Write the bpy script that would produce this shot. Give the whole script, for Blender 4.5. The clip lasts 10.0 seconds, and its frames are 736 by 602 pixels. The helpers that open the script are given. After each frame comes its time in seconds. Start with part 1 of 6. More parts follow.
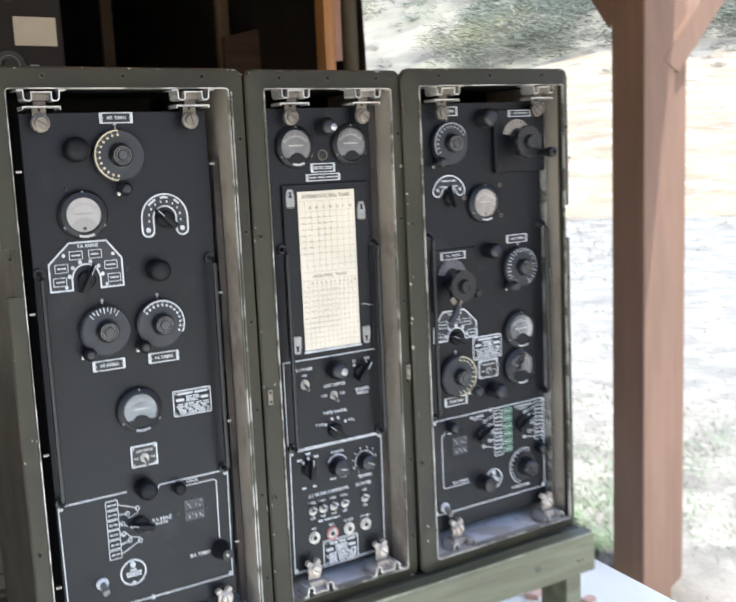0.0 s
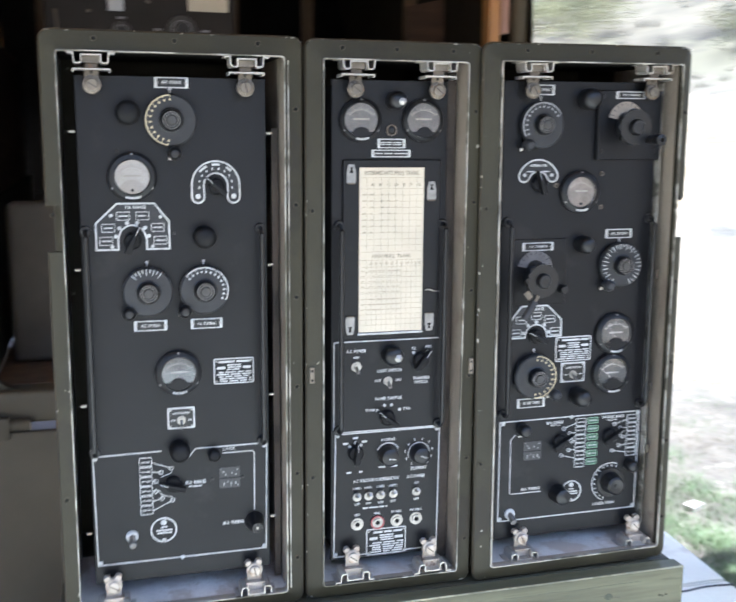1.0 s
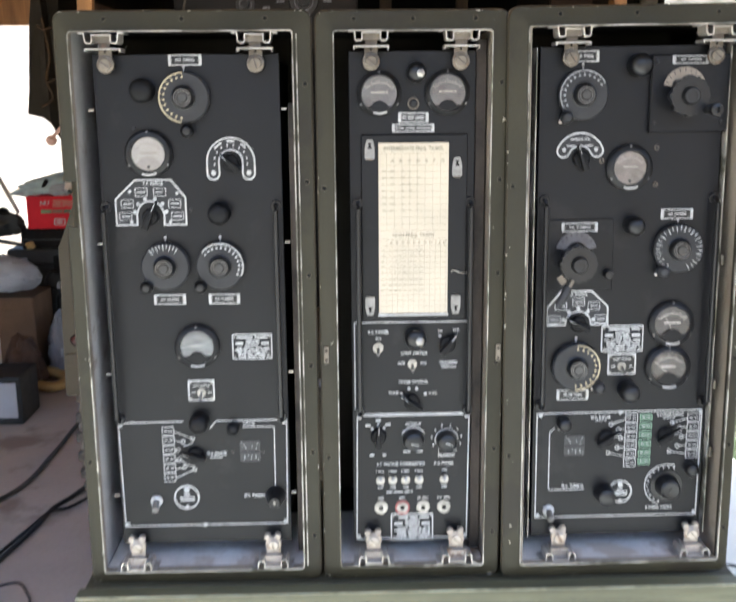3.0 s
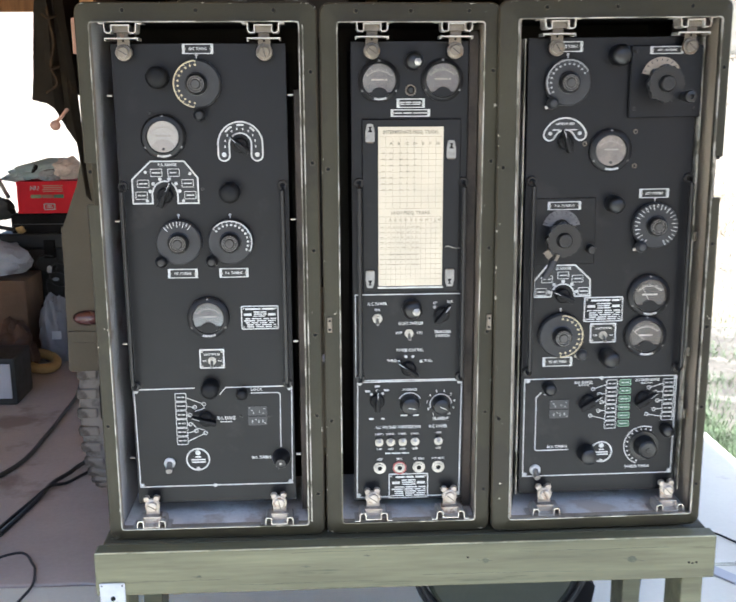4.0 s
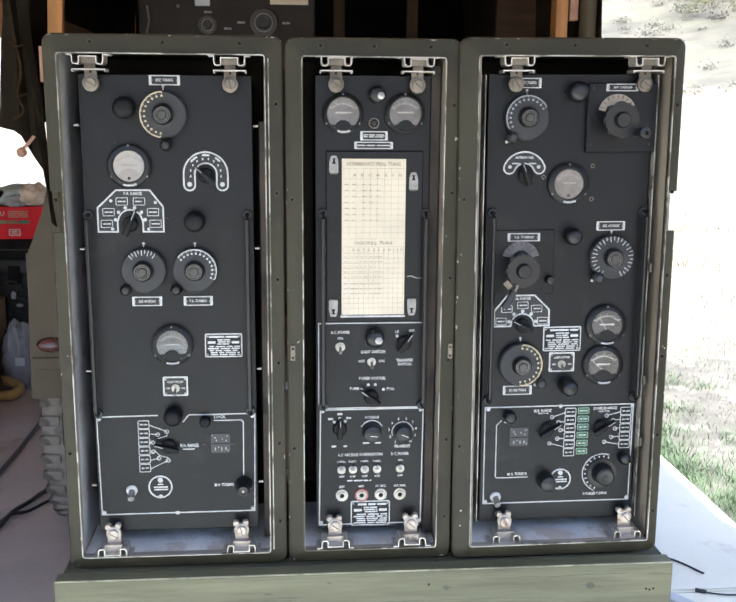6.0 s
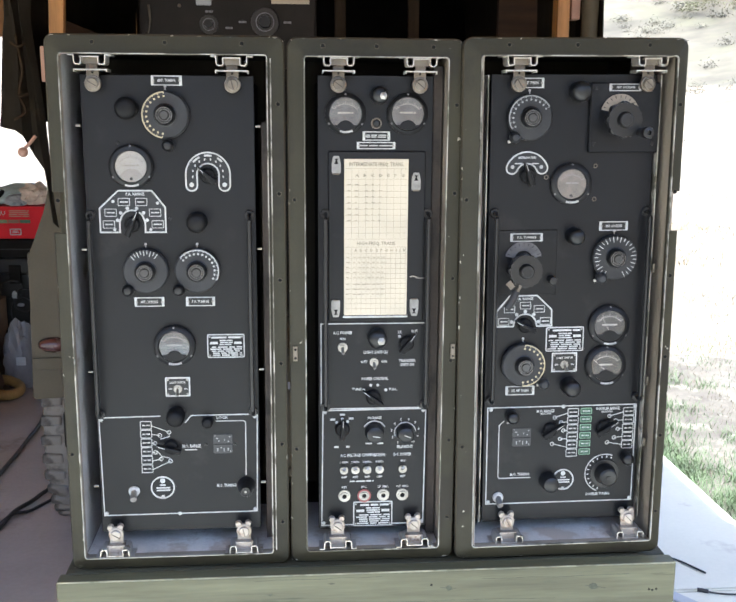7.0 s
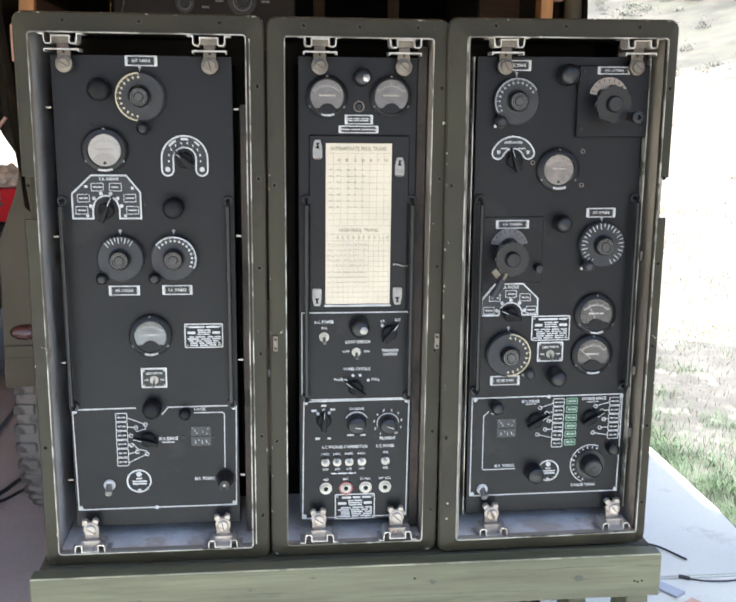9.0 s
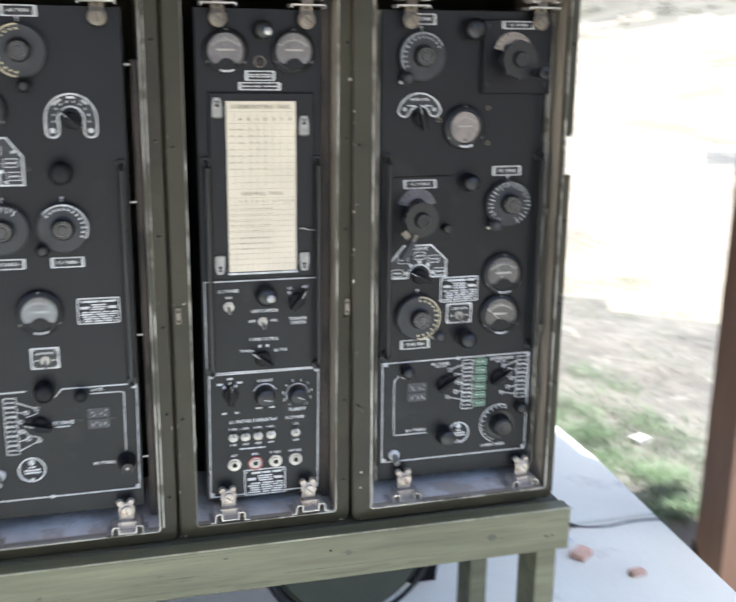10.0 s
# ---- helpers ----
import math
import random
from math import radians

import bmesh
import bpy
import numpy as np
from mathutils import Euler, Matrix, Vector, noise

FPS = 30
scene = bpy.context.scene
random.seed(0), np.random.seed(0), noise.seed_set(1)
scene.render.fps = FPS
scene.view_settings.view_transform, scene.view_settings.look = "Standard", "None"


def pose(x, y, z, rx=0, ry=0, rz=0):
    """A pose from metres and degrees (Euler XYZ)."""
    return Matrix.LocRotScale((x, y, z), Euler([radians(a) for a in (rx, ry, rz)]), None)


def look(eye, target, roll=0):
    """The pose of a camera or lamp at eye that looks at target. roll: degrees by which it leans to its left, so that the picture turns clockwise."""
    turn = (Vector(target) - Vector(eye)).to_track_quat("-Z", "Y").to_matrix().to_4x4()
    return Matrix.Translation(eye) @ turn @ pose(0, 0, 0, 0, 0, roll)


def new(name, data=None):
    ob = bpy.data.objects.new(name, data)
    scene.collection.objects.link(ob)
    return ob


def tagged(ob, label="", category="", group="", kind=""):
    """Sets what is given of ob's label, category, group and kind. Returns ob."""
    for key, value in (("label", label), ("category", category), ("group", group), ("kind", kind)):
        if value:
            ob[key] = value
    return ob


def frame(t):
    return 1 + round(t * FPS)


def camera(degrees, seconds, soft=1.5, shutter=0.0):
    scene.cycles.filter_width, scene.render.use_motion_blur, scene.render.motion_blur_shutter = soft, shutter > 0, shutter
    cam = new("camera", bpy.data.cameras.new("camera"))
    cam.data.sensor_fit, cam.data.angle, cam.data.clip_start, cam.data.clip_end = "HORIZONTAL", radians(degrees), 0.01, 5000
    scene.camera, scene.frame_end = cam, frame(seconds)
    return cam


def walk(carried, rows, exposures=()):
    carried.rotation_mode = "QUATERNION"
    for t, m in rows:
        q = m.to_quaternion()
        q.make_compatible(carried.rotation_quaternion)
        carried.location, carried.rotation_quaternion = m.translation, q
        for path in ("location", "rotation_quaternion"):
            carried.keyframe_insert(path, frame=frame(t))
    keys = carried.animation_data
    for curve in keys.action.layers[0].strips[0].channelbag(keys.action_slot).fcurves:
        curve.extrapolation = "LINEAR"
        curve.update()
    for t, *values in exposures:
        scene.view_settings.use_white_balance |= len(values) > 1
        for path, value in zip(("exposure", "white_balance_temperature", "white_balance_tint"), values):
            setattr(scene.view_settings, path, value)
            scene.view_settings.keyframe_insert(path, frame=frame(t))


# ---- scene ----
cam = camera(42.2, 10.0, soft=1.75, shutter=0.9)
PATH = [
    (0, (-0.336, -1.593, 1.435), (0.686, 0.099, 1.132), -2.44),
    (0.2, (-0.294, -1.569, 1.433), (0.691, 0.146, 1.135), -2.52),
    (0.3, (-0.275, -1.565, 1.444), (0.693, 0.158, 1.135), -2.25),
    (0.5, (-0.200, -1.574, 1.438), (0.672, 0.197, 1.116), -1.97),
    (0.7, (-0.107, -1.604, 1.432), (0.629, 0.224, 1.092), -0.89),
    (0.8, (-0.060, -1.622, 1.443), (0.608, 0.229, 1.087), -0.34),
    (1, (0.028, -1.665, 1.432), (0.563, 0.231, 1.086), 0.49),
    (1.2, (0.086, -1.677, 1.438), (0.540, 0.237, 1.076), 0.44),
    (1.5, (0.122, -1.662, 1.441), (0.525, 0.263, 1.074), -0.44),
    (1.7, (0.130, -1.637, 1.443), (0.518, 0.291, 1.080), -0.82),
    (2, (0.149, -1.616, 1.441), (0.522, 0.316, 1.083), -0.65),
    (2.2, (0.171, -1.610, 1.437), (0.541, 0.323, 1.085), -0.36),
    (2.3, (0.213, -1.607, 1.464), (0.556, 0.326, 1.082), 0.10),
    (2.5, (0.300, -1.616, 1.433), (0.563, 0.334, 1.076), 0.58),
    (2.7, (0.380, -1.635, 1.435), (0.544, 0.323, 1.061), 1.25),
    (2.8, (0.377, -1.641, 1.448), (0.519, 0.316, 1.059), 1.08),
    (3, (0.413, -1.670, 1.451), (0.466, 0.285, 1.031), -0.46),
    (3.2, (0.401, -1.698, 1.457), (0.453, 0.250, 1.007), -0.48),
    (4.3, (0.361, -1.818, 1.449), (0.485, 0.131, 1.013), 0.13),
    (4.5, (0.359, -1.825, 1.454), (0.493, 0.125, 1.031), 0.57),
    (5, (0.362, -1.830, 1.455), (0.513, 0.124, 1.055), 0.83),
    (5.5, (0.375, -1.825, 1.456), (0.543, 0.130, 1.068), 0.46),
    (7, (0.370, -1.817, 1.461), (0.537, 0.137, 1.070), 0.39),
    (7.5, (0.372, -1.810, 1.460), (0.544, 0.142, 1.062), 0.37),
    (8, (0.369, -1.791, 1.461), (0.549, 0.160, 1.059), 0.39),
    (8.5, (0.363, -1.781, 1.461), (0.559, 0.168, 1.057), 0.67),
    (8.7, (0.360, -1.773, 1.456), (0.570, 0.174, 1.050), 0.66),
    (9, (0.365, -1.767, 1.463), (0.579, 0.175, 1.036), 0.67),
    (9.2, (0.373, -1.764, 1.459), (0.598, 0.174, 1.020), 0.76),
    (9.5, (0.384, -1.728, 1.455), (0.666, 0.195, 0.984), 0.83),
    (9.7, (0.367, -1.717, 1.450), (0.703, 0.1945, 0.9707), 0.95),
    (9.8, (0.346, -1.711, 1.442), (0.732, 0.192, 0.963), 1.19),
    (10, (0.273, -1.680, 1.453), (0.790, 0.186, 0.952), 0.83),
]
EXPOSURES = [(0.0, 2.45, 5570, 6), (0.6, 2.60, 5470, 6), (1.0, 2.41, 5420, 6), (2.0, 2.46, 5420, 5), (2.5, 2.55, 5470, 5), (3.0, 2.49, 5850, 6), (4.5, 2.41, 5700, 5), (9.0, 2.36, 5700, 5), (10.0, 2.19, 5720, 5)]
walk(cam, [(t, look(eye, target, roll)) for t, eye, target, roll in PATH], EXPOSURES)

# ---- world, sun, exposure ----
world = bpy.data.worlds.new("sky")
world.use_nodes = True
scene.world = world
wn = world.node_tree.nodes
sky = wn.new("ShaderNodeTexSky")
sky.sky_type = "NISHITA"
sky.sun_disc = False
sky.sun_elevation = radians(75)
sky.sun_rotation = radians(150)
sky.air_density = 0.75
sky.dust_density = 2.5
wn["Background"].inputs["Strength"].default_value = 0.15
world.node_tree.links.new(sky.outputs["Color"], wn["Background"].inputs["Color"])
sun_data = bpy.data.lights.new("sun", "SUN")
sun_data.energy = 2.9
sun_data.angle = radians(0.5)
sun_data.color = (1.0, 0.95, 0.87)
sun = new("sun", sun_data)
sun.matrix_world = look((1.206, -2.088, 9.0), (0, 0, 0))


# ---- materials ----
def mat(name, base, rough=0.6, metal=0.0, var=0.25, scale=8.0, fine=120.0, bump=0.15, stain=None, stain_at=0.62,
        stain_scale=5.0, coat=0.0, grain=None, per_piece=0.0, spec=0.5, chip=None, chip_at=0.735):
    """Paint, metal, cloth or stone: a base colour that drifts at two scales, stains with soft edges and a fine relief."""
    m = bpy.data.materials.new(name)
    m.use_nodes = True
    nt = m.node_tree
    n, l = nt.nodes, nt.links
    p = n["Principled BSDF"]
    tc = n.new("ShaderNodeTexCoord")
    mp = n.new("ShaderNodeMapping")
    if grain:
        mp.inputs["Scale"].default_value = grain
    l.new(tc.outputs["Object"], mp.inputs["Vector"])

    def nz(sc, detail=4.0, r=0.55):
        t = n.new("ShaderNodeTexNoise")
        t.inputs["Scale"].default_value, t.inputs["Detail"].default_value, t.inputs["Roughness"].default_value = sc, detail, r
        l.new(mp.outputs["Vector"], t.inputs["Vector"])
        return t.outputs["Fac"]

    def ramp(src, a, b, ca=(0, 0, 0, 1), cb=(1, 1, 1, 1)):
        r = n.new("ShaderNodeValToRGB")
        r.color_ramp.elements[0].position, r.color_ramp.elements[1].position = a, b
        r.color_ramp.elements[0].color, r.color_ramp.elements[1].color = ca, cb
        l.new(src, r.inputs["Fac"])
        return r.outputs["Color"]

    def mix(fac, a, b, kind="MIX"):
        x = n.new("ShaderNodeMix")
        x.data_type, x.blend_type = "RGBA", kind
        for k, v in (("Factor", fac), ("A", a), ("B", b)):
            sock = [s for s in x.inputs if s.name == k and s.type == ("VALUE" if k == "Factor" else "RGBA")][0]
            if isinstance(v, (int, float)):
                sock.default_value = v
            elif isinstance(v, tuple):
                sock.default_value = (*v, 1)
            else:
                l.new(v, sock)
        return [s for s in x.outputs if s.type == "RGBA"][0]

    lo, hi = tuple(c * (1 - var) for c in base), tuple(min(1, c * (1 + var)) for c in base)
    col = ramp(nz(scale), 0.3, 0.7, (*lo, 1), (*hi, 1))
    f = ramp(nz(fine, 3.0), 0.25, 0.75, (1 - var * 0.6,) * 3 + (1,), (1, 1, 1, 1))
    col = mix(1.0, col, f, "MULTIPLY")
    if stain:
        col = mix(ramp(nz(stain_scale, 6.0, 0.62), stain_at, stain_at + 0.07), col, stain)
    if chip:
        col = mix(ramp(nz(55.0, 2.0, 0.5), chip_at, chip_at + 0.012), col, chip)
    if per_piece:
        oi = n.new("ShaderNodeObjectInfo")
        g = ramp(oi.outputs["Random"], 0, 1, (1 - per_piece,) * 3 + (1,), (1, 1, 1, 1))
        col = mix(1.0, col, g, "MULTIPLY")
    l.new(col, p.inputs["Base Color"])
    rr = n.new("ShaderNodeMapRange")
    rr.inputs["To Min"].default_value, rr.inputs["To Max"].default_value = max(0.03, rough - 0.12), min(1, rough + 0.12)
    l.new(nz(scale * 3), rr.inputs["Value"])
    l.new(rr.outputs["Result"], p.inputs["Roughness"])
    p.inputs["Metallic"].default_value = metal
    p.inputs["Coat Weight"].default_value = coat
    p.inputs["Specular IOR Level"].default_value = spec
    if bump:
        b = n.new("ShaderNodeBump")
        b.inputs["Strength"].default_value, b.inputs["Distance"].default_value = bump, 0.002
        l.new(nz(fine, 5.0), b.inputs["Height"])
        l.new(b.outputs["Normal"], p.inputs["Normal"])
    return m


def glass_mat(name, rough=0.02, tint=(1, 1, 1)):
    m = bpy.data.materials.new(name)
    m.use_nodes = True
    n, l = m.node_tree.nodes, m.node_tree.links
    g, t, x, fr = n.new("ShaderNodeBsdfGlossy"), n.new("ShaderNodeBsdfTransparent"), n.new("ShaderNodeMixShader"), n.new("ShaderNodeFresnel")
    g.inputs["Roughness"].default_value = rough
    t.inputs["Color"].default_value = (*tint, 1)
    fr.inputs["IOR"].default_value = 1.5
    l.new(fr.outputs["Fac"], x.inputs["Fac"])
    l.new(t.outputs["BSDF"], x.inputs[1])
    l.new(g.outputs["BSDF"], x.inputs[2])
    l.new(x.outputs["Shader"], n["Material Output"].inputs["Surface"])
    return m


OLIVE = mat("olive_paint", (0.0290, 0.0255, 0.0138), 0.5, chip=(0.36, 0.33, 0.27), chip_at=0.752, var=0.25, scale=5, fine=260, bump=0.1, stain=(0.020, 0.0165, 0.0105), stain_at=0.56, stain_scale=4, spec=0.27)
OLIVE_TRUCK = mat("faded_olive_paint", (0.076, 0.062, 0.039), 0.65, var=0.2, scale=3, fine=200, bump=0.06, stain=(0.062, 0.05, 0.035), stain_at=0.6, spec=0.3)
BENCH = mat("green_stained_wood", (0.128, 0.123, 0.071), 0.5, var=0.34, scale=3, fine=22, bump=0.35, stain=(0.066, 0.07, 0.04), stain_at=0.6, grain=(0.6, 8, 8), spec=0.35)
BENCHTOP = mat("grimy_shaded_green_wood", (0.062, 0.056, 0.034), 0.6, var=0.4, scale=4, fine=22, bump=0.3, grain=(0.6, 8, 8), spec=0.3)
EDGEPALE = mat("rubbed_edge_highlight", (0.30, 0.285, 0.19), 0.5, var=0.4, scale=9, fine=60, bump=0.2, stain=(0.14, 0.135, 0.08), stain_at=0.5, stain_scale=11)
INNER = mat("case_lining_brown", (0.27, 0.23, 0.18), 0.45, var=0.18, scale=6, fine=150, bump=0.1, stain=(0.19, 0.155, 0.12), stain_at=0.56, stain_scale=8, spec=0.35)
RAILBROWN = mat("dull_rusty_rail", (0.055, 0.043, 0.034), 0.6, var=0.4, scale=7, fine=150, bump=0.1, stain=(0.02, 0.016, 0.013), stain_at=0.52, stain_scale=6, spec=0.3)
LIP = mat("worn_bare_lip", (0.40, 0.375, 0.325), 0.42, 0.3, var=0.35, scale=20, fine=200, bump=0.1, stain=(0.10, 0.092, 0.07), stain_at=0.47, stain_scale=14)
PANEL = mat("black_crackle_panel", (0.0050, 0.0052, 0.0067), 0.40, spec=0.25, var=0.3, scale=4, fine=900, bump=0.12, stain=(0.0105, 0.0100, 0.0108), stain_at=0.58, stain_scale=7)
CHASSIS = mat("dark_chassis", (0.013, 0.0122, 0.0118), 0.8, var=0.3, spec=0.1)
BAKELITE = mat("black_bakelite", (0.0085, 0.0083, 0.0088), 0.33, var=0.3, scale=30, fine=300, bump=0.03, spec=0.4)
HOOD = mat("matte_black_moulding", (0.0085, 0.0082, 0.0086), 0.5, var=0.3, scale=30, fine=300, bump=0.05, spec=0.16)
BEZEL = mat("dull_black_meter_case", (0.0105, 0.0102, 0.0108), 0.45, var=0.3, scale=30, fine=300, bump=0.03, spec=0.3)
DIAL = mat("dark_grey_dial", (0.027, 0.0268, 0.028), 0.46, var=0.25, scale=30, fine=400, bump=0.05, spec=0.3)
WHITE = mat("white_engraving", (0.46, 0.455, 0.44), 0.6, var=0.25, scale=60, fine=400, bump=0)
CREAM_MARK = mat("yellowed_scale_paint", (0.45, 0.38, 0.24), 0.6, var=0.2, scale=40, fine=300, bump=0)
ZINC = mat("tarnished_zinc", (0.155, 0.132, 0.104), 0.42, 0.5, var=0.3, scale=25, fine=260, bump=0.12, stain=(0.17, 0.11, 0.07), stain_at=0.6, stain_scale=60)
PALEZINC = mat("pale_plated_steel", (0.47, 0.44, 0.395), 0.38, 0.5, var=0.25, scale=25, fine=260, bump=0.1, stain=(0.25, 0.2, 0.15), stain_at=0.6, stain_scale=50)
MIDZINC = mat("worn_plated_steel", (0.40, 0.35, 0.295), 0.42, 0.45, var=0.3, scale=25, fine=260, bump=0.12, stain=(0.2, 0.14, 0.1), stain_at=0.56, stain_scale=50)
SLOT = mat("dark_slot", (0.05, 0.042, 0.034), 0.8, var=0.3, bump=0)
NICKEL = mat("nickel", (0.33, 0.315, 0.29), 0.36, 0.7, var=0.3, scale=40, fine=300, bump=0.05)
PAPER = mat("cream_chart_paper", (0.52, 0.455, 0.345), 0.75, var=0.07, scale=14, fine=300, bump=0.03)
INK = mat("brown_ink", (0.27, 0.235, 0.175), 0.8, var=0.3, scale=40, fine=200, bump=0)
FACEBLUE = mat("meter_face_cool", (0.085, 0.09, 0.097), 0.5, var=0.2, scale=60, bump=0)
FACEDIM = mat("meter_face_grey", (0.033, 0.035, 0.038), 0.5, var=0.3, scale=60, bump=0)
FACEROSE = mat("meter_face_pale", (0.115, 0.107, 0.107), 0.5, var=0.25, scale=50, bump=0)
SCALEBROWN = mat("faded_scale_print", (0.12, 0.085, 0.075), 0.6, var=0.2, scale=40, bump=0)
CLIPMETAL = mat("bright_clip_metal", (0.25, 0.24, 0.225), 0.42, 0.3, var=0.25, scale=60, fine=300, bump=0.08)
FACEPINK = mat("meter_face_aged", (0.22, 0.18, 0.155), 0.5, var=0.3, scale=50, bump=0)
# FACE is pale because glare on the meter glass is painted into it
FACE = mat("meter_face_glare", (0.42, 0.385, 0.34), 0.5, var=0.1, scale=30, bump=0)
RED = mat("red_jack_ring", (0.24, 0.055, 0.055), 0.45, var=0.2, scale=30, bump=0)
GREENFILL = mat("green_legend", (0.045, 0.115, 0.066), 0.55, var=0.15, scale=30, bump=0)
GREENEDGE = mat("pale_green_legend_edge", (0.20, 0.33, 0.22), 0.55, var=0.15, scale=30, bump=0)
GREYFILL = mat("dull_legend", (0.027, 0.0275, 0.029), 0.5, var=0.15, scale=30, bump=0)
GLASS = glass_mat("meter_glass")
WOOD = mat("varnished_orange_wood", (0.38, 0.175, 0.05), 0.5, var=0.3, scale=3, fine=45, bump=0.1, grain=(9, 9, 0.7))
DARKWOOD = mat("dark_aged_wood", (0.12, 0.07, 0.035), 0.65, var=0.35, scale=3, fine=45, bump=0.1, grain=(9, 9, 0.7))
POST = mat("terracotta_painted_timber", (0.19, 0.110, 0.069), 0.6, var=0.14, scale=3, fine=60, bump=0.12, grain=(5, 5, 0.6), stain=(0.165, 0.094, 0.058), stain_at=0.62)
# concrete in two tones: APRON lightened for open skylight, CONCRETE darkened for deep shade
APRON = mat("pale_lit_concrete", (0.66, 0.65, 0.56), 0.7, var=0.09, scale=1.2, fine=60, bump=0.2, stain=(0.5, 0.47, 0.42), stain_at=0.6, stain_scale=2.5)
CONCRETE = mat("concrete", (0.455, 0.40, 0.355), 0.75, var=0.16, scale=1.5, fine=60, bump=0.2, stain=(0.28, 0.225, 0.185), stain_at=0.57, stain_scale=1.6)
DIRT = mat("pale_desert_dirt", (0.31, 0.255, 0.185), 0.95, var=0.3, scale=0.6, fine=18, bump=0.4, stain=(0.2, 0.15, 0.088), stain_at=0.55, stain_scale=0.28)
HILL = mat("brushy_hillside", (0.138, 0.118, 0.083), 0.95, var=0.5, scale=0.12, fine=0.8, bump=0.3, stain=(0.125, 0.112, 0.072), stain_at=0.5, stain_scale=0.11)
DRYSLOPE = mat("dry_grass_slope", (0.165, 0.122, 0.070), 0.95, var=0.4, scale=1.3, fine=6, bump=0.4, grain=(0.45, 0.45, 1.3), stain=(0.205, 0.172, 0.13), stain_at=0.52, stain_scale=1.6)
TRODDEN = mat("trodden_pale_earth", (0.145, 0.13, 0.107), 0.95, var=0.35, scale=2.2, fine=22, bump=0.5, stain=(0.10, 0.093, 0.074), stain_at=0.53, stain_scale=2.6)
SOIL = mat("weedy_soil", (0.15, 0.131, 0.107), 0.95, var=0.35, scale=4, fine=60, bump=0.5, stain=(0.20, 0.177, 0.147), stain_at=0.55, stain_scale=5)
KNOBRING = mat("bright_ring_metal", (0.17, 0.165, 0.16), 0.3, 0.5, var=0.3, scale=60, bump=0.02)
KNOBCAP = mat("worn_knob_cap", (0.05, 0.049, 0.048), 0.32, 0.3, var=0.25, scale=60, bump=0.02)
GRASS = mat("green_weeds", (0.165, 0.225, 0.115), 0.75, var=0.5, scale=7, bump=0)
STRAW = mat("dry_straw", (0.20, 0.17, 0.125), 0.85, var=0.5, scale=9, bump=0)
BUSH = mat("sage_green_leaves", (0.175, 0.187, 0.132), 0.85, var=0.45, scale=0.5, bump=0)
BUSHPALE = mat("yellow_green_leaves", (0.245, 0.233, 0.124), 0.85, var=0.4, scale=0.5, bump=0)
SAGE = mat("pale_sage_brush", (0.185, 0.168, 0.128), 0.9, var=0.35, scale=0.6, bump=0)
SHRUB = mat("grey_green_sage", (0.13, 0.13, 0.088), 0.9, var=0.4, scale=0.6, bump=0)
ROPE = mat("frayed_brown_rope", (0.036, 0.022, 0.012), 0.9, var=0.5, scale=40, fine=200, bump=0.4, spec=0.1)
CANVAS = mat("olive_canvas", (0.032, 0.025, 0.017), 0.9, var=0.3, scale=6, fine=500, bump=0.3, stain=(0.06, 0.04, 0.02), stain_at=0.6, spec=0.2)
RUBBER = mat("dusty_tyre_rubber", (0.13, 0.112, 0.094), 0.9, var=0.3, scale=12, fine=90, bump=0.3, stain=(0.22, 0.195, 0.165), stain_at=0.45, spec=0.2)
CABLE = mat("black_cable", (0.02, 0.02, 0.02), 0.5, var=0.2)
REDBOX = mat("red_printed_card", (0.62, 0.018, 0.03), 0.7, var=0.1, scale=6, bump=0.03, spec=0.2)
CARD = mat("brown_cardboard", (0.13, 0.078, 0.044), 0.85, var=0.2, scale=8, bump=0.1)
GREYPLASTIC = mat("grey_plastic", (0.2, 0.2, 0.215), 0.5, var=0.15)
BRACKETWHITE = mat("chalky_white_steel", (0.40, 0.41, 0.42), 0.5, var=0.12, scale=30, fine=200, bump=0.1, stain=(0.28, 0.265, 0.24), stain_at=0.62, stain_scale=30)
BLUETAPE = mat("blue_tape", (0.03, 0.13, 0.55), 0.5, var=0.15, scale=30, bump=0.05)
DARKBOX = mat("dark_green_crate", (0.014, 0.0155, 0.0145), 0.6, var=0.3)
MINT = mat("mint_tarp", (0.45, 0.56, 0.56), 0.6, var=0.2, scale=6, bump=0.1)
WHITEPLASTIC = mat("white_plastic", (0.39, 0.40, 0.42), 0.45, var=0.12, scale=6)
YELLOW = mat("faded_yellow_rubber", (0.38, 0.25, 0.09), 0.6, var=0.25)
LENS = mat("dark_red_lens", (0.075, 0.022, 0.018), 0.25, var=0.2, coat=0.3, bump=0)
PINKWOOD = mat("pale_pinkish_wood", (0.36, 0.2, 0.14), 0.6, var=0.2, scale=10)
LIGHTBLUE = mat("light_blue_card", (0.3, 0.38, 0.52), 0.6, var=0.1)
BRICK = mat("broken_brick", (0.55, 0.35, 0.26), 0.9, var=0.25, scale=20, bump=0.3)
PLANKGREY = mat("weathered_board", (0.45, 0.42, 0.38), 0.8, var=0.2, grain=(1, 8, 8), scale=6)
WALLPAINT = mat("tan_wall_boards", (0.38, 0.27, 0.19), 0.75, var=0.15, scale=2, fine=40, bump=0.1, grain=(1, 1, 4))
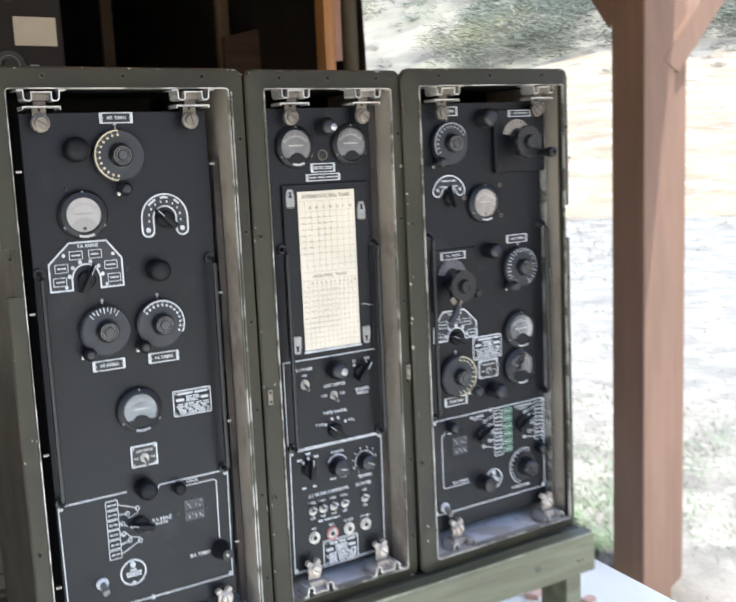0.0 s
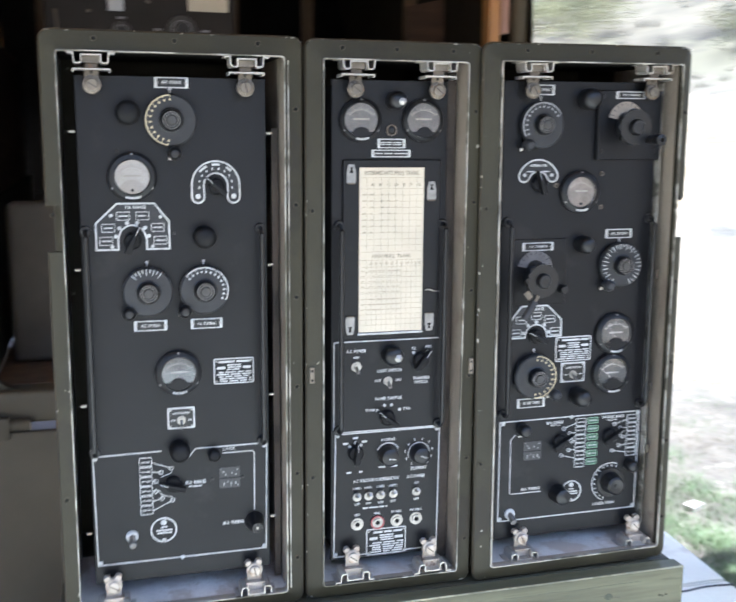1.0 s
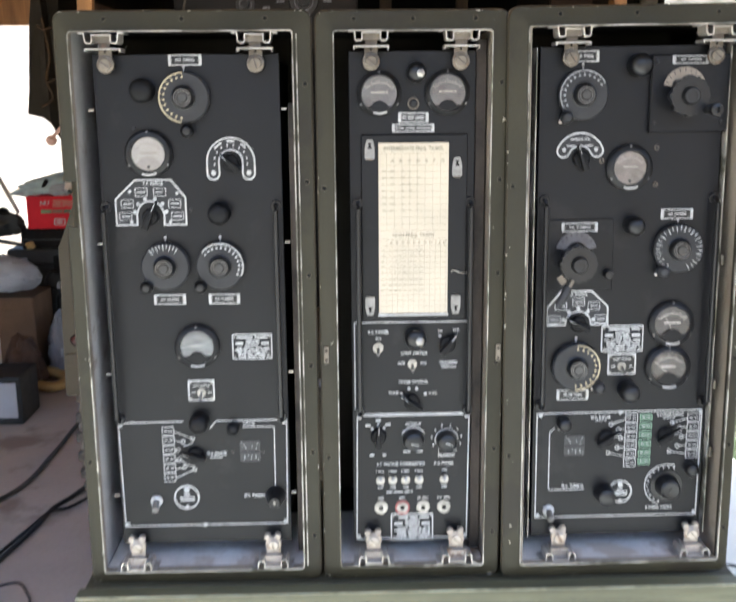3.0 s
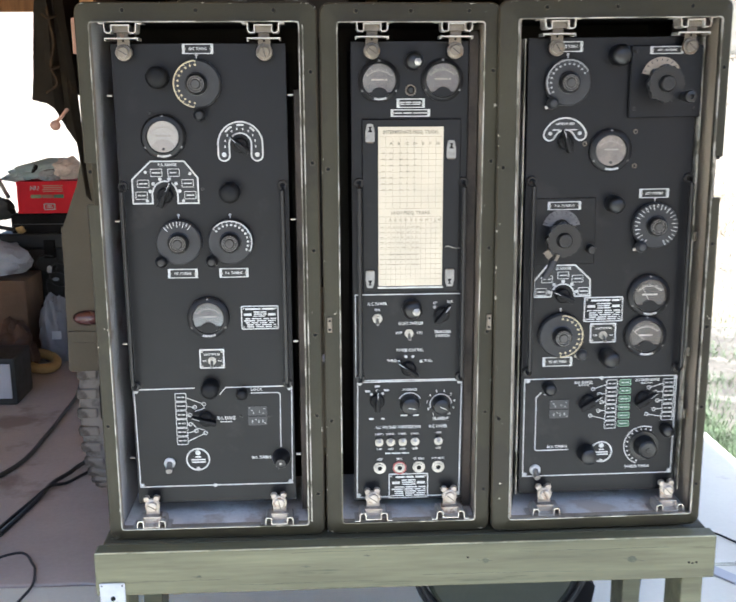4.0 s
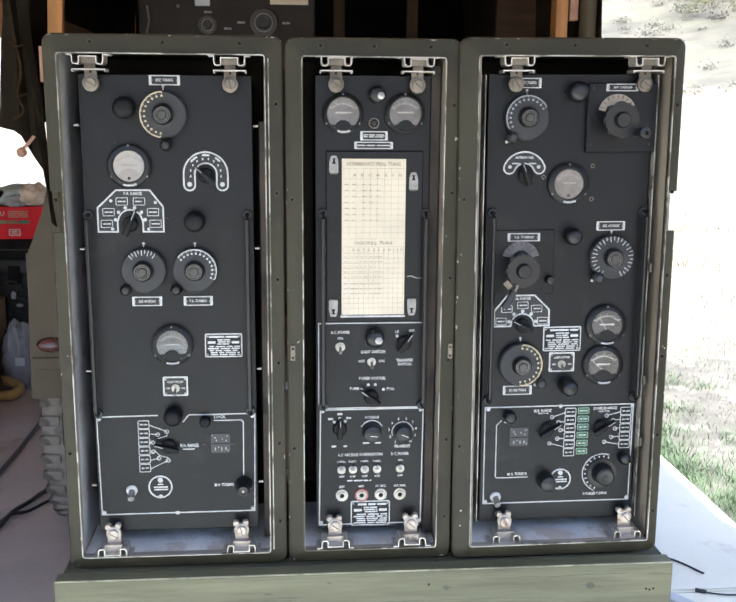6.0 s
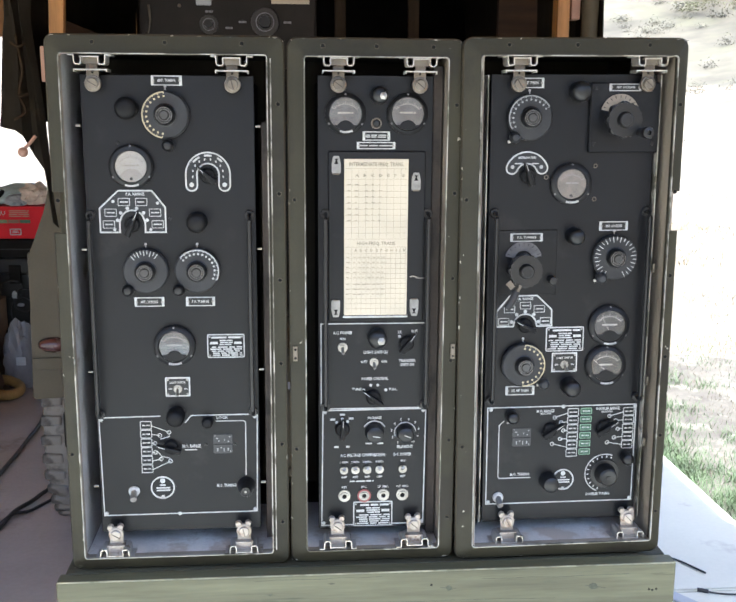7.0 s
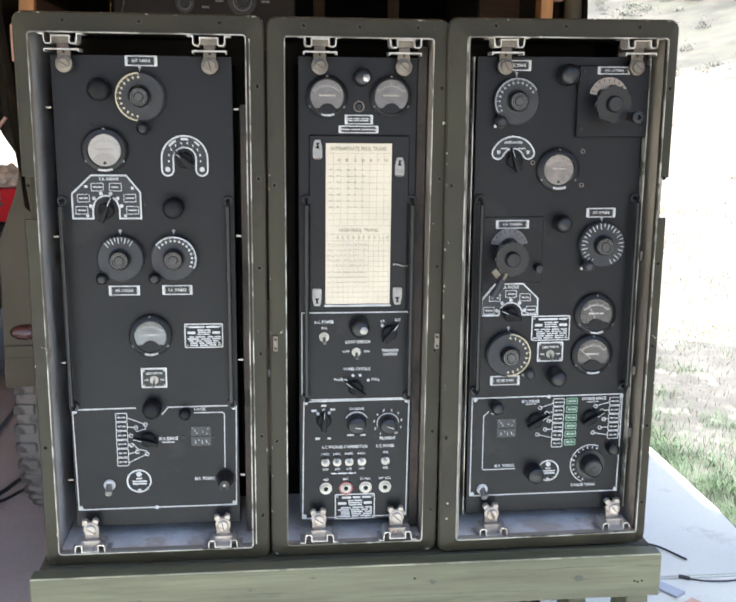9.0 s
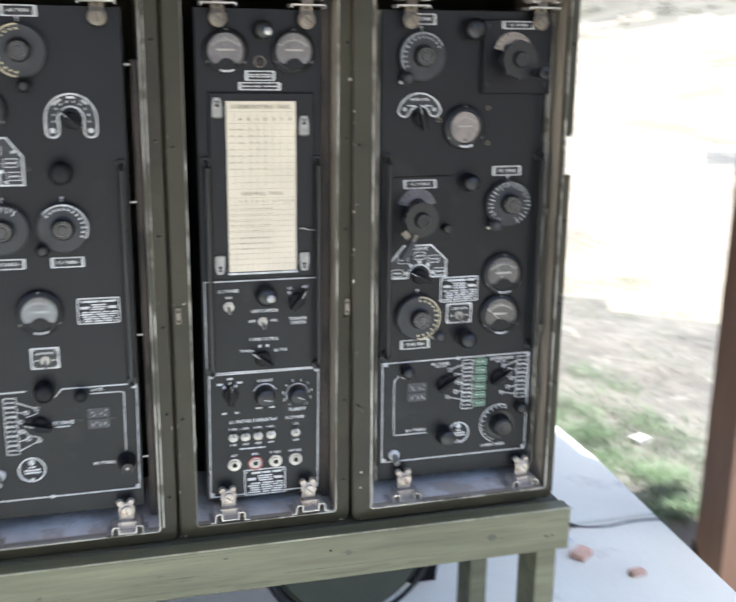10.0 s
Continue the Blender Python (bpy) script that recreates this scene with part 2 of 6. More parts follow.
ROOFWOOD = mat("roof_boards", (0.42, 0.27, 0.16), 0.75, var=0.2, scale=2, fine=40, bump=0.1, grain=(1, 6, 1))
VINYL = mat("dark_brown_vinyl", (0.02, 0.016, 0.014), 0.55, var=0.2, scale=8, fine=200, bump=0.1, spec=0.2)


# ---- mesh helpers ----
def link_mesh(name, bm, material, smooth=False):
    bmesh.ops.recalc_face_normals(bm, faces=bm.faces[:])
    me = bpy.data.meshes.new(name)
    bm.to_mesh(me)
    bm.free()
    me.materials.append(material)
    if smooth:
        me.polygons.foreach_set("use_smooth", [True] * len(me.polygons))
        me.set_sharp_from_angle(angle=radians(35))
    return me


def part(name, bm, material, parent=None, label="", smooth=False):
    ob = new(name, link_mesh(name, bm, material, smooth))
    if parent is not None:
        ob.parent = parent
        if parent.parent is None:
            ob.matrix_parent_inverse = parent.matrix_world.inverted()
    return tagged(ob, label)


def root(name, at, label, category, group="", kind=""):
    ob = new(name)
    ob.empty_display_size = 0.05
    ob.matrix_world = Matrix.Translation(at)
    bpy.context.view_layer.update()
    return tagged(ob, label, category, group, kind)


def quadbox(bm, x0, x1, y0, y1, z0, z1, bevel=0.0, seg=2):
    r = bmesh.ops.create_cube(bm, size=1)
    bmesh.ops.scale(bm, vec=(x1 - x0, y1 - y0, z1 - z0), verts=r["verts"])
    bmesh.ops.translate(bm, vec=((x0 + x1) / 2, (y0 + y1) / 2, (z0 + z1) / 2), verts=r["verts"])
    if bevel:
        es = list({e for v in r["verts"] for e in v.link_edges})
        bmesh.ops.bevel(bm, geom=es, offset=bevel, segments=seg, affect="EDGES", profile=0.5)
    return bm


def box(x0, x1, y0, y1, z0, z1, bevel=0.0, seg=2):
    return quadbox(bmesh.new(), x0, x1, y0, y1, z0, z1, bevel, seg)


def lathe(bm, cx, cz, prof, n=32, base=0.0, squash=1.0, caps=True):
    """Turned shape round the y axis through (cx, cz); prof: radius and y from front to back, closed at both ends."""
    rings = []
    for r, y in prof:
        if r <= 1e-6:
            rings.append([bm.verts.new((cx, base + y, cz))])
        else:
            rings.append([bm.verts.new((cx + r * math.cos(a), base + y, cz + r * squash * math.sin(a))) for a in (2 * math.pi * i / n for i in range(n))])
    for a, b in zip(rings, rings[1:]):
        for i in range(n):
            j = (i + 1) % n
            if len(a) == 1 and len(b) > 1:
                bm.faces.new((a[0], b[i], b[j]))
            elif len(b) == 1 and len(a) > 1:
                bm.faces.new((a[i], a[j], b[0]))
            elif len(a) > 1:
                bm.faces.new((a[i], b[i], b[j], a[j]))
    for ring in (rings[0], rings[-1]):
        if len(ring) > 1 and caps:
            bm.faces.new(ring)
    return bm


def turned(cx, cz, prof, n=32, base=0.0, caps=True):
    return lathe(bmesh.new(), cx, cz, prof, n, base=base, caps=caps)


def poly(bm, pts, y0, y1):
    """A plate with the outline pts in x and z, from y0 to y1."""
    f = [bm.verts.new((x, y0, z)) for x, z in pts]
    b = [bm.verts.new((x, y1, z)) for x, z in pts]
    bm.faces.new(f)
    bm.faces.new(b[::-1])
    for i in range(len(pts)):
        j = (i + 1) % len(pts)
        bm.faces.new((f[i], b[i], b[j], f[j]))
    return bm


def stroke(bm, pts, w, y0, y1, closed=False):
    """A raised line of width w along pts in x and z, mitred."""
    p = [Vector(q) for q in pts]
    k = len(p)
    L, R = [], []
    for i in range(k):
        a = p[i] - p[i - 1] if (i > 0 or closed) else None
        b = p[(i + 1) % k] - p[i] if (i < k - 1 or closed) else None
        d1 = (a if a is not None else b).normalized()
        d2 = (b if b is not None else a).normalized()
        n1, n2 = Vector((-d1.y, d1.x)), Vector((-d2.y, d2.x))
        m = (n1 + n2)
        m = m.normalized() if m.length > 1e-6 else n1
        s = w / 2 / max(0.35, m.dot(n1))
        L.append(p[i] + m * s)
        R.append(p[i] - m * s)
    idx = range(k if closed else k - 1)
    V = [[bm.verts.new((q.x, y, q.y)) for q in side] for side in (L, R) for y in (y0, y1)]
    lf, lb, rf, rb = V
    for i in idx:
        j = (i + 1) % k
        bm.faces.new((lf[i], lf[j], rf[j], rf[i]))
        bm.faces.new((lb[i], rb[i], rb[j], lb[j]))
        bm.faces.new((lf[i], lb[i], lb[j], lf[j]))
        bm.faces.new((rf[i], rf[j], rb[j], rb[i]))
    if not closed:
        bm.faces.new((lf[0], rf[0], rb[0], lb[0]))
        bm.faces.new((lf[-1], lb[-1], rb[-1], rf[-1]))
    return bm


def arc(cx, cz, r, a0, a1, n=24):
    return [(cx + r * math.cos(radians(a0 + (a1 - a0) * i / n)), cz + r * math.sin(radians(a0 + (a1 - a0) * i / n))) for i in range(n + 1)]


def rrect(x0, x1, z0, z1, r, n=5):
    pts = []
    for cx, cz, a in ((x1 - r, z1 - r, 0), (x0 + r, z1 - r, 90), (x0 + r, z0 + r, 180), (x1 - r, z0 + r, 270)):
        pts += arc(cx, cz, r, a, a + 90, n)
    return pts


def tube(bm, pts, r, n=8):
    """A round bar or cable along pts."""
    pts = [Vector(p) for p in pts]
    rings = []
    up = Vector((0.13, 0.31, 0.94))
    for i, p in enumerate(pts):
        d = (pts[min(i + 1, len(pts) - 1)] - pts[max(i - 1, 0)]).normalized()
        s = d.cross(up).normalized()
        t = d.cross(s)
        rings.append([bm.verts.new(p + (s * math.cos(a) + t * math.sin(a)) * r) for a in (2 * math.pi * k / n for k in range(n))])
    for a, b in zip(rings, rings[1:]):
        for i in range(n):
            j = (i + 1) % n
            bm.faces.new((a[i], a[j], b[j], b[i]))
    bm.faces.new(rings[0][::-1])
    bm.faces.new(rings[-1])
    return bm


def smooth_path(pts, n=8):
    """Catmull-Rom through pts."""
    p = [Vector(q) for q in pts]
    p = [2 * p[0] - p[1]] + p + [2 * p[-1] - p[-2]]
    out = []
    for i in range(1, len(p) - 2):
        for k in range(n):
            t = k / n
            out.append(0.5 * ((2 * p[i]) + (p[i + 1] - p[i - 1]) * t + (2 * p[i - 1] - 5 * p[i] + 4 * p[i + 1] - p[i + 2]) * t * t
                              + (3 * p[i] - p[i - 1] - 3 * p[i + 1] + p[i + 2]) * t ** 3))
    return out + [p[-2]]


def words(text, x, z, height, parent, y=0.0, width=None, material=None, name="lettering", turn=0.0):
    """Raised lettering centred on (x, z) that faces -y."""
    cu = bpy.data.curves.new(name, "FONT")
    cu.body, cu.size, cu.align_x, cu.align_y, cu.extrude, cu.resolution_u = text, height / 0.72, "CENTER", "CENTER", 0.0002, 1
    cu.offset = height * 0.035
    tmp = bpy.data.objects.new("tmp", cu)
    scene.collection.objects.link(tmp)
    bpy.context.view_layer.update()
    me = bpy.data.meshes.new_from_object(tmp)
    bpy.data.objects.remove(tmp)
    xs = [v.co.x for v in me.vertices]
    s = (width / (max(xs) - min(xs))) if width else 1.0
    me.transform(pose(x, y - 0.0004, z, 90, 0, 0) @ pose(0, 0, 0, 0, 0, turn) @ Matrix.Diagonal((s, 1, 1, 1)))
    me.name = name
    me.materials.clear()
    me.materials.append(material or WHITE)
    ob = new(name, me)
    ob.parent = parent
    if parent.parent is None:
        ob.matrix_parent_inverse = parent.matrix_world.inverted()
    return ob


def bars(bm, x0, x1, z0, z1, rows, y, rnd, breaks=3):
    """Writing too small to read, as short bars."""
    h = (z1 - z0) / (rows * 1.7)
    for i in range(rows):
        z = z1 - (i + 0.5) * (z1 - z0) / rows
        x = x0 + rnd.uniform(0, 0.1) * (x1 - x0)
        while x < x1 - 0.002:
            w = rnd.uniform(0.5, 1.4) * (x1 - x0) / breaks
            e = min(x1, x + w)
            if e - x > 0.0008:
                quadbox(bm, x, e, y, y + 0.0004, z - h / 2, z + h / 2)
            x = e + (x1 - x0) * 0.05
    return bm
KNOTWOOD = mat("dark_wood_knot", (0.06, 0.064, 0.036), 0.5, var=0.5, scale=70, fine=200, bump=0.2)
SCALEPAPER = mat("warm_scale_card", (0.33, 0.275, 0.215), 0.6, var=0.15, scale=30, bump=0)
DULLMARK = mat("worn_scale_paint", (0.26, 0.26, 0.26), 0.6, var=0.2, scale=40, fine=300, bump=0)
# lining tones: SILVER for the brightly lit floor, ZINCWALL for the left wall
SILVER = mat("scuffed_lining_lit_tone", (0.74, 0.71, 0.67), 0.36, 0.1, var=0.25, scale=7, fine=150, bump=0.1, stain=(0.50, 0.435, 0.37), stain_at=0.53, stain_scale=9)
ZINCWALL = mat("zinc_wall_mid_tone", (0.46, 0.455, 0.45), 0.4, 0.1, var=0.25, scale=7, fine=150, bump=0.1, stain=(0.24, 0.2, 0.16), stain_at=0.57, stain_scale=8)
FACESHADE = mat("meter_face_shaded", (0.34, 0.31, 0.27), 0.5, var=0.1, scale=20, bump=0)
SEATPAD = mat("brown_seat_canvas", (0.075, 0.062, 0.045), 0.8, var=0.2, scale=8, fine=200, bump=0.15)
CLEARBAG = mat("tan_plastic_film", (0.68, 0.57, 0.48), 0.35, var=0.3, scale=12, fine=60, bump=0.2)
EDGEWEAR = mat("worn_olive_edge", (0.04, 0.033, 0.021), 0.5, var=0.3, scale=8, fine=260, bump=0.1, stain=(0.26, 0.24, 0.19), stain_at=0.66, stain_scale=26, chip=(0.4, 0.37, 0.31), chip_at=0.70, spec=0.32)
DULLDIAL = mat("dull_dark_dial", (0.035, 0.03, 0.027), 0.5, var=0.2, scale=30, bump=0.03)
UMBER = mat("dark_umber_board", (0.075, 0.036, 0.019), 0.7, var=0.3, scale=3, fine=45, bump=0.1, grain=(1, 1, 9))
DRUMGREEN = mat("drum_green_paint", (0.05, 0.055, 0.034), 0.5, var=0.2, scale=5, fine=120, bump=0.05)


# ---- the setting: slab, ground, hills, shelter ----
def hillside(x, y):
    """1 towards the hill on the open side, less over a low bank made up behind the shelter."""
    a = math.degrees(math.atan2(y + 1.6, x - 0.4))
    # 0.45: added bank that whitens the rear opening; 0.7: unseen slope for warm reflections
    return min(1.0, max(0.45 if a < 160 else 0.0, (102 - a) / 18)) if a > -60 else 0.7


def terrain_height(x, y):
    d = math.hypot(x - 0.4, y + 1.6)
    f = hillside(x, y)
    h = -0.10 - 0.2 * math.exp(-((x - 2.06) ** 2 + (y - 0.60) ** 2) / 0.025)
    if x > 2.6 or y > 7 or x < -6 or y < -7:
        h += 0.03 * noise.noise((x * 0.6, y * 0.6, 0))
    h += 0.35 * math.exp(-((d - 17) / 2.0) ** 2) * (0.6 + 0.6 * noise.noise((x * 0.12, y * 0.12, 3)))
    if d > 20:
        a = math.degrees(math.atan2(y + 1.6, x - 0.4))
        h += f * (min(d, 60) - 20) * (0.08 + 0.1 * min(1.0, max(0.0, (66 - a) / 20)))
    if d > 60:
        h += f * (d - 60) * 0.36 * (1 + 0.35 * noise.noise((x * 0.02, y * 0.02, 7)))
        h += 2.2 * noise.noise((x * 0.05, y * 0.05, 9)) * min(1, (d - 60) / 40)
    return h


def build_ground():
    bm = bmesh.new()
    radii = [0.0] + [0.7 * 1.052 ** i for i in range(119)]
    n = 220
    rings = []
    for r in radii:
        if r == 0:
            rings.append([bm.verts.new((0.4, -1.6, -0.10))])
        else:
            rings.append([bm.verts.new((0.4 + r * math.cos(a), -1.6 + r * math.sin(a), terrain_height(0.4 + r * math.cos(a), -1.6 + r * math.sin(a))))
                          for a in (2 * math.pi * i / n for i in range(n))])
    for a, b in zip(rings, rings[1:]):
        for i in range(n):
            j = (i + 1) % n
            if len(a) == 1:
                bm.faces.new((a[0], b[i], b[j]))
            else:
                bm.faces.new((a[i], b[i], b[j], a[j]))
    for f in bm.faces:
        c = f.calc_center_median()
        d, az = math.hypot(c.x - 0.4, c.y + 1.6), math.degrees(math.atan2(c.y + 1.6, c.x - 0.4))
        ragged = noise.noise((c.x * 0.12, c.y * 0.12, 2)) + 0.5 * noise.noise((c.x * 0.6, c.y * 0.6, 5))
        if hillside(c.x, c.y) > 0.5 and d > 52 + 14 * ragged:
            f.material_index = 1
        elif -40 < az + 5 * ragged < 53:
            f.material_index = 3 if d + 4 * ragged > 19 else 4
        if 1.9 < c.x < 4.2 + 0.8 * noise.noise((c.x, c.y, 4)) and -0.5 < c.y < 4.3 + 1.0 * noise.noise((c.x * 1.3, c.y, 8)) - 0.35 * (c.x - 2):
            f.material_index = 2
    ob = part("ground", bm, DIRT, smooth=True)
    ob.data.materials.append(HILL)
    for m in (SOIL, DRYSLOPE, TRODDEN):
        ob.data.materials.append(m)
    tagged(ob, "pale dry desert ground rising to a brushy hillside", "ground", kind="structure")


build_ground()

# concrete floor and apron in sheets with open joints, each toned for its light
for name, (x0, x1, y0, y1) in {"floor_inside": (-5.0, 0.6, 0.836, 6.2)}.items():
    bm = box(x0, x1, y0, y1, -0.12, 0.0, 0.006)
    tagged(part(name, bm, CONCRETE), "stained grey concrete floor slab with a joint, toned darker for shade", "floor", kind="structure")
for name, edge in {"apron": [(0.606, 0.836), (1.964, 0.836), (1.99, 1.3), (1.992, 6.2), (0.606, 6.2)], "apron_front": [(-5.0, -4.2), (1.88, -4.2), (1.90, 0.0), (1.962, 0.824), (-5.0, 0.824)]}.items():
    bm = bmesh.new()
    low, high = ([bm.verts.new((x, y, z)) for x, y in edge] for z in (-0.32, 0.0))
    bm.faces.new(low[::-1])
    bm.faces.new(high)
    for k in range(5):
        bm.faces.new((low[k], low[(k + 1) % 5], high[(k + 1) % 5], high[k]))
    bmesh.ops.bevel(bm, geom=bm.edges[:], offset=0.006, segments=2, affect="EDGES")
    tagged(part(name, bm, APRON), "pale concrete apron slab, toned lighter for skylight", "floor", kind="structure")


def timber(name, bm, label, category, material=POST):
    return tagged(part(name, bm, material), label, category, kind="structure")


post = root("porch_post", (2.1, 0.65, -0.1), "terracotta painted square timber porch post with knee braces", "post", kind="structure")
part("shaft", box(2.068, 2.213, 0.612, 0.757, -0.42, 2.5, 0.006), POST, post)
part("side_board", box(2.216, 2.294, 0.635, 0.745, -0.42, 2.5, 0.004), POST, post)
bm = bmesh.new()
poly(bm, [(2.155, 1.70), (2.225, 1.66), (2.575, 2.03), (2.495, 2.07)], 0.610, 0.700)
part("knee_brace", bm, POST, post)
bm = box(2.076, 2.166, 0.0, 0.10, -0.03, 0.72, 0.004)
bmesh.ops.transform(bm, matrix=pose(0, 0.72, 1.905, -38, 0, 0), verts=bm.verts[:])
part("knee_brace", bm, POST, post)
# thin black wedge over the lower part of the post's left face
bm = bmesh.new()
vs = [bm.verts.new((x, y, z)) for x in (2.064, 2.070) for y, z in ((0.758, -0.07), (0.732, -0.105), (0.70, -0.165), (0.655, -0.20), (0.61, -0.215), (0.608, -0.42), (0.758, -0.42))]
bm.faces.new(vs[:7])
bm.faces.new(vs[7:][::-1])
for i in range(7):
    bm.faces.new((vs[(i + 1) % 7], vs[i], vs[7 + i], vs[7 + (i + 1) % 7]))
bmesh.ops.recalc_face_normals(bm, faces=bm.faces[:])
part("tar_coat", bm, CHASSIS, post, "black foot of the post")

timber("beam_side", box(2.02, 2.19, -1.18, 6.3, 2.42, 2.66, 0.006), "terracotta painted eave beam", "beam")
# added front beam, out of view; it and the roof edges set the sun's reach
timber("beam_front", box(-4.99, 1.995, -1.18, -1.05, 2.12, 2.51, 0.006), "unseen front eave beam added to bound the sunlit floor", "beam")
timber("roof", box(-5.2, 2.32, -1.22, 6.6, 2.68, 2.8, 0.004), "boarded shelter roof", "roof", ROOFWOOD)
for i in range(7):
    timber("rafter", box(-5.0, 2.2, -0.95 + i * 1.18, -0.86 + i * 1.18, 2.52, 2.68, 0.004), "roof rafter", "rafter", ROOFWOOD)
# west wall is out of view, added to bounce warm light from the left
timber("wall_west", box(-5.1, -5.0, -1.2, 6.3, 0, 2.68), "unseen tan side wall added for warm bounce", "wall", WALLPAINT)
timber("wall_rear", box(-0.35, 2.0, 6.2, 6.3, 0, 2.68), "tan boarded rear wall", "wall", WALLPAINT)
timber("door_header", box(-4.99, -0.36, 6.2, 6.3, 2.02, 2.68), "warm wooden header over the rear opening", "header", WOOD)


# ---- the truck's tail behind the transmitters ----
def truck():
    t = root("army_truck", (0.5, 2.2, 0.0), "old olive army truck tail with canvas cover and wooden bows", "truck")
    bm = poly(bmesh.new(), [(-0.284, 0.61), (-0.276, 1.235), (-0.316, 1.235), (-0.331, 1.169), (-0.361, 1.092), (-0.38, 1.049), (-0.387, 0.857), (-0.394, 0.606)], 1.0, 1.05)
    bmesh.ops.bevel(bm, geom=bm.edges[:], offset=0.005, segments=2, affect="EDGES")
    part("rear_corner", bm, OLIVE_TRUCK, t, "faded olive rear body corner with a sloped shoulder", smooth=True)
    part("rear_corner", box(1.22, 1.40, 1.0, 1.06, 0.6, 1.12, 0.012, 3), OLIVE_TRUCK, t, smooth=True)
    lamp = part("tail_lamp", turned(-0.325, 0.775, [(0, -0.022), (0.03, -0.018), (0.042, -0.008), (0.045, 0)], 28, base=0.998), LENS, t, "dark red oval tail lamp", smooth=True)
    lamp.scale = (1, 1, 0.52)
    lamp.location = (0, 0, 0.775 * 0.48)
    bm = box(-0.385, -0.26, 0.992, 0.999, 0.70, 0.735, 0.002)
    part("reflector_plate", bm, OLIVE_TRUCK, t)
    tg = part("tailgate", box(-0.287, 1.2, 0.93, 0.955, 0.12, 0.64, 0.006, 3), OLIVE_TRUCK, t, "lowered flat olive tailgate", smooth=True)
    part("tailgate_rib", box(-0.10, 1.2, 0.918, 0.93, 0.36, 0.40, 0.004), OLIVE_TRUCK, tg)
    for x in (-0.256, 0.5, 1.1):
        bm = bmesh.new()
        tube(bm, [(x - 0.027, 0.945, 0.658), (x + 0.085, 0.945, 0.658)], 0.016, 12)
        quadbox(bm, x - 0.027, x + 0.033, 0.92, 0.945, 0.622, 0.684, 0.006, 2)
        part("hinge", bm, OLIVE_TRUCK, tg, smooth=True)
    part("sill", box(-0.30, 1.218, 0.965, 1.06, 0.655, 0.742, 0.01, 3), OLIVE_TRUCK, t, smooth=True)
    part("bed_floor", box(-0.267, 1.358, 1.065, 3.4, 0.70, 0.74), DARKWOOD, t)
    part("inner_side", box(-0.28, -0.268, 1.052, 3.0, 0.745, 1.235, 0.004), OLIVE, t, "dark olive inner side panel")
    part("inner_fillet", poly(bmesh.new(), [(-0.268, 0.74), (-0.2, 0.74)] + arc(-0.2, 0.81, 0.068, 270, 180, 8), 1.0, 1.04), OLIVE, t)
    part("body_side", box(-0.40, -0.385, 1.055, 3.4, 0.62, 1.04, 0.004), OLIVE_TRUCK, t)
    part("body_side", box(1.36, 1.40, 1.065, 3.4, 0.76, 1.1, 0.008), OLIVE_TRUCK, t)
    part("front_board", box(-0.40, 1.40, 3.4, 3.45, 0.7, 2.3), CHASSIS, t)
    # wooden uprights and the racks behind them
    part("upright", poly(bmesh.new(), [(-0.322, 1.236), (-0.287, 1.236), (-0.225, 2.28), (-0.272, 2.28)], 1.06, 1.09), WOOD, t, "bright varnished wooden upright")
    part("upright", box(1.196, 1.234, 1.14, 1.20, 0.78, 2.28, 0.003), WOOD, t, "bright varnished wooden upright")
    part("block", box(1.244, 1.272, 1.16, 1.20, 1.740, 1.98, 0.003), PINKWOOD, t)
    part("block", box(-0.301, -0.285, 0.945, 0.965, 1.533, 1.63, 0.003), PINKWOOD, t)
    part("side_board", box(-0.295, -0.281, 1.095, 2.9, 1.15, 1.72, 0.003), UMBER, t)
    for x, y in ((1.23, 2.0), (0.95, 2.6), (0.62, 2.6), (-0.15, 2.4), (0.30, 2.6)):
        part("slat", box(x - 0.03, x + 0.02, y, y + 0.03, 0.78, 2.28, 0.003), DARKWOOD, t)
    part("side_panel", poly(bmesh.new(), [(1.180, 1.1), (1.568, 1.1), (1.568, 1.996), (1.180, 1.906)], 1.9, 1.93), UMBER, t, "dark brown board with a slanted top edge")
    bm = bmesh.new()
    tube(bm, [(1.302, 1.16, 0.76), (1.302, 1.16, 2.15), (1.28, 1.16, 2.28)], 0.026, 14)
    part("bow", bm, OLIVE_TRUCK, t, "olive steel bow", smooth=True)
    # canvas hood with rolled edges
    bm = bmesh.new()
    prof = [(-0.405, 1.42), (-0.41, 1.6), (-0.40, 1.95), (-0.36, 2.18), (-0.2, 2.30), (0.5, 2.36), (1.11, 2.30), (1.265, 2.18), (1.327, 1.95), (1.34, 1.5), (1.335, 1.12)]
    ys = [1.12 + 0.19 * i for i in range(13)]
    rows = [[bm.verts.new((x + 0.01 * noise.noise((x * 4, y * 3, z * 4)), y, z + 0.012 * noise.noise((x * 3, y * 4, z * 3 + 5)))) for x, z in prof] for y in ys]
    for a, b in zip(rows, rows[1:]):
        for i in range(len(prof) - 1):
            bm.faces.new((a[i], a[i + 1], b[i + 1], b[i]))
    bmesh.ops.solidify(bm, geom=bm.faces[:], thickness=0.006)
    part("canvas_hood", bm, CANVAS, t, "dark olive canvas hood", smooth=True)
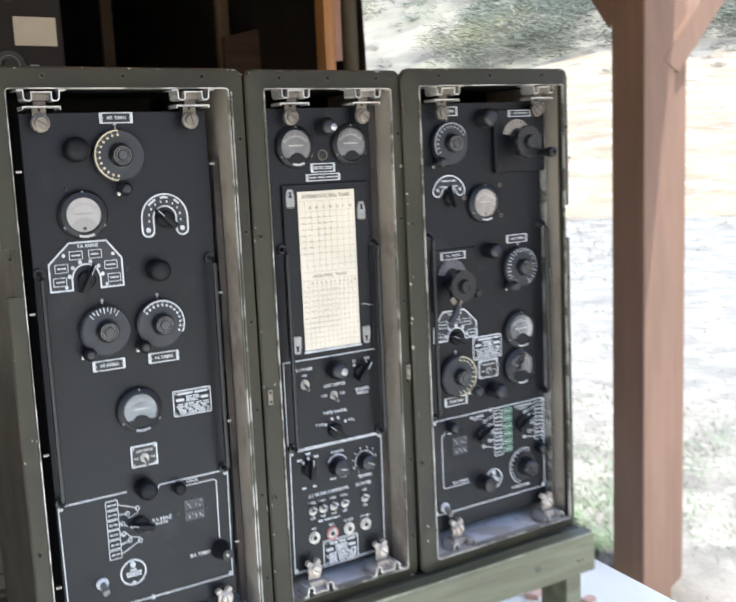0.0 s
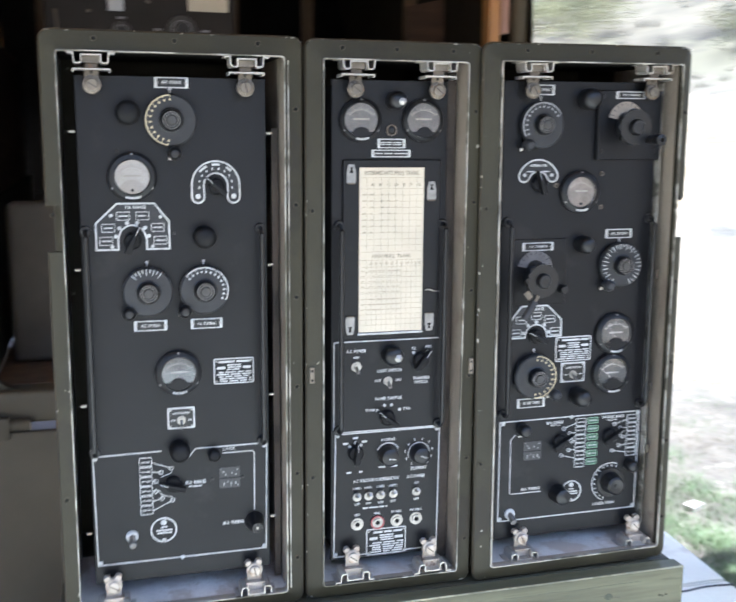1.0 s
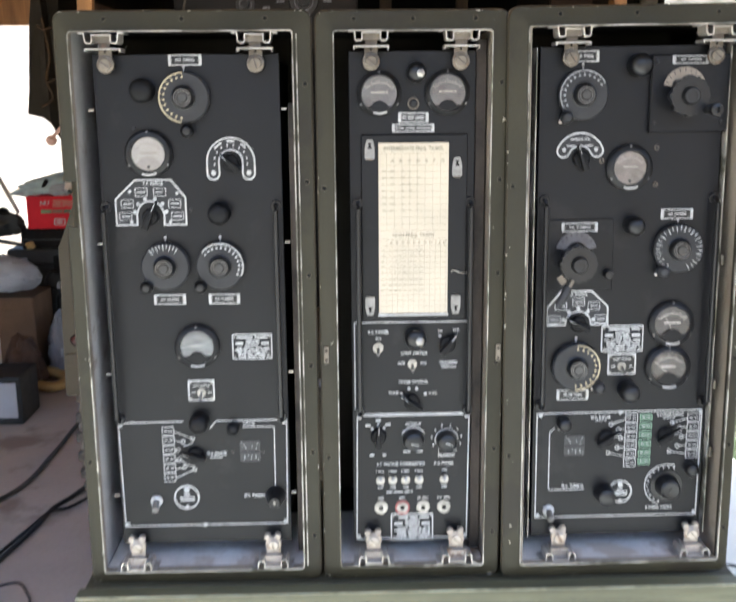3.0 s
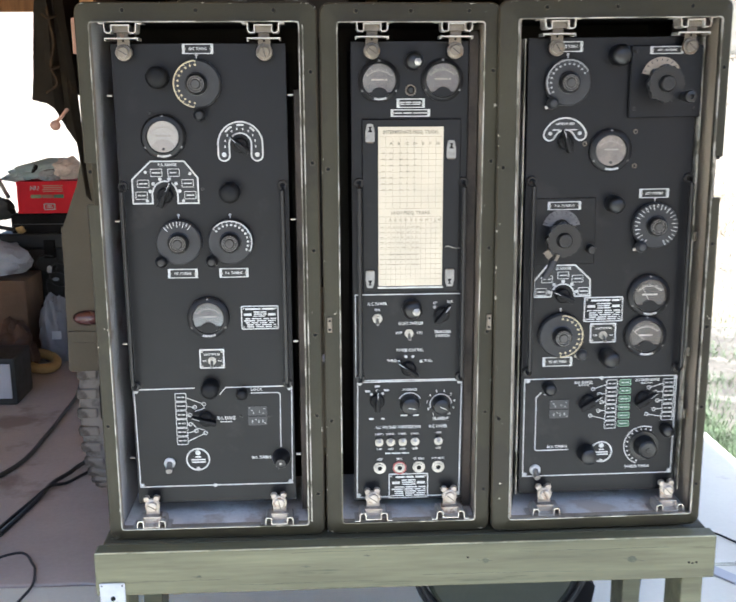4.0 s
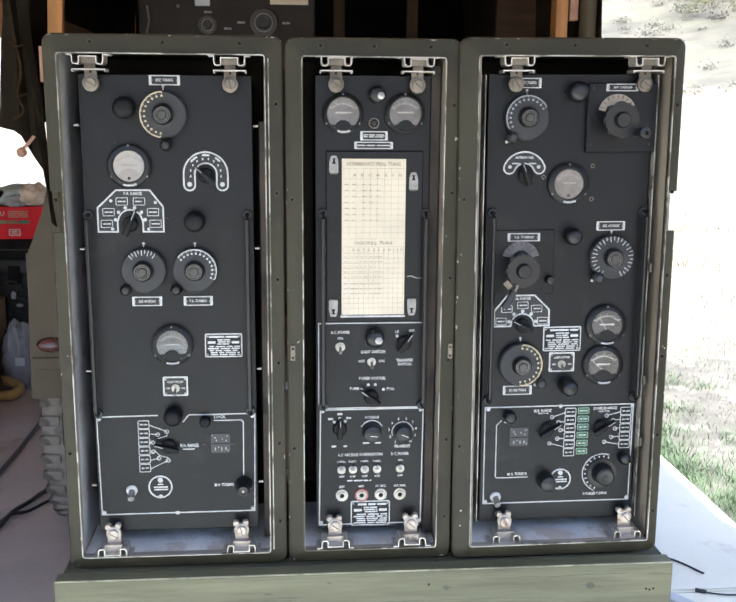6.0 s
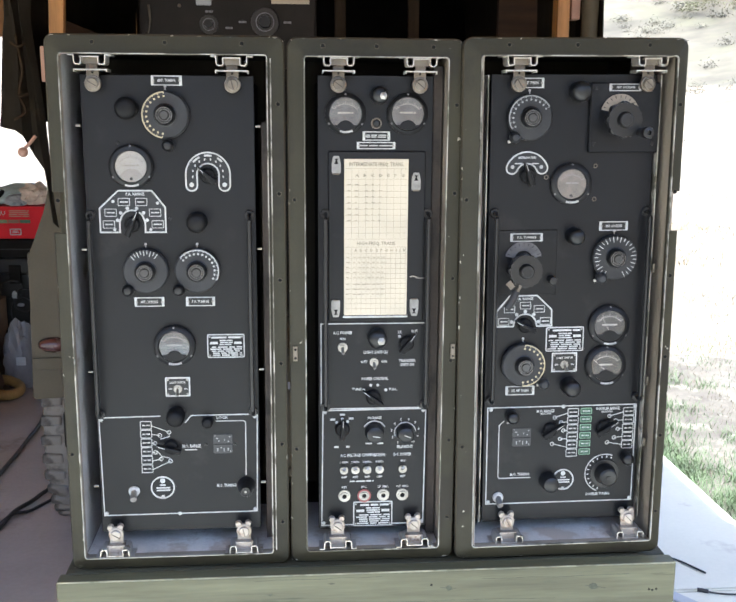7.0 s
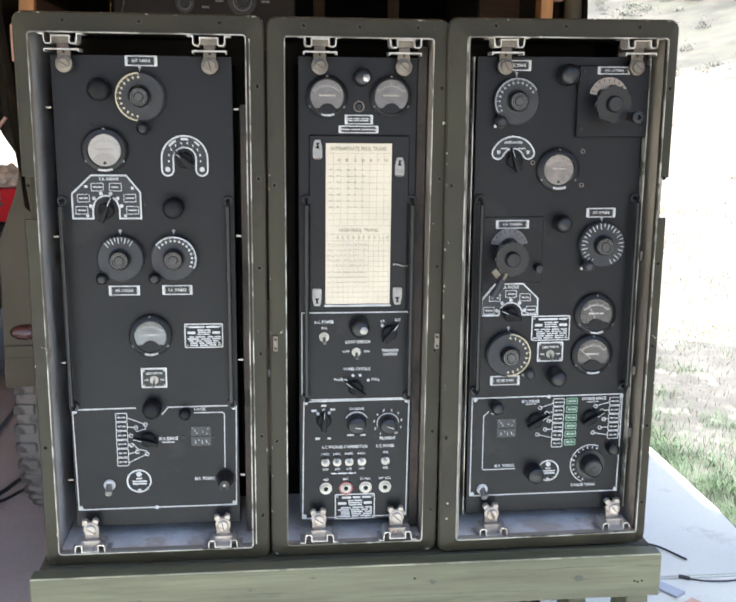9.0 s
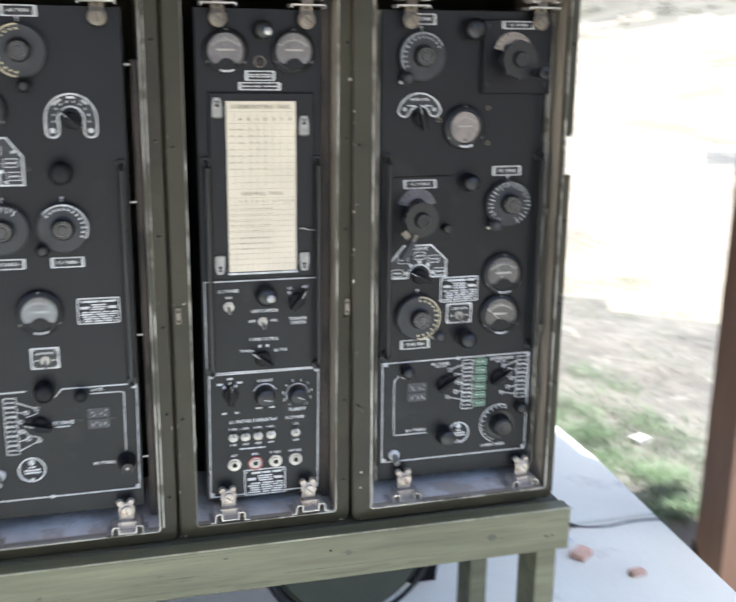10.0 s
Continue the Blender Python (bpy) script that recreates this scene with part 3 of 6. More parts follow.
    # the gathered curtain edges at the rear opening
    def curtain(pts, parent, label):
        b = bmesh.new()
        cols = []
        for k, (xa, y, z0, z1, xb) in enumerate(pts):
            cols.append([b.verts.new((xa + (xb - xa) * min(1, i / 7) + 0.012 * noise.noise((k, i * 0.4, 1)), y + 0.015 * noise.noise((k * 1.3, i * 0.5, 4)), z0 + (z1 - z0) * i / 14)) for i in range(15)])
        for a, c in zip(cols, cols[1:]):
            for i in range(14):
                b.faces.new((a[i], c[i], c[i + 1], a[i + 1]))
        bmesh.ops.solidify(b, geom=b.faces[:], thickness=0.008)
        return part("curtain", b, CANVAS, parent, label, smooth=True)
    curtain([(-0.442, 1.02, 1.41, 2.25, -0.40), (-0.42, 1.0, 1.405, 2.26, -0.395), (-0.395, 1.0, 1.40, 2.27, -0.388), (-0.37, 0.98, 1.385, 2.28, -0.378), (-0.345, 1.0, 1.33, 2.28, -0.37), (-0.318, 0.98, 1.29, 2.28, -0.36), (-0.302, 0.99, 1.14, 2.28, -0.335), (-0.288, 1.0, 1.12, 2.28, -0.33)], t, "rolled olive canvas curtain hanging with rope ties")
    curtain([(1.30, 1.24, 1.0, 2.26, 1.285), (1.325, 1.2, 1.0, 2.25, 1.305), (1.347, 1.24, 1.0, 2.2, 1.325)], t, "dark canvas curtain edge")
    bm = bmesh.new()
    tube(bm, smooth_path([(-0.37, 0.968, 1.66), (-0.362, 0.965, 1.61), (-0.355, 0.962, 1.56), (-0.368, 0.960, 1.50), (-0.352, 0.958, 1.455), (-0.385, 0.962, 1.43)]), 0.0042, 8)
    for k in (0, 3):
        z = 1.64 - 0.045 * k
        tube(bm, smooth_path([(-0.385 + 0.006 * k, 0.972, z), (-0.365, 0.955, z - 0.012), (-0.345, 0.968, z - 0.004)], 4), 0.004, 6)
    part("rope", bm, ROPE, t, "frayed brown rope")
    bm = bmesh.new()
    tube(bm, [(-0.335, 0.98, 1.385), (-0.352, 0.98, 1.365), (-0.365, 0.98, 1.352)], 0.005, 8)
    bmesh.ops.create_icosphere(bm, subdivisions=2, radius=0.015, matrix=pose(-0.372, 0.98, 1.34))
    part("curtain_toggle", bm, PINKWOOD, t, "wooden toggle on a cord", smooth=True)
    bm = bmesh.new()
    tube(bm, smooth_path([(-0.29, 0.98, 1.32), (-0.27, 0.98, 1.24), (-0.262, 0.975, 1.17), (-0.268, 0.97, 1.13)]), 0.004, 8)
    part("strap", bm, CANVAS, t)
    # wheel
    w = bmesh.new()
    tyre = [(0.20, -0.068), (0.30, -0.08), (0.352, -0.07), (0.368, -0.04), (0.372, 0.0), (0.368, 0.04), (0.352, 0.07), (0.30, 0.08), (0.20, 0.068)]
    lathe(w, 0, 0, tyre, 48)
    bmesh.ops.transform(w, matrix=pose(-0.37, 1.62, 0.375, 0, 0, 90), verts=w.verts[:])
    wheel = part("wheel", w, RUBBER, t, "dusty lugged tyre", smooth=True)
    lug = box(-0.011, 0.011, -0.034, 0.034, -0.017, 0.017, 0.007, 2)
    lug_mesh = bpy.data.meshes.new("tread_lug")
    lug.to_mesh(lug_mesh)
    lug_mesh.materials.append(RUBBER)
    for k in range(36):
        for s in (-1, 1):
            ob = new("tread_lug", lug_mesh)
            ob.parent = wheel
            ob.matrix_local = pose(-0.37, 1.62, 0.375, 0, 0, 90) @ Matrix.Rotation(2 * math.pi * k / 36 + 0.04 * s, 4, "Y") @ Matrix.Translation((0.368, s * 0.040, 0))
    r = bmesh.new()
    lathe(r, 0, 0, [(0.05, -0.05), (0.14, -0.04), (0.2, -0.065), (0.21, 0.065), (0.05, 0.05)], 32)
    bmesh.ops.transform(r, matrix=pose(-0.37, 1.62, 0.375, 0, 0, 90), verts=r.verts[:])
    part("rim", r, OLIVE_TRUCK, wheel, smooth=True)
    part("tape_scrap", box(-0.352, -0.327, 1.240, 1.285, 0.168, 0.245, 0.002), BLUETAPE, wheel, "scrap of bright blue tape")
    w2 = part("wheel", w_copy(wheel), RUBBER, t, "dusty lugged tyre", smooth=True)
    w2.location = (1.78, 0, 0)
    part("bumperette", box(-0.33, 1.3, 1.08, 1.2, 0.42, 0.54, 0.01), CHASSIS, t)
    return t


def w_copy(ob):
    b = bmesh.new()
    b.from_mesh(ob.data)
    return b


truck()


def rack_radio():
    """The black receiver that stands in the truck bed."""
    r = root("rack_receiver", (0.2, 1.6, 0.74), "dull black rack receiver with dials and a paper card", "radio")
    part("cabinet", box(-0.115, 0.475, 1.53, 1.9, 1.60, 2.16, 0.006), VINYL, r)
    part("front_panel", box(-0.11, 0.47, 1.52, 1.529, 1.605, 2.155, 0.003), VINYL, r, "dull black front panel")
    for x, z, rad in ((0.302, 1.750, 0.047), (0.116, 1.740, 0.031), (0.116, 1.930, 0.045), (0.31, 1.98, 0.04), (0.01, 1.95, 0.04)):
        k = part("dial", turned(x, z, [(rad * 0.96, -0.008), (rad, -0.005), (rad, 0.0)], 28, base=1.52), DULLDIAL, r, smooth=True)
        part("knob", turned(x, z, [(0, -0.03), (rad * 0.4, -0.03), (rad * 0.45, -0.008)], 20, base=1.52), BAKELITE, k, smooth=True)
        part("scale_ring", turned(x, z, [(rad * 0.6, -0.0079), (rad * 0.6, -0.0088), (rad * 0.66, -0.0088), (rad * 0.66, -0.0079)], 28, base=1.52, caps=False), GREYPLASTIC, k)
    part("card", box(0.324, 0.451, 1.516, 1.5195, 1.810, 1.896), PAPER, r, "yellowed paper card")
    part("switch_plate", box(0.076, 0.126, 1.505, 1.511, 1.800, 1.858, 0.004, 2), WHITEPLASTIC, r, "white switch plate")
    rnd = random.Random(4)
    for x, z in ((0.226, 1.750), (0.376, 1.750), (0.18, 1.730), (0.116, 1.782)):
        part("lettering", bars(bmesh.new(), x - 0.012, x + 0.014, z - 0.006, z + 0.006, 1, 1.5185, rnd, 2), GREYPLASTIC, r)
    for x, z in ((0.02, 1.80), (0.20, 1.835)):
        part("screw", turned(x, z, [(0, -0.004), (0.005, -0.003), (0.006, 0)], 12, base=1.52), ZINC, r)
    part("bowed_strap", tube(bmesh.new(), [(-0.085, 1.515, 1.71), (-0.075, 1.508, 1.75), (-0.08, 1.512, 1.80)], 0.004, 8), ZINC, r, smooth=True)
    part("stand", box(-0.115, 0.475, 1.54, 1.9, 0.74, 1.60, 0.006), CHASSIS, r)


rack_radio()


def bed_clutter():
    s = root("vehicle_seat", (-0.02, 1.35, 0.74), "dull brown padded seat back with a black grab rail", "seat")
    part("pad", box(-0.236, 0.12, 1.30, 1.40, 0.745, 1.225, 0.02, 4), SEATPAD, s, smooth=True)
    part("grab_rail", tube(bmesh.new(), [(-0.16, 1.36, 1.22), (-0.16, 1.36, 1.25), (0.1, 1.36, 1.25), (0.1, 1.36, 1.22)], 0.005, 8), CHASSIS, s, smooth=True)
    c = part("folder", box(-0.08, 0.05, 1.12, 1.3, 0.745, 0.768, 0.003), LIGHTBLUE)
    tagged(c, "light blue card folder lying on the truck bed", "folder")


bed_clutter()


# ---- the wooden stand ----
def stand():
    s = root("wooden_stand", (0.54, 0.2, 0.0), "green stained timber stand under three transmitters", "stand")
    part("front_rail", box(-0.079, 1.148, -0.088, -0.05, 0.478, 0.570, 0.004), BENCH, s)
    # top boards: dirt and the shade of the cabinets, both in the colour
    part("top_board", box(-0.07, 1.14, -0.049, 0.16, 0.538, 0.5695, 0.004), BENCHTOP, s, "dirty top board, darkened for the cabinets' shade")
    part("top_board", box(-0.07, 1.14, 0.165, 0.39, 0.538, 0.5695, 0.004), BENCHTOP, s)
    # pale strip gives the edge's wear and its bright highlight together
    part("worn_edge", box(-0.077, 1.146, -0.0888, -0.0862, 0.5678, 0.5708, 0.001, 1), EDGEPALE, s, "pale worn front edge with its highlight")
    part("back_rail", box(-0.079, 1.148, 0.395, 0.433, 0.478, 0.57, 0.004), BENCH, s)
    for x in (-0.07, 1.098):
        part("leg", box(x, x + 0.045, -0.048, 0.041, 0, 0.537, 0.003), BENCH, s)
        part("leg", box(x, x + 0.045, 0.305, 0.393, 0, 0.537, 0.003), BENCH, s)
        part("side_rail", box(x + 0.003, x + 0.041, 0.043, 0.303, 0.44, 0.536, 0.003), BENCH, s)
    rk = random.Random(17)
    for x, z, q in ((0.33, 0.53, 0.004), (0.683, 0.531, 0.0075), (0.978, 0.524, 0.011), (0.12, 0.515, 0.005), (0.45, 0.549, 0.0035)):
        pts = [(x + q * rk.uniform(0.6, 1.25) * math.cos(a), z + 0.7 * q * rk.uniform(0.55, 1.2) * math.sin(a)) for a in (2 * math.pi * i / 11 for i in range(11))]
        part("knot", poly(bmesh.new(), pts, -0.0884, -0.0875), KNOTWOOD, s)
        tail = [(x - q * rk.uniform(1.5, 3), z + rk.uniform(-0.3, 0.3) * q), (x, z), (x + q * rk.uniform(1.2, 2.4), z + rk.uniform(-0.4, 0.4) * q)]
        part("grain_line", stroke(bmesh.new(), tail, 0.0011, -0.0883, -0.0875), KNOTWOOD, s)
    for x, z in ((1.094, 0.513), (1.101, 0.511), (1.109, 0.513), (0.648, 0.539)):
        part("nail_head", turned(x, z, [(0, -0.0006), (0.0022, -0.0004), (0.0026, 0.0004)], 9, base=-0.088), CHASSIS, s)
    for x0, x1, z in ((-0.05, 0.18, 0.507), (0.2, 0.46, 0.494), (0.56, 0.9, 0.503), (0.75, 1.05, 0.548), (0.3, 0.55, 0.560)):
        part("grain_line", stroke(bmesh.new(), [(x0 + (x1 - x0) * i / 6, z + 0.0035 * noise.noise((x0 * 9 + i, z * 7, 1))) for i in range(7)], 0.0008, -0.0882, -0.0875), KNOTWOOD, s)

stand()
b = part("corner_bracket", box(-0.071, -0.022, -0.0925, -0.0885, 0.415, 0.508, 0.002), BRACKETWHITE)
bm = bmesh.new()
lathe(bm, -0.046, 0.476, [(0, -0.003), (0.004, -0.003), (0.005, 0)], 12, base=-0.0925)
part("screw", bm, CHASSIS, b)
for x in (-0.066, -0.027):
    part("nail_hole", turned(x, 0.503, [(0, -0.0006), (0.0018, -0.0006), (0.002, 0)], 8, base=-0.0925), SLOT, b)
tagged(b, "white painted steel plate screwed to the stand", "bracket")

NOTCH = (1.237, 1.313)
RIM = -0.045      # front of the case rims; the panels stand at y = 0


# ---- transmitter parts ----
def case(c, x0, x1, z0, z1, ox0, ox1, oz0, oz1, notch=None, RIM=RIM):
    """Sheet-steel case: flanged rim with rounded corners, pale lip, lining toned by the light on each side."""
    def sides(pts, xl, xr, cut=0.0):
        """Adds the corner points of the hinge cut-outs to the outline."""
        pts = list(pts)
        if notch:
            a_, b_2 = NOTCH
            if notch == "right":
                pts += [(xr, a_), (xr - cut, a_ + 0.0004), (xr - cut, b_2 - 0.0004), (xr, b_2)]
            else:
                pts[12:12] = [(xl, b_2), (xl + cut, b_2 - 0.0004), (xl + cut, a_ + 0.0004), (xl, a_)]
        return pts

    outer = sides(rrect(x0, x1, z0, z1, 0.018, 5), x0, x1, 0.0125)
    bm = bmesh.new()

    def ring(pts, y):
        return [bm.verts.new((x, y, z)) for x, z in pts]
    inner = sides(rrect(ox0, ox1, oz0, oz1, 0.006, 5), ox0, ox1)
    a, b_ = ring(outer, RIM + 0.009), ring(inner, RIM)
    a0 = ring(sides(rrect(x0 + 0.003, x1 - 0.003, z0 + 0.003, z1 - 0.003, 0.016, 5), x0 + 0.003, x1 - 0.003, 0.0125), RIM + 0.0055)
    c_, d = ring(inner, RIM + 0.016), ring(outer, RIM + 0.016)
    n = len(a)
    for k, (p, q) in enumerate(((a0, a), (b_, a0), (c_, b_), (a, d), (d, c_))):
        for i in range(n):
            j = (i + 1) % n
            bm.faces.new((p[i], p[j], q[j], q[i])).material_index = 1 if k == 0 else 0
    rim = part("rim", bm, OLIVE, c, "chipped olive painted rim", smooth=True)
    rim.data.materials.append(EDGEWEAR)
    # body behind the rim
    bx0, bx1, bz0, bz1 = x0 + 0.014, x1 - 0.014, z0 + 0.008, z1 - 0.008
    t = 0.003
    for q in ((bx0, bx0 + t, RIM + 0.017, 0.36, bz0, bz1), (bx1 - t, bx1, RIM + 0.017, 0.36, bz0, bz1), (bx0 + t, bx1 - t, RIM + 0.017, 0.36, bz1 - t, bz1),
              (bx0 + t, bx1 - t, RIM + 0.017, 0.36, bz0, bz0 + t), (bx0 + t, bx1 - t, 0.357, 0.36, bz0 + t, bz1 - t)):
        part("case_wall", box(*q), OLIVE, c)
    # light put into the lining colours: floor palest, left wall grey, right wall darker
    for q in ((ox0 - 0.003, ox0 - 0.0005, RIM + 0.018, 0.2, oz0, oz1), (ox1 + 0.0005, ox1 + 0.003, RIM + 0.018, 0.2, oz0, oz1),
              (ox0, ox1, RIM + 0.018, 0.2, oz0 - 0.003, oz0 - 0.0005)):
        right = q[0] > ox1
        part("lining", box(*q), INNER if right else ZINCWALL if q[0] < ox0 else SILVER, c, "scuffed inner wall toned brown for the shaded side" if right else "scuffed zinc inner wall toned for the light it gets")
    # top lining in near black: the shade under the rim is its colour
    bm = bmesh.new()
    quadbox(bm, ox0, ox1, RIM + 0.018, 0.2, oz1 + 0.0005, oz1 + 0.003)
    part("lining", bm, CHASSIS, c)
    bm = bmesh.new()
    stroke(bm, rrect(ox0 + 0.0012, ox1 - 0.0012, oz0 + 0.0012, oz1 - 0.0012, 0.006, 5), 0.0018, RIM - 0.004, RIM + 0.002, closed=True)
    part("lip", bm, LIP, c, "pale worn sealing lip")
    part("inner_flange", stroke(bmesh.new(), rrect(ox0 + 0.0010, ox1 - 0.0010, oz0 + 0.0010, oz1 - 0.0010, 0.006, 5), 0.0016, RIM + 0.002, RIM + 0.016, closed=True), INNER, c, "dull scuffed flange behind the lip")
    # bare flecks where the paint has gone from the outer edge
    rnd = random.Random(int(x0 * 1000))
    bm = bmesh.new()
    spots = [(x, z1 - 0.003 - max(0, 0.014 - min(x - x0, x1 - x)) * 0.6) for x in [x0 + 0.008 + abs(rnd.gauss(0, 0.03)) for _ in range(4)] + [x1 - 0.008 - abs(rnd.gauss(0, 0.03)) for _ in range(5)] + [rnd.uniform(x0, x1) for _ in range(2)]]
    spots += [(x1 - 0.003, rnd.uniform(z0 + 0.02, z1 - 0.02)) for _ in range(3)] + [(x0 + 0.003, rnd.uniform(z0 + 0.02, z1 - 0.02)) for _ in range(3)]
    spots += [(rnd.choice((x0 + 0.012, x1 - 0.012)) + rnd.gauss(0, 0.004), z0 + 0.003 + abs(rnd.gauss(0, 0.003))) for _ in range(5)]
    for px, pz in spots:
        tall = px < x0 + 0.0035 or px > x1 - 0.0035
        lx, lz = rnd.uniform(0.0005, 0.0011), 0.0008 + 0.0045 * rnd.random() ** 2
        if not tall:
            lx, lz = lz, lx
        pts = [(px + lx * math.cos(q) * rnd.uniform(0.6, 1.2), pz + lz * math.sin(q) * rnd.uniform(0.6, 1.2)) for q in (0.3, 1.4, 2.5, 3.6, 4.8, 5.7)]
        poly(bm, pts, RIM + 0.0042, RIM + 0.0075)
    tagged(part("bare_fleck", bm, LIP, c, "bare metal flecks in the paint"), kind="stuff")
    # rim screws
    w = (x1 - ox1 + ox0 - x0) / 4
    for fx, fz in [(x0 + (x1 - x0) * f, z1 - w * 1.05) for f in (0.2, 0.5, 0.82)]:
        hole(c, fx, fz, RIM)
    for k in range(6):
        z = z0 + 0.09 + 0.162 * k
        hole(c, x1 - w * 0.9, z, RIM)
        if k % 3 == 1:
            hole(c, x0 + w * 0.8, z - 0.012, RIM)


def hole(c, x, z, RIM):
    bm = bmesh.new()
    lathe(bm, x, z, [(0.0, -0.0006), (0.0032, -0.0006), (0.0036, 0.0)], 10, base=RIM + 0.0024)
    h = part("screw_hole", bm, CHASSIS, c)
    part("hole_edge", turned(x, z, [(0.0036, 0.0002), (0.0036, -0.0005), (0.0043, -0.0005), (0.0045, 0.0002)], 12, base=RIM + 0.0024, caps=False), OLIVE_TRUCK, h)


def panel(c, x0, x1, z0, z1):
    bm = box(x0, x1, 0.0, 0.004, z0, z1, 0.0012, 1)
    p = part("panel", bm, PANEL, c, "black crackle painted front panel")
    part("chassis", box(x0 + 0.004, x1 - 0.004, 0.005, 0.33, z0 + 0.02, z1 - 0.01), CHASSIS, c)
    return p


def border(c, pts, w=0.0021, closed=True, y=-0.0008):
    bm = bmesh.new()
    stroke(bm, pts, w, y, 0.0, closed)
    return part("border_line", bm, WHITE, c, "white engraved border line")


def stud(c, x, z):
    bm = bmesh.new()
    tube(bm, [(x - 0.0045, 0.001, z), (x + 0.0045, 0.001, z)], 0.0022, 8)
    part("stud", bm, PALEZINC, c)


def latch(c, x, z, top=True):
    """Folded bracket on the rim and a strap with a slotted screw."""
    s = 1 if top else -1
    za = z + (0.046 if top else -0.035)      # level of the rim lip
    w = 0.89
    L = [(-0.042, 0.003), (-0.031, 0.003), (-0.030, -0.010), (-0.027, -0.013), (-0.019, -0.013), (-0.017, -0.010), (-0.017, 0.0), (0.017, 0.0), (0.017, -0.010), (0.019, -0.013),
         (0.027, -0.013), (0.030, -0.010), (0.031, 0.003), (0.042, 0.003)]
    la = part("latch", stroke(bmesh.new(), [(x + u * w, za + s * v) for u, v in L], 0.0020, RIM - 0.002, -0.006), PALEZINC, c, "worn plated latch bracket")
    bm = bmesh.new()
    if top:
        part("spring_bar", stroke(bmesh.new(), [(x - 0.0285, za - 0.0265), (x - 0.0285, za - 0.022), (x + 0.0285, za - 0.022), (x + 0.0285, za - 0.0265)], 0.0021, RIM + 0.004, -0.004), PALEZINC, la)
        quadbox(bm, x - 0.0112, x + 0.0112, -0.022, -0.0195, z - 0.004, za - 0.020, 0.0006, 1)
        quadbox(bm, x - 0.0145, x + 0.0145, -0.034, -0.0315, za - 0.0125, za - 0.001, 0.0006, 1)
        quadbox(bm, x - 0.010, x + 0.010, -0.028, -0.0255, za - 0.021, za - 0.012, 0.0006, 1)
        part("strap", bm, ZINC, la)
        part("slot", box(x - 0.0018, x + 0.0018, -0.0226, -0.0219, z + 0.018, z + 0.026), CHASSIS, la)
        zb = z
    else:
        quadbox(bm, x - 0.016, x + 0.016, -0.03, -0.008, z - 0.042, z - 0.02, 0.001, 1)
        quadbox(bm, x - 0.0175, x + 0.0175, -0.034, -0.008, z - 0.0215, z - 0.0185, 0.0006, 1)
        quadbox(bm, x - 0.013, x + 0.013, -0.022, -0.0195, z - 0.02, z + 0.008, 0.0006, 1)
        lathe(bm, x - 0.011, z + 0.014, [(0, -0.006), (0.0055, -0.005), (0.0065, 0.004)], 14, base=-0.02)
        lathe(bm, x + 0.008, z + 0.015, [(0, -0.006), (0.0055, -0.005), (0.0065, 0.004)], 14, base=-0.02)
        part("strap", bm, MIDZINC, la)
        zb = z + 0.001
    sc = part("screw_head", turned(x, zb, [(0, -0.0135), (0.0085, -0.0135), (0.0105, -0.012), (0.0105, -0.007), (0.0142, -0.006), (0.015, -0.003), (0.015, 0.0)], 28, base=-0.0205), ZINC if top else MIDZINC, la, smooth=True)
    bm = box(-0.0088, 0.0088, -0.0345, -0.0335, -0.0008, 0.0008)
    bmesh.ops.transform(bm, matrix=pose(x, 0, zb, 0, 20 + 60 * ((x * 7) % 1), 0), verts=bm.verts[:])
    part("screw_slot", bm, SLOT, la)


def handle(c, x, z0, z1, off=0.024):
    pts = [(x, 0.0, z0), (x, -off * 0.7, z0), (x, -off, z0 + 0.008)] + [(x, -off, z1 - 0.008), (x, -off * 0.7, z1), (x, 0.0, z1)]
    h = part("handle", tube(bmesh.new(), pts, 0.0044, 10), BAKELITE, c, "long black bar handle", smooth=True)
    for z in (z0, z1):
        part("handle_ferrule", turned(x, z, [(0.0085, -0.006), (0.0095, -0.005), (0.0095, 0)], 16), BAKELITE, h, smooth=True)


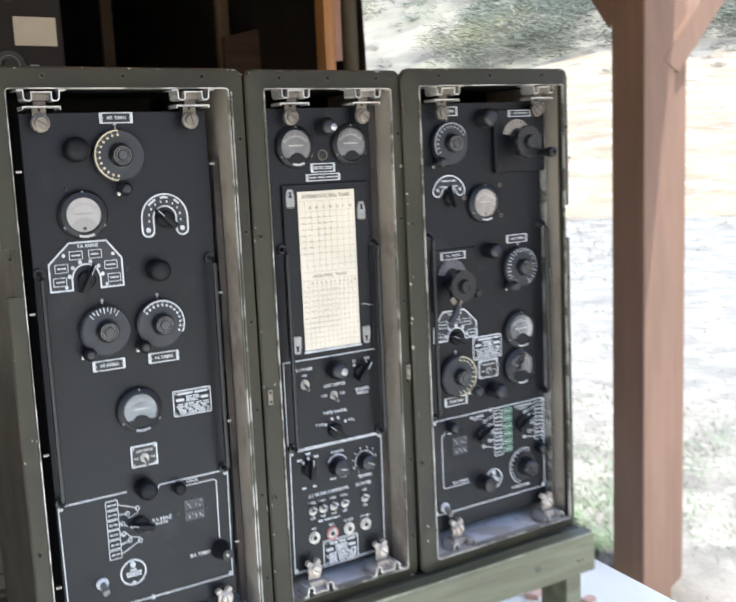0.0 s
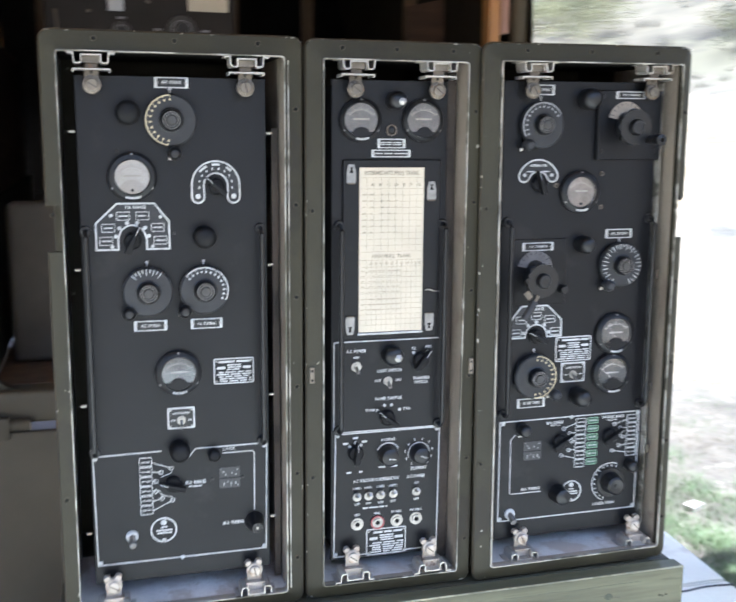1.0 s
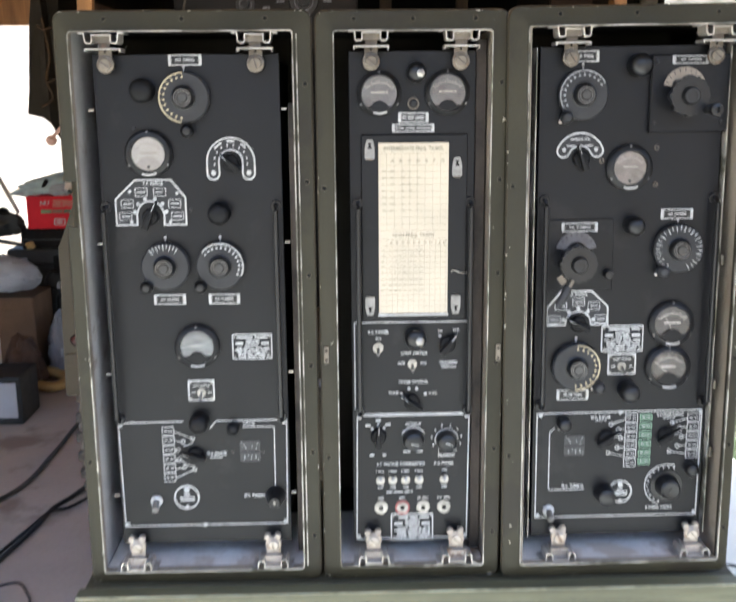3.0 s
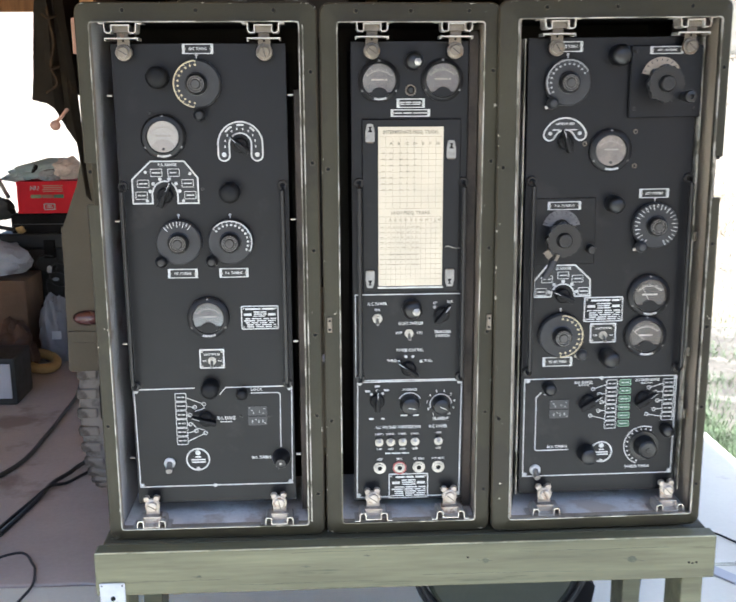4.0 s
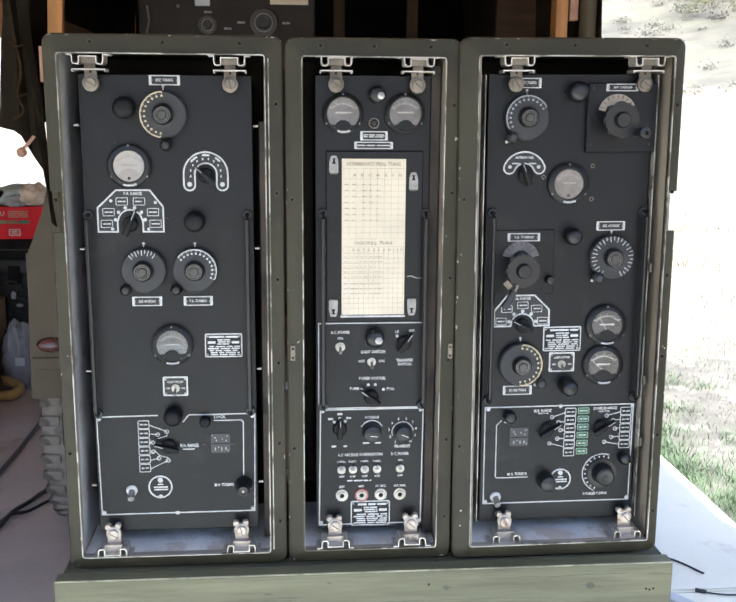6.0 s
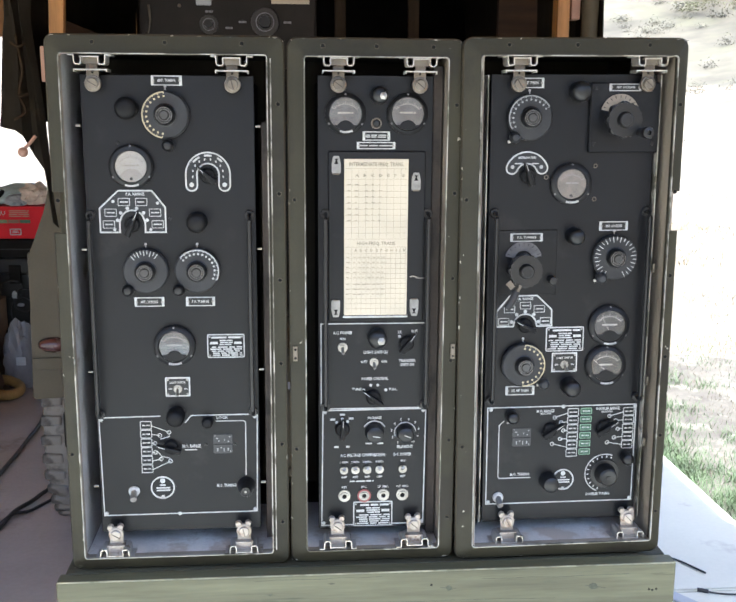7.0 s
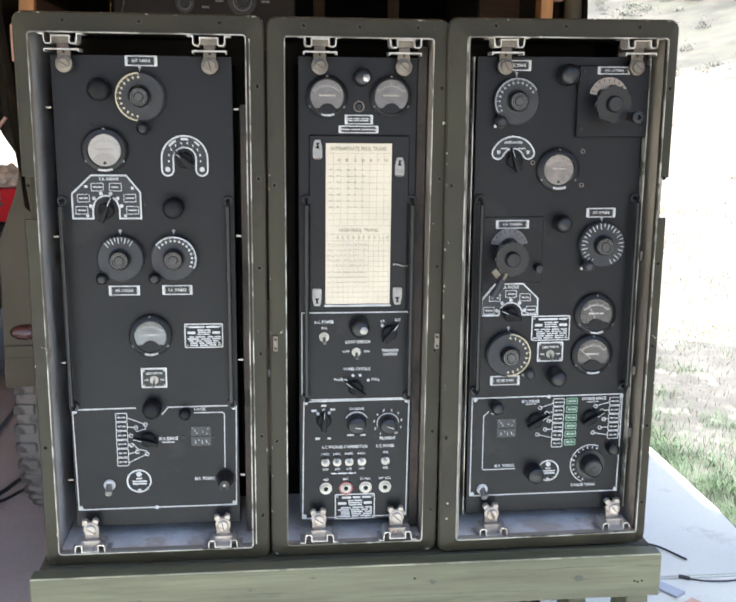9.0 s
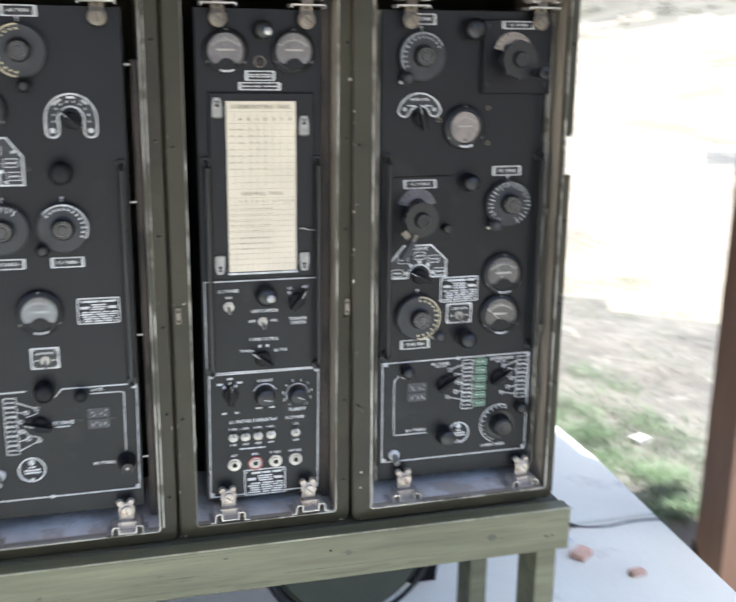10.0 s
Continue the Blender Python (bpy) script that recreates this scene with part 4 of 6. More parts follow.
def nameplate(c, x0, x1, z0, z1, text=None, rows=0, seed=1, screws=True, dark=True, r=0.001):
    pl = part("nameplate", poly(bmesh.new(), rrect(x0, x1, z0, z1, r, 3), -0.0016, 0.0), WHITE, c, "small white edged nameplate")
    f = 0.0019
    if dark:
        e = 0.0048 if screws == "ends" else f
        part("field", poly(bmesh.new(), rrect(x0 + (e if screws == "ends" else f), x1 - (e if screws == "ends" else f), z0 + f, z1 - f, 0.0004, 2), -0.0021, -0.0016), BAKELITE, pl)
    if text:
        words(text, (x0 + x1) / 2, (z0 + z1) / 2, (z1 - z0) * 0.3, pl, -0.0022, width=(x1 - x0) * 0.58)
    if rows:
        bm = bmesh.new()
        bars(bm, x0 + 0.006, x1 - 0.006, z0 + 0.005, z1 - 0.005, rows, -0.0026, random.Random(seed))
        part("lettering", bm, WHITE, pl)
    for x in (x0 + 0.0045, x1 - 0.0045):
        zs = ((z0 + z1) / 2,) if screws == "ends" else (z0 + 0.004, z1 - 0.004)
        for z in zs:
            part("rivet", turned(x, z, [(0, -0.0014), (0.0018, -0.001), (0.0022, 0)], 10, base=-0.0016), NICKEL, pl)
    return pl


def legend_plate(c, pts, y=-0.0016, w=0.0028):
    pl = part("legend_plate", poly(bmesh.new(), pts, y, 0.0), DIAL, c, "grey legend plate with white edging")
    part("edging", stroke(bmesh.new(), pts, w, y - 0.0008, y, closed=True), WHITE, pl)
    return pl


def dial(c, x, z, r=0.0435, marks=None, mark_mat=None, lock=None, knob_r=0.0185, idx=True, ticks=False):
    """Round dial skirt with a painted scale, a turned knob and its lock."""
    d = part("dial", turned(x, z, [(r - 0.003, -0.016), (r, -0.013), (r, -0.003)], 48), DIAL, c, "dark grey calibrated dial", smooth=True)
    a0, a1, k = marks or (100, 260, 11)
    bm = bmesh.new()
    if not ticks:
        stroke(bm, arc(x, z, r - 0.0022, a0, a1, 28), 0.0022, -0.0166, -0.0159)
    for i in range(k):
        a = radians(a0 + (a1 - a0) * i / max(1, k - 1))
        ca, sa = math.cos(a), math.sin(a)
        if not ticks:
            lathe(bm, x + (r - 0.0095) * ca, z + (r - 0.0095) * sa, [(0, -0.0166), (0.0021, -0.0166), (0.0021, -0.0159)], 8)
        stroke(bm, [(x + q * ca, z + q * sa) for q in (r - (0.013 if ticks and i % 2 == 0 else 0.009 if ticks else 0.0055), r - 0.002)], 0.0013, -0.0166, -0.0159)
    part("scale", bm, mark_mat or WHITE, d)
    k = knob_r
    part("knob", turned(x, z, [(0, -0.033), (0.0082, -0.033), (0.0088, -0.0315), (0.0118, -0.0315), (0.0122, -0.033), (k - 0.004, -0.033), (k - 0.0015, -0.031), (k, -0.026), (k + 0.0008, -0.017), (k + 0.003, -0.016)], 36), BAKELITE, d, smooth=True)
    part("knob_insert", turned(x, z, [(0, -0.0345), (0.0072, -0.0342), (0.0078, -0.0332)], 24), KNOBCAP, d, smooth=True)
    # thin bright rings drawn for the highlights on the knob's turned edges
    for r0 in (0.0098, k - 0.0048):
        part("knob_ring", turned(x, z, [(r0, -0.0310), (r0, -0.0334), (r0 + 0.0009, -0.0334), (r0 + 0.0009, -0.0310)], 28, caps=False), KNOBRING, d, smooth=True)
    if idx:
        bm = bmesh.new()
        quadbox(bm, x - 0.001, x + 0.001, -0.0008, 0, z + r + 0.001, z + r + 0.008)
        lathe(bm, x, z + r + 0.0075, [(0.0012, -0.0008), (0.0026, -0.0008), (0.0026, 0)], 10)
        part("index_mark", bm, WHITE, c)
    if lock:
        lx, lz = lock
        k_ = part("dial_lock", turned(lx, lz, [(0, -0.032), (0.006, -0.031), (0.010, -0.027), (0.0115, -0.020), (0.010, -0.013), (0.006, -0.010), (0.006, 0)], 24), DIAL if lx > 0.75 else BAKELITE, c, "small black lock knob", smooth=True)
        part("lock_screw", turned(lx - 0.006, lz - 0.008, [(0, -0.003), (0.003, -0.002), (0.0035, 0)], 10), PALEZINC, k_)
    return d


def lamp_hood(c, x, z, r=0.019, length=0.034, glint=False, material=None):
    prof = [(0, -length), (r * 0.55, -length * 0.98), (r * 0.85, -length * 0.88), (r, -length * 0.7), (r, 0)]
    h = part("lamp_hood", turned(x, z, prof, 28), material or (BAKELITE if glint or x > 0.75 else HOOD), c, "domed black dial lamp hood", smooth=True)
    # small nickel tip modelled as the highlight on a glossy hood
    if glint:
        part("lamp_slot", turned(x + r * 0.35, z - r * 0.1, [(0, -length - 0.003), (r * 0.42, -length * 1.0), (r * 0.52, -length * 0.7)], 6), NICKEL, h)


def meter(c, x, z, r=0.0415, win=0.031, crescent=True, label=True, needle=130, seed=1, paper=None, bezel=None, scale_mat=None, hump=(0.80, 0.55)):
    """Round panel meter: bakelite flange, face, mask, needle, glass."""
    m = part("meter", turned(x, z, [(win, -0.0065), (win, -0.011), (win + 0.002, -0.014), (r - 0.004, -0.0125), (r, -0.008), (r, 0.0)], 48, caps=False), BEZEL, c, "round black panel meter", smooth=True)
    part("face", turned(x, z, [(0, -0.0085), (win, -0.0085), (win, -0.007)], 40), paper or FACEDIM, m)
    if crescent:
        top = arc(x, z - win * hump[0], win * hump[1], 28, 152, 14)
        foot = math.degrees(math.asin(hump[0] - hump[1] * math.sin(radians(28))))
        low = arc(x, z, win * 1.0, 180 + foot, 360 - foot, 18)
        part("mask", poly(bmesh.new(), top + low, -0.0139, -0.0105), PANEL, m)
    else:
        top = arc(x, z - win * 0.95, win * 0.80, 24, 156, 16)
        part("mask", poly(bmesh.new(), top + arc(x, z, win * 0.985, 203, 337, 16), -0.0095, -0.0085), FACESHADE if bezel is None else FACEPINK, m)
        part("zero_screw", turned(x, z - win * 0.78, [(0, -0.0125), (0.0026, -0.012), (0.003, -0.0095)], 12), BAKELITE, m)
    bm = bmesh.new()
    stroke(bm, arc(x, z - win * 0.35, win * 0.95, 42, 138, 20), 0.0008, -0.0091, -0.0085)
    for i in range(13):
        a = radians(42 + 8 * i)
        q0, q1 = win * 0.95, win * (1.14 if i % 3 == 0 else 1.06)
        stroke(bm, [(x + q * math.cos(a), z - win * 0.35 + q * math.sin(a)) for q in (q0, q1)], 0.001, -0.0091, -0.0085)
    bars(bm, x - win * 0.5, x + win * 0.5, z - win * 0.02, z + win * 0.16, 1, -0.0091, random.Random(seed), 1.4)
    part("scale", bm, scale_mat or ((DULLMARK if paper is None else SCALEBROWN) if crescent else FACESHADE), m)
    a = radians(needle)
    if crescent:
        part("needle", stroke(bmesh.new(), [(x, z - win * 0.35), (x + win * 1.05 * math.cos(a), z - win * 0.35 + win * 1.05 * math.sin(a))], 0.0008, -0.0102, -0.0096), WHITE if paper is None else SCALEBROWN, m)
    g = part("glass", turned(x, z, [(0, -0.0132), (win + 0.0005, -0.0128), (win + 0.0005, -0.0122)], 40), GLASS, m, smooth=True)
    g.visible_shadow = False
    if label:
        bm = bmesh.new()
        for i in range(7):
            a = 252 + i * 6
            stroke(bm, arc(x, z, r * 0.86, a, a + 4.4, 3), 0.0036, -0.0150, -0.0138)
        part("lettering", bm, WHITE, m)
    for a in (90, 210, 330):
        part("flange_screw", turned(x + r * 0.92 * math.cos(radians(a)), z + r * 0.92 * math.sin(radians(a)), [(0, -0.0128), (0.002, -0.0125), (0.0026, -0.006)], 8), KNOBRING, m)


def toggle(c, x, z, up=True, r=0.0085):
    r = r * 0.95
    t = part("toggle_switch", turned(x, z, [(0, -0.005), (r * 0.55, -0.005), (r * 0.6, -0.003), (r, -0.003), (r, 0)], 18), NICKEL, c, "nickel toggle switch", smooth=True)
    s = 1 if up else -1
    part("lever", tube(bmesh.new(), [(x, -0.003, z), (x, -0.013, z + s * 0.006), (x, -0.017, z + s * 0.0085)], 0.0029, 10), NICKEL, t, smooth=True)


def jack(c, x, z, material=None):
    j = part("jack", turned(x, z, [(0.0045, -0.003), (0.005, -0.005), (0.008, -0.005), (0.0085, -0.002), (0.0122, -0.002), (0.0125, 0)], 24, caps=False), NICKEL, c, "round nickel jack socket", smooth=True)
    part("hole", turned(x, z, [(0, -0.0032), (0.0047, -0.0032), (0.0047, -0.001)], 16), CHASSIS, j)
    if material:
        part("ring", stroke(bmesh.new(), arc(x, z, 0.0122, 0, 352, 24), 0.0028, -0.0035, -0.0005, closed=True), material, j, "red ring")


def bar_knob(c, x, z, angle, length=0.026, w=0.008, pointer=True, tall=0.022, skirt=0.0145):
    k = part("selector_knob", turned(x, z, [(skirt * 0.8, -0.010), (skirt, -0.007), (skirt, 0)], 24), HOOD, c, "black bar selector knob", smooth=True)
    bm = box(-w * 0.62, w * 0.62, -tall, -0.008, -length * 0.78, length, 0.002, 2)
    for v in bm.verts:
        v.co.x *= 1.25 - 0.85 * max(0.0, v.co.z / length)
    bmesh.ops.transform(bm, matrix=pose(x, 0, z, 0, angle, 0), verts=bm.verts[:])
    part("grip", bm, HOOD, k, smooth=True)
    if pointer:
        bm = box(-0.0005, 0.0005, -tall - 0.0005, -tall + 0.001, length * 0.35, length * 0.92)
        bmesh.ops.transform(bm, matrix=pose(x, 0, z, 0, angle, 0), verts=bm.verts[:])
        part("pointer_line", bm, WHITE, k)


def crank_wheel(c, x, z, r=0.036, crank=None, lobes=8, base=-0.012):
    bm = bmesh.new()
    pts = []
    for i in range(72):
        a = 2 * math.pi * i / 72
        q = r * (0.94 + 0.06 * math.cos(lobes * a))
        pts.append((x + q * math.cos(a), z + q * math.sin(a)))
    poly(bm, pts, base - 0.020, base - 0.004)
    bmesh.ops.bevel(bm, geom=[e for e in bm.edges if all(abs(v.co.y - (base - 0.020)) < 1e-6 for v in e.verts)], offset=0.003, segments=2, affect="EDGES")
    part("spindle", turned(x, z, [(r * 0.5, base - 0.004), (r * 0.5, 0.0)], 20), BAKELITE, c)
    w = part("hand_wheel", bm, BAKELITE, c, "scalloped black tuning wheel", smooth=True)
    part("hub", turned(x, z, [(0, -0.03), (r * 0.36, -0.0295), (r * 0.42, -0.026), (r * 0.45, -0.019), (r * 0.45, 0)], 28, base=base), BAKELITE, w, smooth=True)
    part("hub_ring", turned(x, z, [(r * 0.25, -0.029), (r * 0.25, -0.0308), (r * 0.31, -0.0308), (r * 0.31, -0.029)], 24, base=base, caps=False), DIAL, w, smooth=True)
    if crank:
        kx, kz = crank
        bm = turned(kx, kz, [(0.0035, -0.052), (0.0045, -0.058), (0.010, -0.057), (0.0112, -0.053), (0.0100, -0.04), (0.0078, -0.026), (0.0078, -0.012)], 22, base=base)
        part("crank_handle", bm, BAKELITE, w, smooth=True)
    return w


def window_scale(c, x, z, r, a0=35, a1=145, inner=0.55, y=-0.0125, material=None):
    o = arc(x, z, r, a0, a1, 18)
    i = arc(x, z, r * inner, a1, a0, 18)
    w = part("scale_window", poly(bmesh.new(), o + i, y, y + 0.002), material or FACE, c, "arched scale window")
    bm = bmesh.new()
    for k in range(9):
        a = radians(a0 + (a1 - a0) * (k + 0.5) / 9)
        stroke(bm, [(x + q * math.cos(a), z + q * math.sin(a)) for q in (r * 0.8, r * 0.95)], 0.0012, y - 0.0005, y)
    part("scale", bm, BAKELITE, w)


def ladder(c, x0, x1, z0, z1, n, fill=None, node=None, edge=None, share=0.88):
    """A column of boxed range legends with leader lines to the switch stops."""
    h = (z1 - z0) / n
    for i in range(n):
        za, zb = z1 - i * h - h * share, z1 - i * h
        b = part("range_box", stroke(bmesh.new(), rrect(x0, x1, za, zb, 0.0015, 2), 0.0013, -0.0008, 0, closed=True), edge or WHITE, c)
        bm = bmesh.new()
        zm = (za + zb) / 2
        if fill:
            quadbox(bm, x0 + 0.002, x1 - 0.002, -0.0005, 0, za + 0.002, zb - 0.002)
            part("field", bm, fill, b)
            bm = bmesh.new()
        for k, wide in ((0.24, 0.0022), (0.38, 0.0012), (0.53, 0.0006), (0.66, 0.0018), (0.80, 0.0014)):
            xr = x0 + (x1 - x0) * k
            quadbox(bm, xr - wide * 0.7, xr + wide * 0.7, -0.0009, -0.0004, zm - 0.0014, zm + 0.0014)
        part("lettering", bm, WHITE, b)
        if node and i < len(node):
            bm = bmesh.new()
            pts = node[i]
            stroke(bm, pts, 0.0014, -0.0007, 0)
            stroke(bm, arc(*pts[-1], 0.0036, 0, 330, 12), 0.0013, -0.0009, 0, closed=True)
            part("leader_line", bm, WHITE, b)


def round_seal(c, x, z, r):
    s = part("round_plate", stroke(bmesh.new(), arc(x, z, r - 0.0012, 0, 354, 40), 0.0028, -0.001, 0, closed=True), WHITE, c, "round white ringed inspection plate")
    bm = bmesh.new()
    lathe(bm, x, z + r * 0.6, [(0.0025, -0.001), (r * 0.22, -0.001), (r * 0.22, 0)], 14)
    lathe(bm, x, z - r * 0.85, [(0, -0.001), (r * 0.17, -0.001), (r * 0.17, 0)], 12)
    bars(bm, x - r * 0.25, x + r * 0.25, z + r * 0.12, z + r * 0.32, 1, -0.0009, random.Random(3), 1)
    bars(bm, x - r * 0.62, x + r * 0.62, z - r * 0.35, z + r * 0.08, 2, -0.0009, random.Random(5), 1.2)
    part("lettering", bm, WHITE, s)


def pilot(c, x, z):
    p = part("fuse_cap", turned(x, z, [(0, -0.006), (0.008, -0.006), (0.011, -0.003), (0.011, 0)], 22), WHITE, c, "white capped pilot fitting", smooth=True)
    part("cap", tube(bmesh.new(), [(x, -0.004, z), (x + 0.0005, -0.018, z - 0.008), (x + 0.001, -0.022, z - 0.0095)], 0.0062, 14), NICKEL, p, smooth=True)


def data_plate(c, x0, x1, z0, z1, seed):
    p = part("data_plate", poly(bmesh.new(), rrect(x0, x1, z0, z1, 0.003, 3), -0.0014, 0), WHITE, c, "etched maker's data plate")
    part("field", poly(bmesh.new(), rrect(x0 + 0.0022, x1 - 0.0022, z0 + 0.0022, z1 - 0.0022, 0.002, 2), -0.0018, -0.0014), PANEL, p)
    bm = bmesh.new()
    rnd = random.Random(seed)
    w, h = x1 - x0, z1 - z0
    bars(bm, x0 + w * 0.1, x1 - w * 0.1, z0 + h * 0.80, z0 + h * 0.93, 1, -0.0023, rnd, 2.2)
    quadbox(bm, x0 + w * 0.08, x0 + w * 0.28, -0.0023, -0.0017, z0 + h * 0.58, z0 + h * 0.68)
    quadbox(bm, x1 - w * 0.28, x1 - w * 0.08, -0.0023, -0.0017, z0 + h * 0.58, z0 + h * 0.68)
    bars(bm, x0 + w * 0.32, x1 - w * 0.32, z0 + h * 0.52, z0 + h * 0.78, 3, -0.0023, rnd, 1.6)
    bars(bm, x0 + w * 0.07, x1 - w * 0.07, z0 + h * 0.07, z0 + h * 0.50, 5, -0.0023, rnd, 4.0)
    part("lettering", bm, WHITE, p)
    for x in (x0 + 0.005, x1 - 0.005):
        for z in (z0 + 0.005, z1 - 0.005):
            part("rivet", turned(x, z, [(0, -0.0014), (0.0016, -0.001), (0.002, 0)], 10, base=-0.0016), NICKEL, p)


def switch_plate(c, x0, x1, z0, z1):
    p = part("switch_plate", poly(bmesh.new(), rrect(x0, x1, z0, z1, 0.002, 2), -0.0014, 0), WHITE, c, "white edged light switch plate")
    part("field", poly(bmesh.new(), rrect(x0 + 0.0028, x1 - 0.0028, z0 + 0.0028, z1 - 0.0028, 0.001, 2), -0.0019, -0.0014), BAKELITE, p)
    xm, w = (x0 + x1) / 2, x1 - x0
    words("LIGHT SWITCH", xm, z1 - 0.0105, 0.0042, p, -0.002, width=w * 0.62)
    words("OFF", xm - w * 0.31, z0 + 0.0155, 0.0034, p, -0.002)
    words("ON", xm + w * 0.31, z0 + 0.0155, 0.0034, p, -0.002)
    toggle(c, xm, z0 + 0.0155, False)
    for x in (x0 + 0.005, x1 - 0.005):
        for z in (z0 + 0.005, z1 - 0.005):
            part("rivet", turned(x, z, [(0, -0.0014), (0.002, -0.001), (0.0024, 0)], 10, base=-0.0016), NICKEL, p)


def veeder(c, x0, x1, z0, z1):
    """Smoked counter window with two rows of half-seen figures."""
    w = part("counter_window", poly(bmesh.new(), rrect(x0, x1, z0, z1, 0.002, 2), -0.001, 0), GREYFILL, c, "dim smoked counter window")
    xm, h = (x0 + x1) / 2, z1 - z0
    bm = bmesh.new()
    for u, v, wide, tall in ((-0.30, 0.80, 0.0035, 0.0022), (-0.21, 0.66, 0.0022, 0.0032), (0.10, 0.72, 0.0016, 0.0034), (0.36, 0.88, 0.0030, 0.0016), (0.30, 0.64, 0.0024, 0.0020), (-0.42, 0.94, 0.0018, 0.0014),
                             (-0.28, 0.20, 0.0020, 0.0062), (-0.10, 0.30, 0.0024, 0.0022), (0.06, 0.20, 0.0018, 0.0070), (0.28, 0.22, 0.0024, 0.0056), (0.40, 0.12, 0.0016, 0.0026)):
        x, z = xm + u * (x1 - x0), z0 + v * h
        quadbox(bm, x - wide / 2, x + wide / 2, -0.0014, -0.0009, z - tall / 2, z + tall / 2)
    part("scale", bm, DULLMARK, w)
    part("divider", box(x0 + 0.001, x1 - 0.001, -0.0013, -0.0009, z0 + h * 0.455, z0 + h * 0.525), PANEL, w)


def screw(c, x, z, r=0.0034, material=None):
    part("screw", turned(x, z, [(0, -0.002), (r * 0.8, -0.0018), (r, 0)], 12), material or ZINC, c, smooth=True)


# ---- transmitter A: intermediate frequency ----
ta = root("radio_transmitter", (0.155, 0.15, 0.578), "olive steel transmitter cabinet with black dial panel, widest of three", "radio transmitter", "transmitter cabinets")
case(ta, -0.056, 0.368, 0.5715, 1.592, -0.031, 0.337, 0.597, 1.559, "left")
part("lip_fold", box(0.3412, 0.3434, RIM - 0.0012, RIM + 0.004, 0.604, 1.552, 0.0004, 1), LIP, ta, "pale folded edge beside the lip")
part("guide_rail", box(0.3225, 0.3350, 0.012, 0.016, 0.604, 1.44, 0.001, 1), RAILBROWN, ta, "rusty brown guide rail")
panel(ta, -0.004, 0.311, 0.632, 1.523)
nameplate(ta, 0.124, 0.180, 1.504, 1.522, "ANT. TUNING", screws="ends")
dial(ta, 0.149, 1.451, 0.0435, (92, 262, 12), CREAM_MARK, (0.153, 1.396))
lamp_hood(ta, 0.079, 1.463, 0.020, 0.03)
# blank pale face and faint scale stand in for glare on the glass
meter(ta, 0.083, 1.357, 0.041, 0.0285, crescent=False, label=True, seed=11, paper=FACE)
lp = legend_plate(ta, arc(0.223, 1.342, 0.041, 0, 180, 28) + arc(0.1925, 1.322, 0.0105, 180, 360, 8) + arc(0.223, 1.342, 0.0205, 180, 0, 20) + arc(0.2535, 1.322, 0.0105, 180, 360, 8))
bm = bmesh.new()
for i in range(10):
    a = radians(-8 + 21.8 * i)
    quadbox(bm, 0.223 + 0.0285 * math.cos(a) - 0.0012, 0.223 + 0.0285 * math.cos(a) + 0.0012, -0.0024, -0.0016, 1.342 + 0.0285 * math.sin(a) - 0.002, 1.342 + 0.0285 * math.sin(a) + 0.002)
for a0, a1 in ((115, 140), (78, 100), (42, 60)):
    stroke(bm, arc(0.223, 1.342, 0.0355, a0, a1, 5), 0.0036, -0.0024, -0.0016)
for x in (0.1925, 0.2535):
    lathe(bm, x, 1.323, [(0, -0.003), (0.004, -0.0026), (0.0045, -0.0016)], 12)
part("lettering", bm, WHITE, lp)
bar_knob(ta, 0.223, 1.340, -48, 0.026, 0.0075)
pts = [(0.021, 1.234), (0.021, 1.279), (0.056, 1.312), (0.118, 1.312), (0.142, 1.281), (0.142, 1.234), (0.104, 1.234), (0.104, 1.253)] + arc(0.0805, 1.253, 0.0225, 10, 170, 10) + [(0.057, 1.253), (0.057, 1.234)]
lp = legend_plate(ta, pts)
bm = bmesh.new()
words("P.A. RANGE", 0.087, 1.3055, 0.0058, lp, -0.0016, width=0.034)
for x, z in ((0.037, 1.249), (0.041, 1.271), (0.066, 1.291), (0.098, 1.291), (0.123, 1.271), (0.127, 1.249)):
    stroke(bm, rrect(x - 0.0105, x + 0.0105, z - 0.0068, z + 0.0068, 0.001, 2), 0.0011, -0.0023, -0.0016, closed=True)
    bars(bm, x - 0.0075, x + 0.0075, z - 0.002, z + 0.002, 1, -0.0023, random.Random(int(x * 1000)), 1.5)
for a in (172, 140, 108, 72, 40, 8):
    lathe(bm, 0.0805 + 0.0275 * math.cos(radians(a)), 1.253 + 0.0275 * math.sin(radians(a)), [(0.0016, -0.0023), (0.0034, -0.0023), (0.0034, -0.0016)], 10)
for x, z in ((0.046, 1.292), (0.128, 1.289), (0.047, 1.239), (0.114, 1.239)):
    lathe(bm, x, z, [(0, -0.003), (0.0028, -0.0025), (0.003, -0.0016)], 10)
part("lettering", bm, WHITE, lp)
bar_knob(ta, 0.0805, 1.249, 25, 0.03, 0.0075)
lamp_hood(ta, 0.201, 1.254, 0.019, 0.032)
handle(ta, 0.004, 0.878, 1.266)
handle(ta, 0.299, 0.878, 1.266)
dial(ta, 0.103, 1.161, 0.0425, (55, 132, 9), WHITE, (0.070, 1.126), ticks=True)
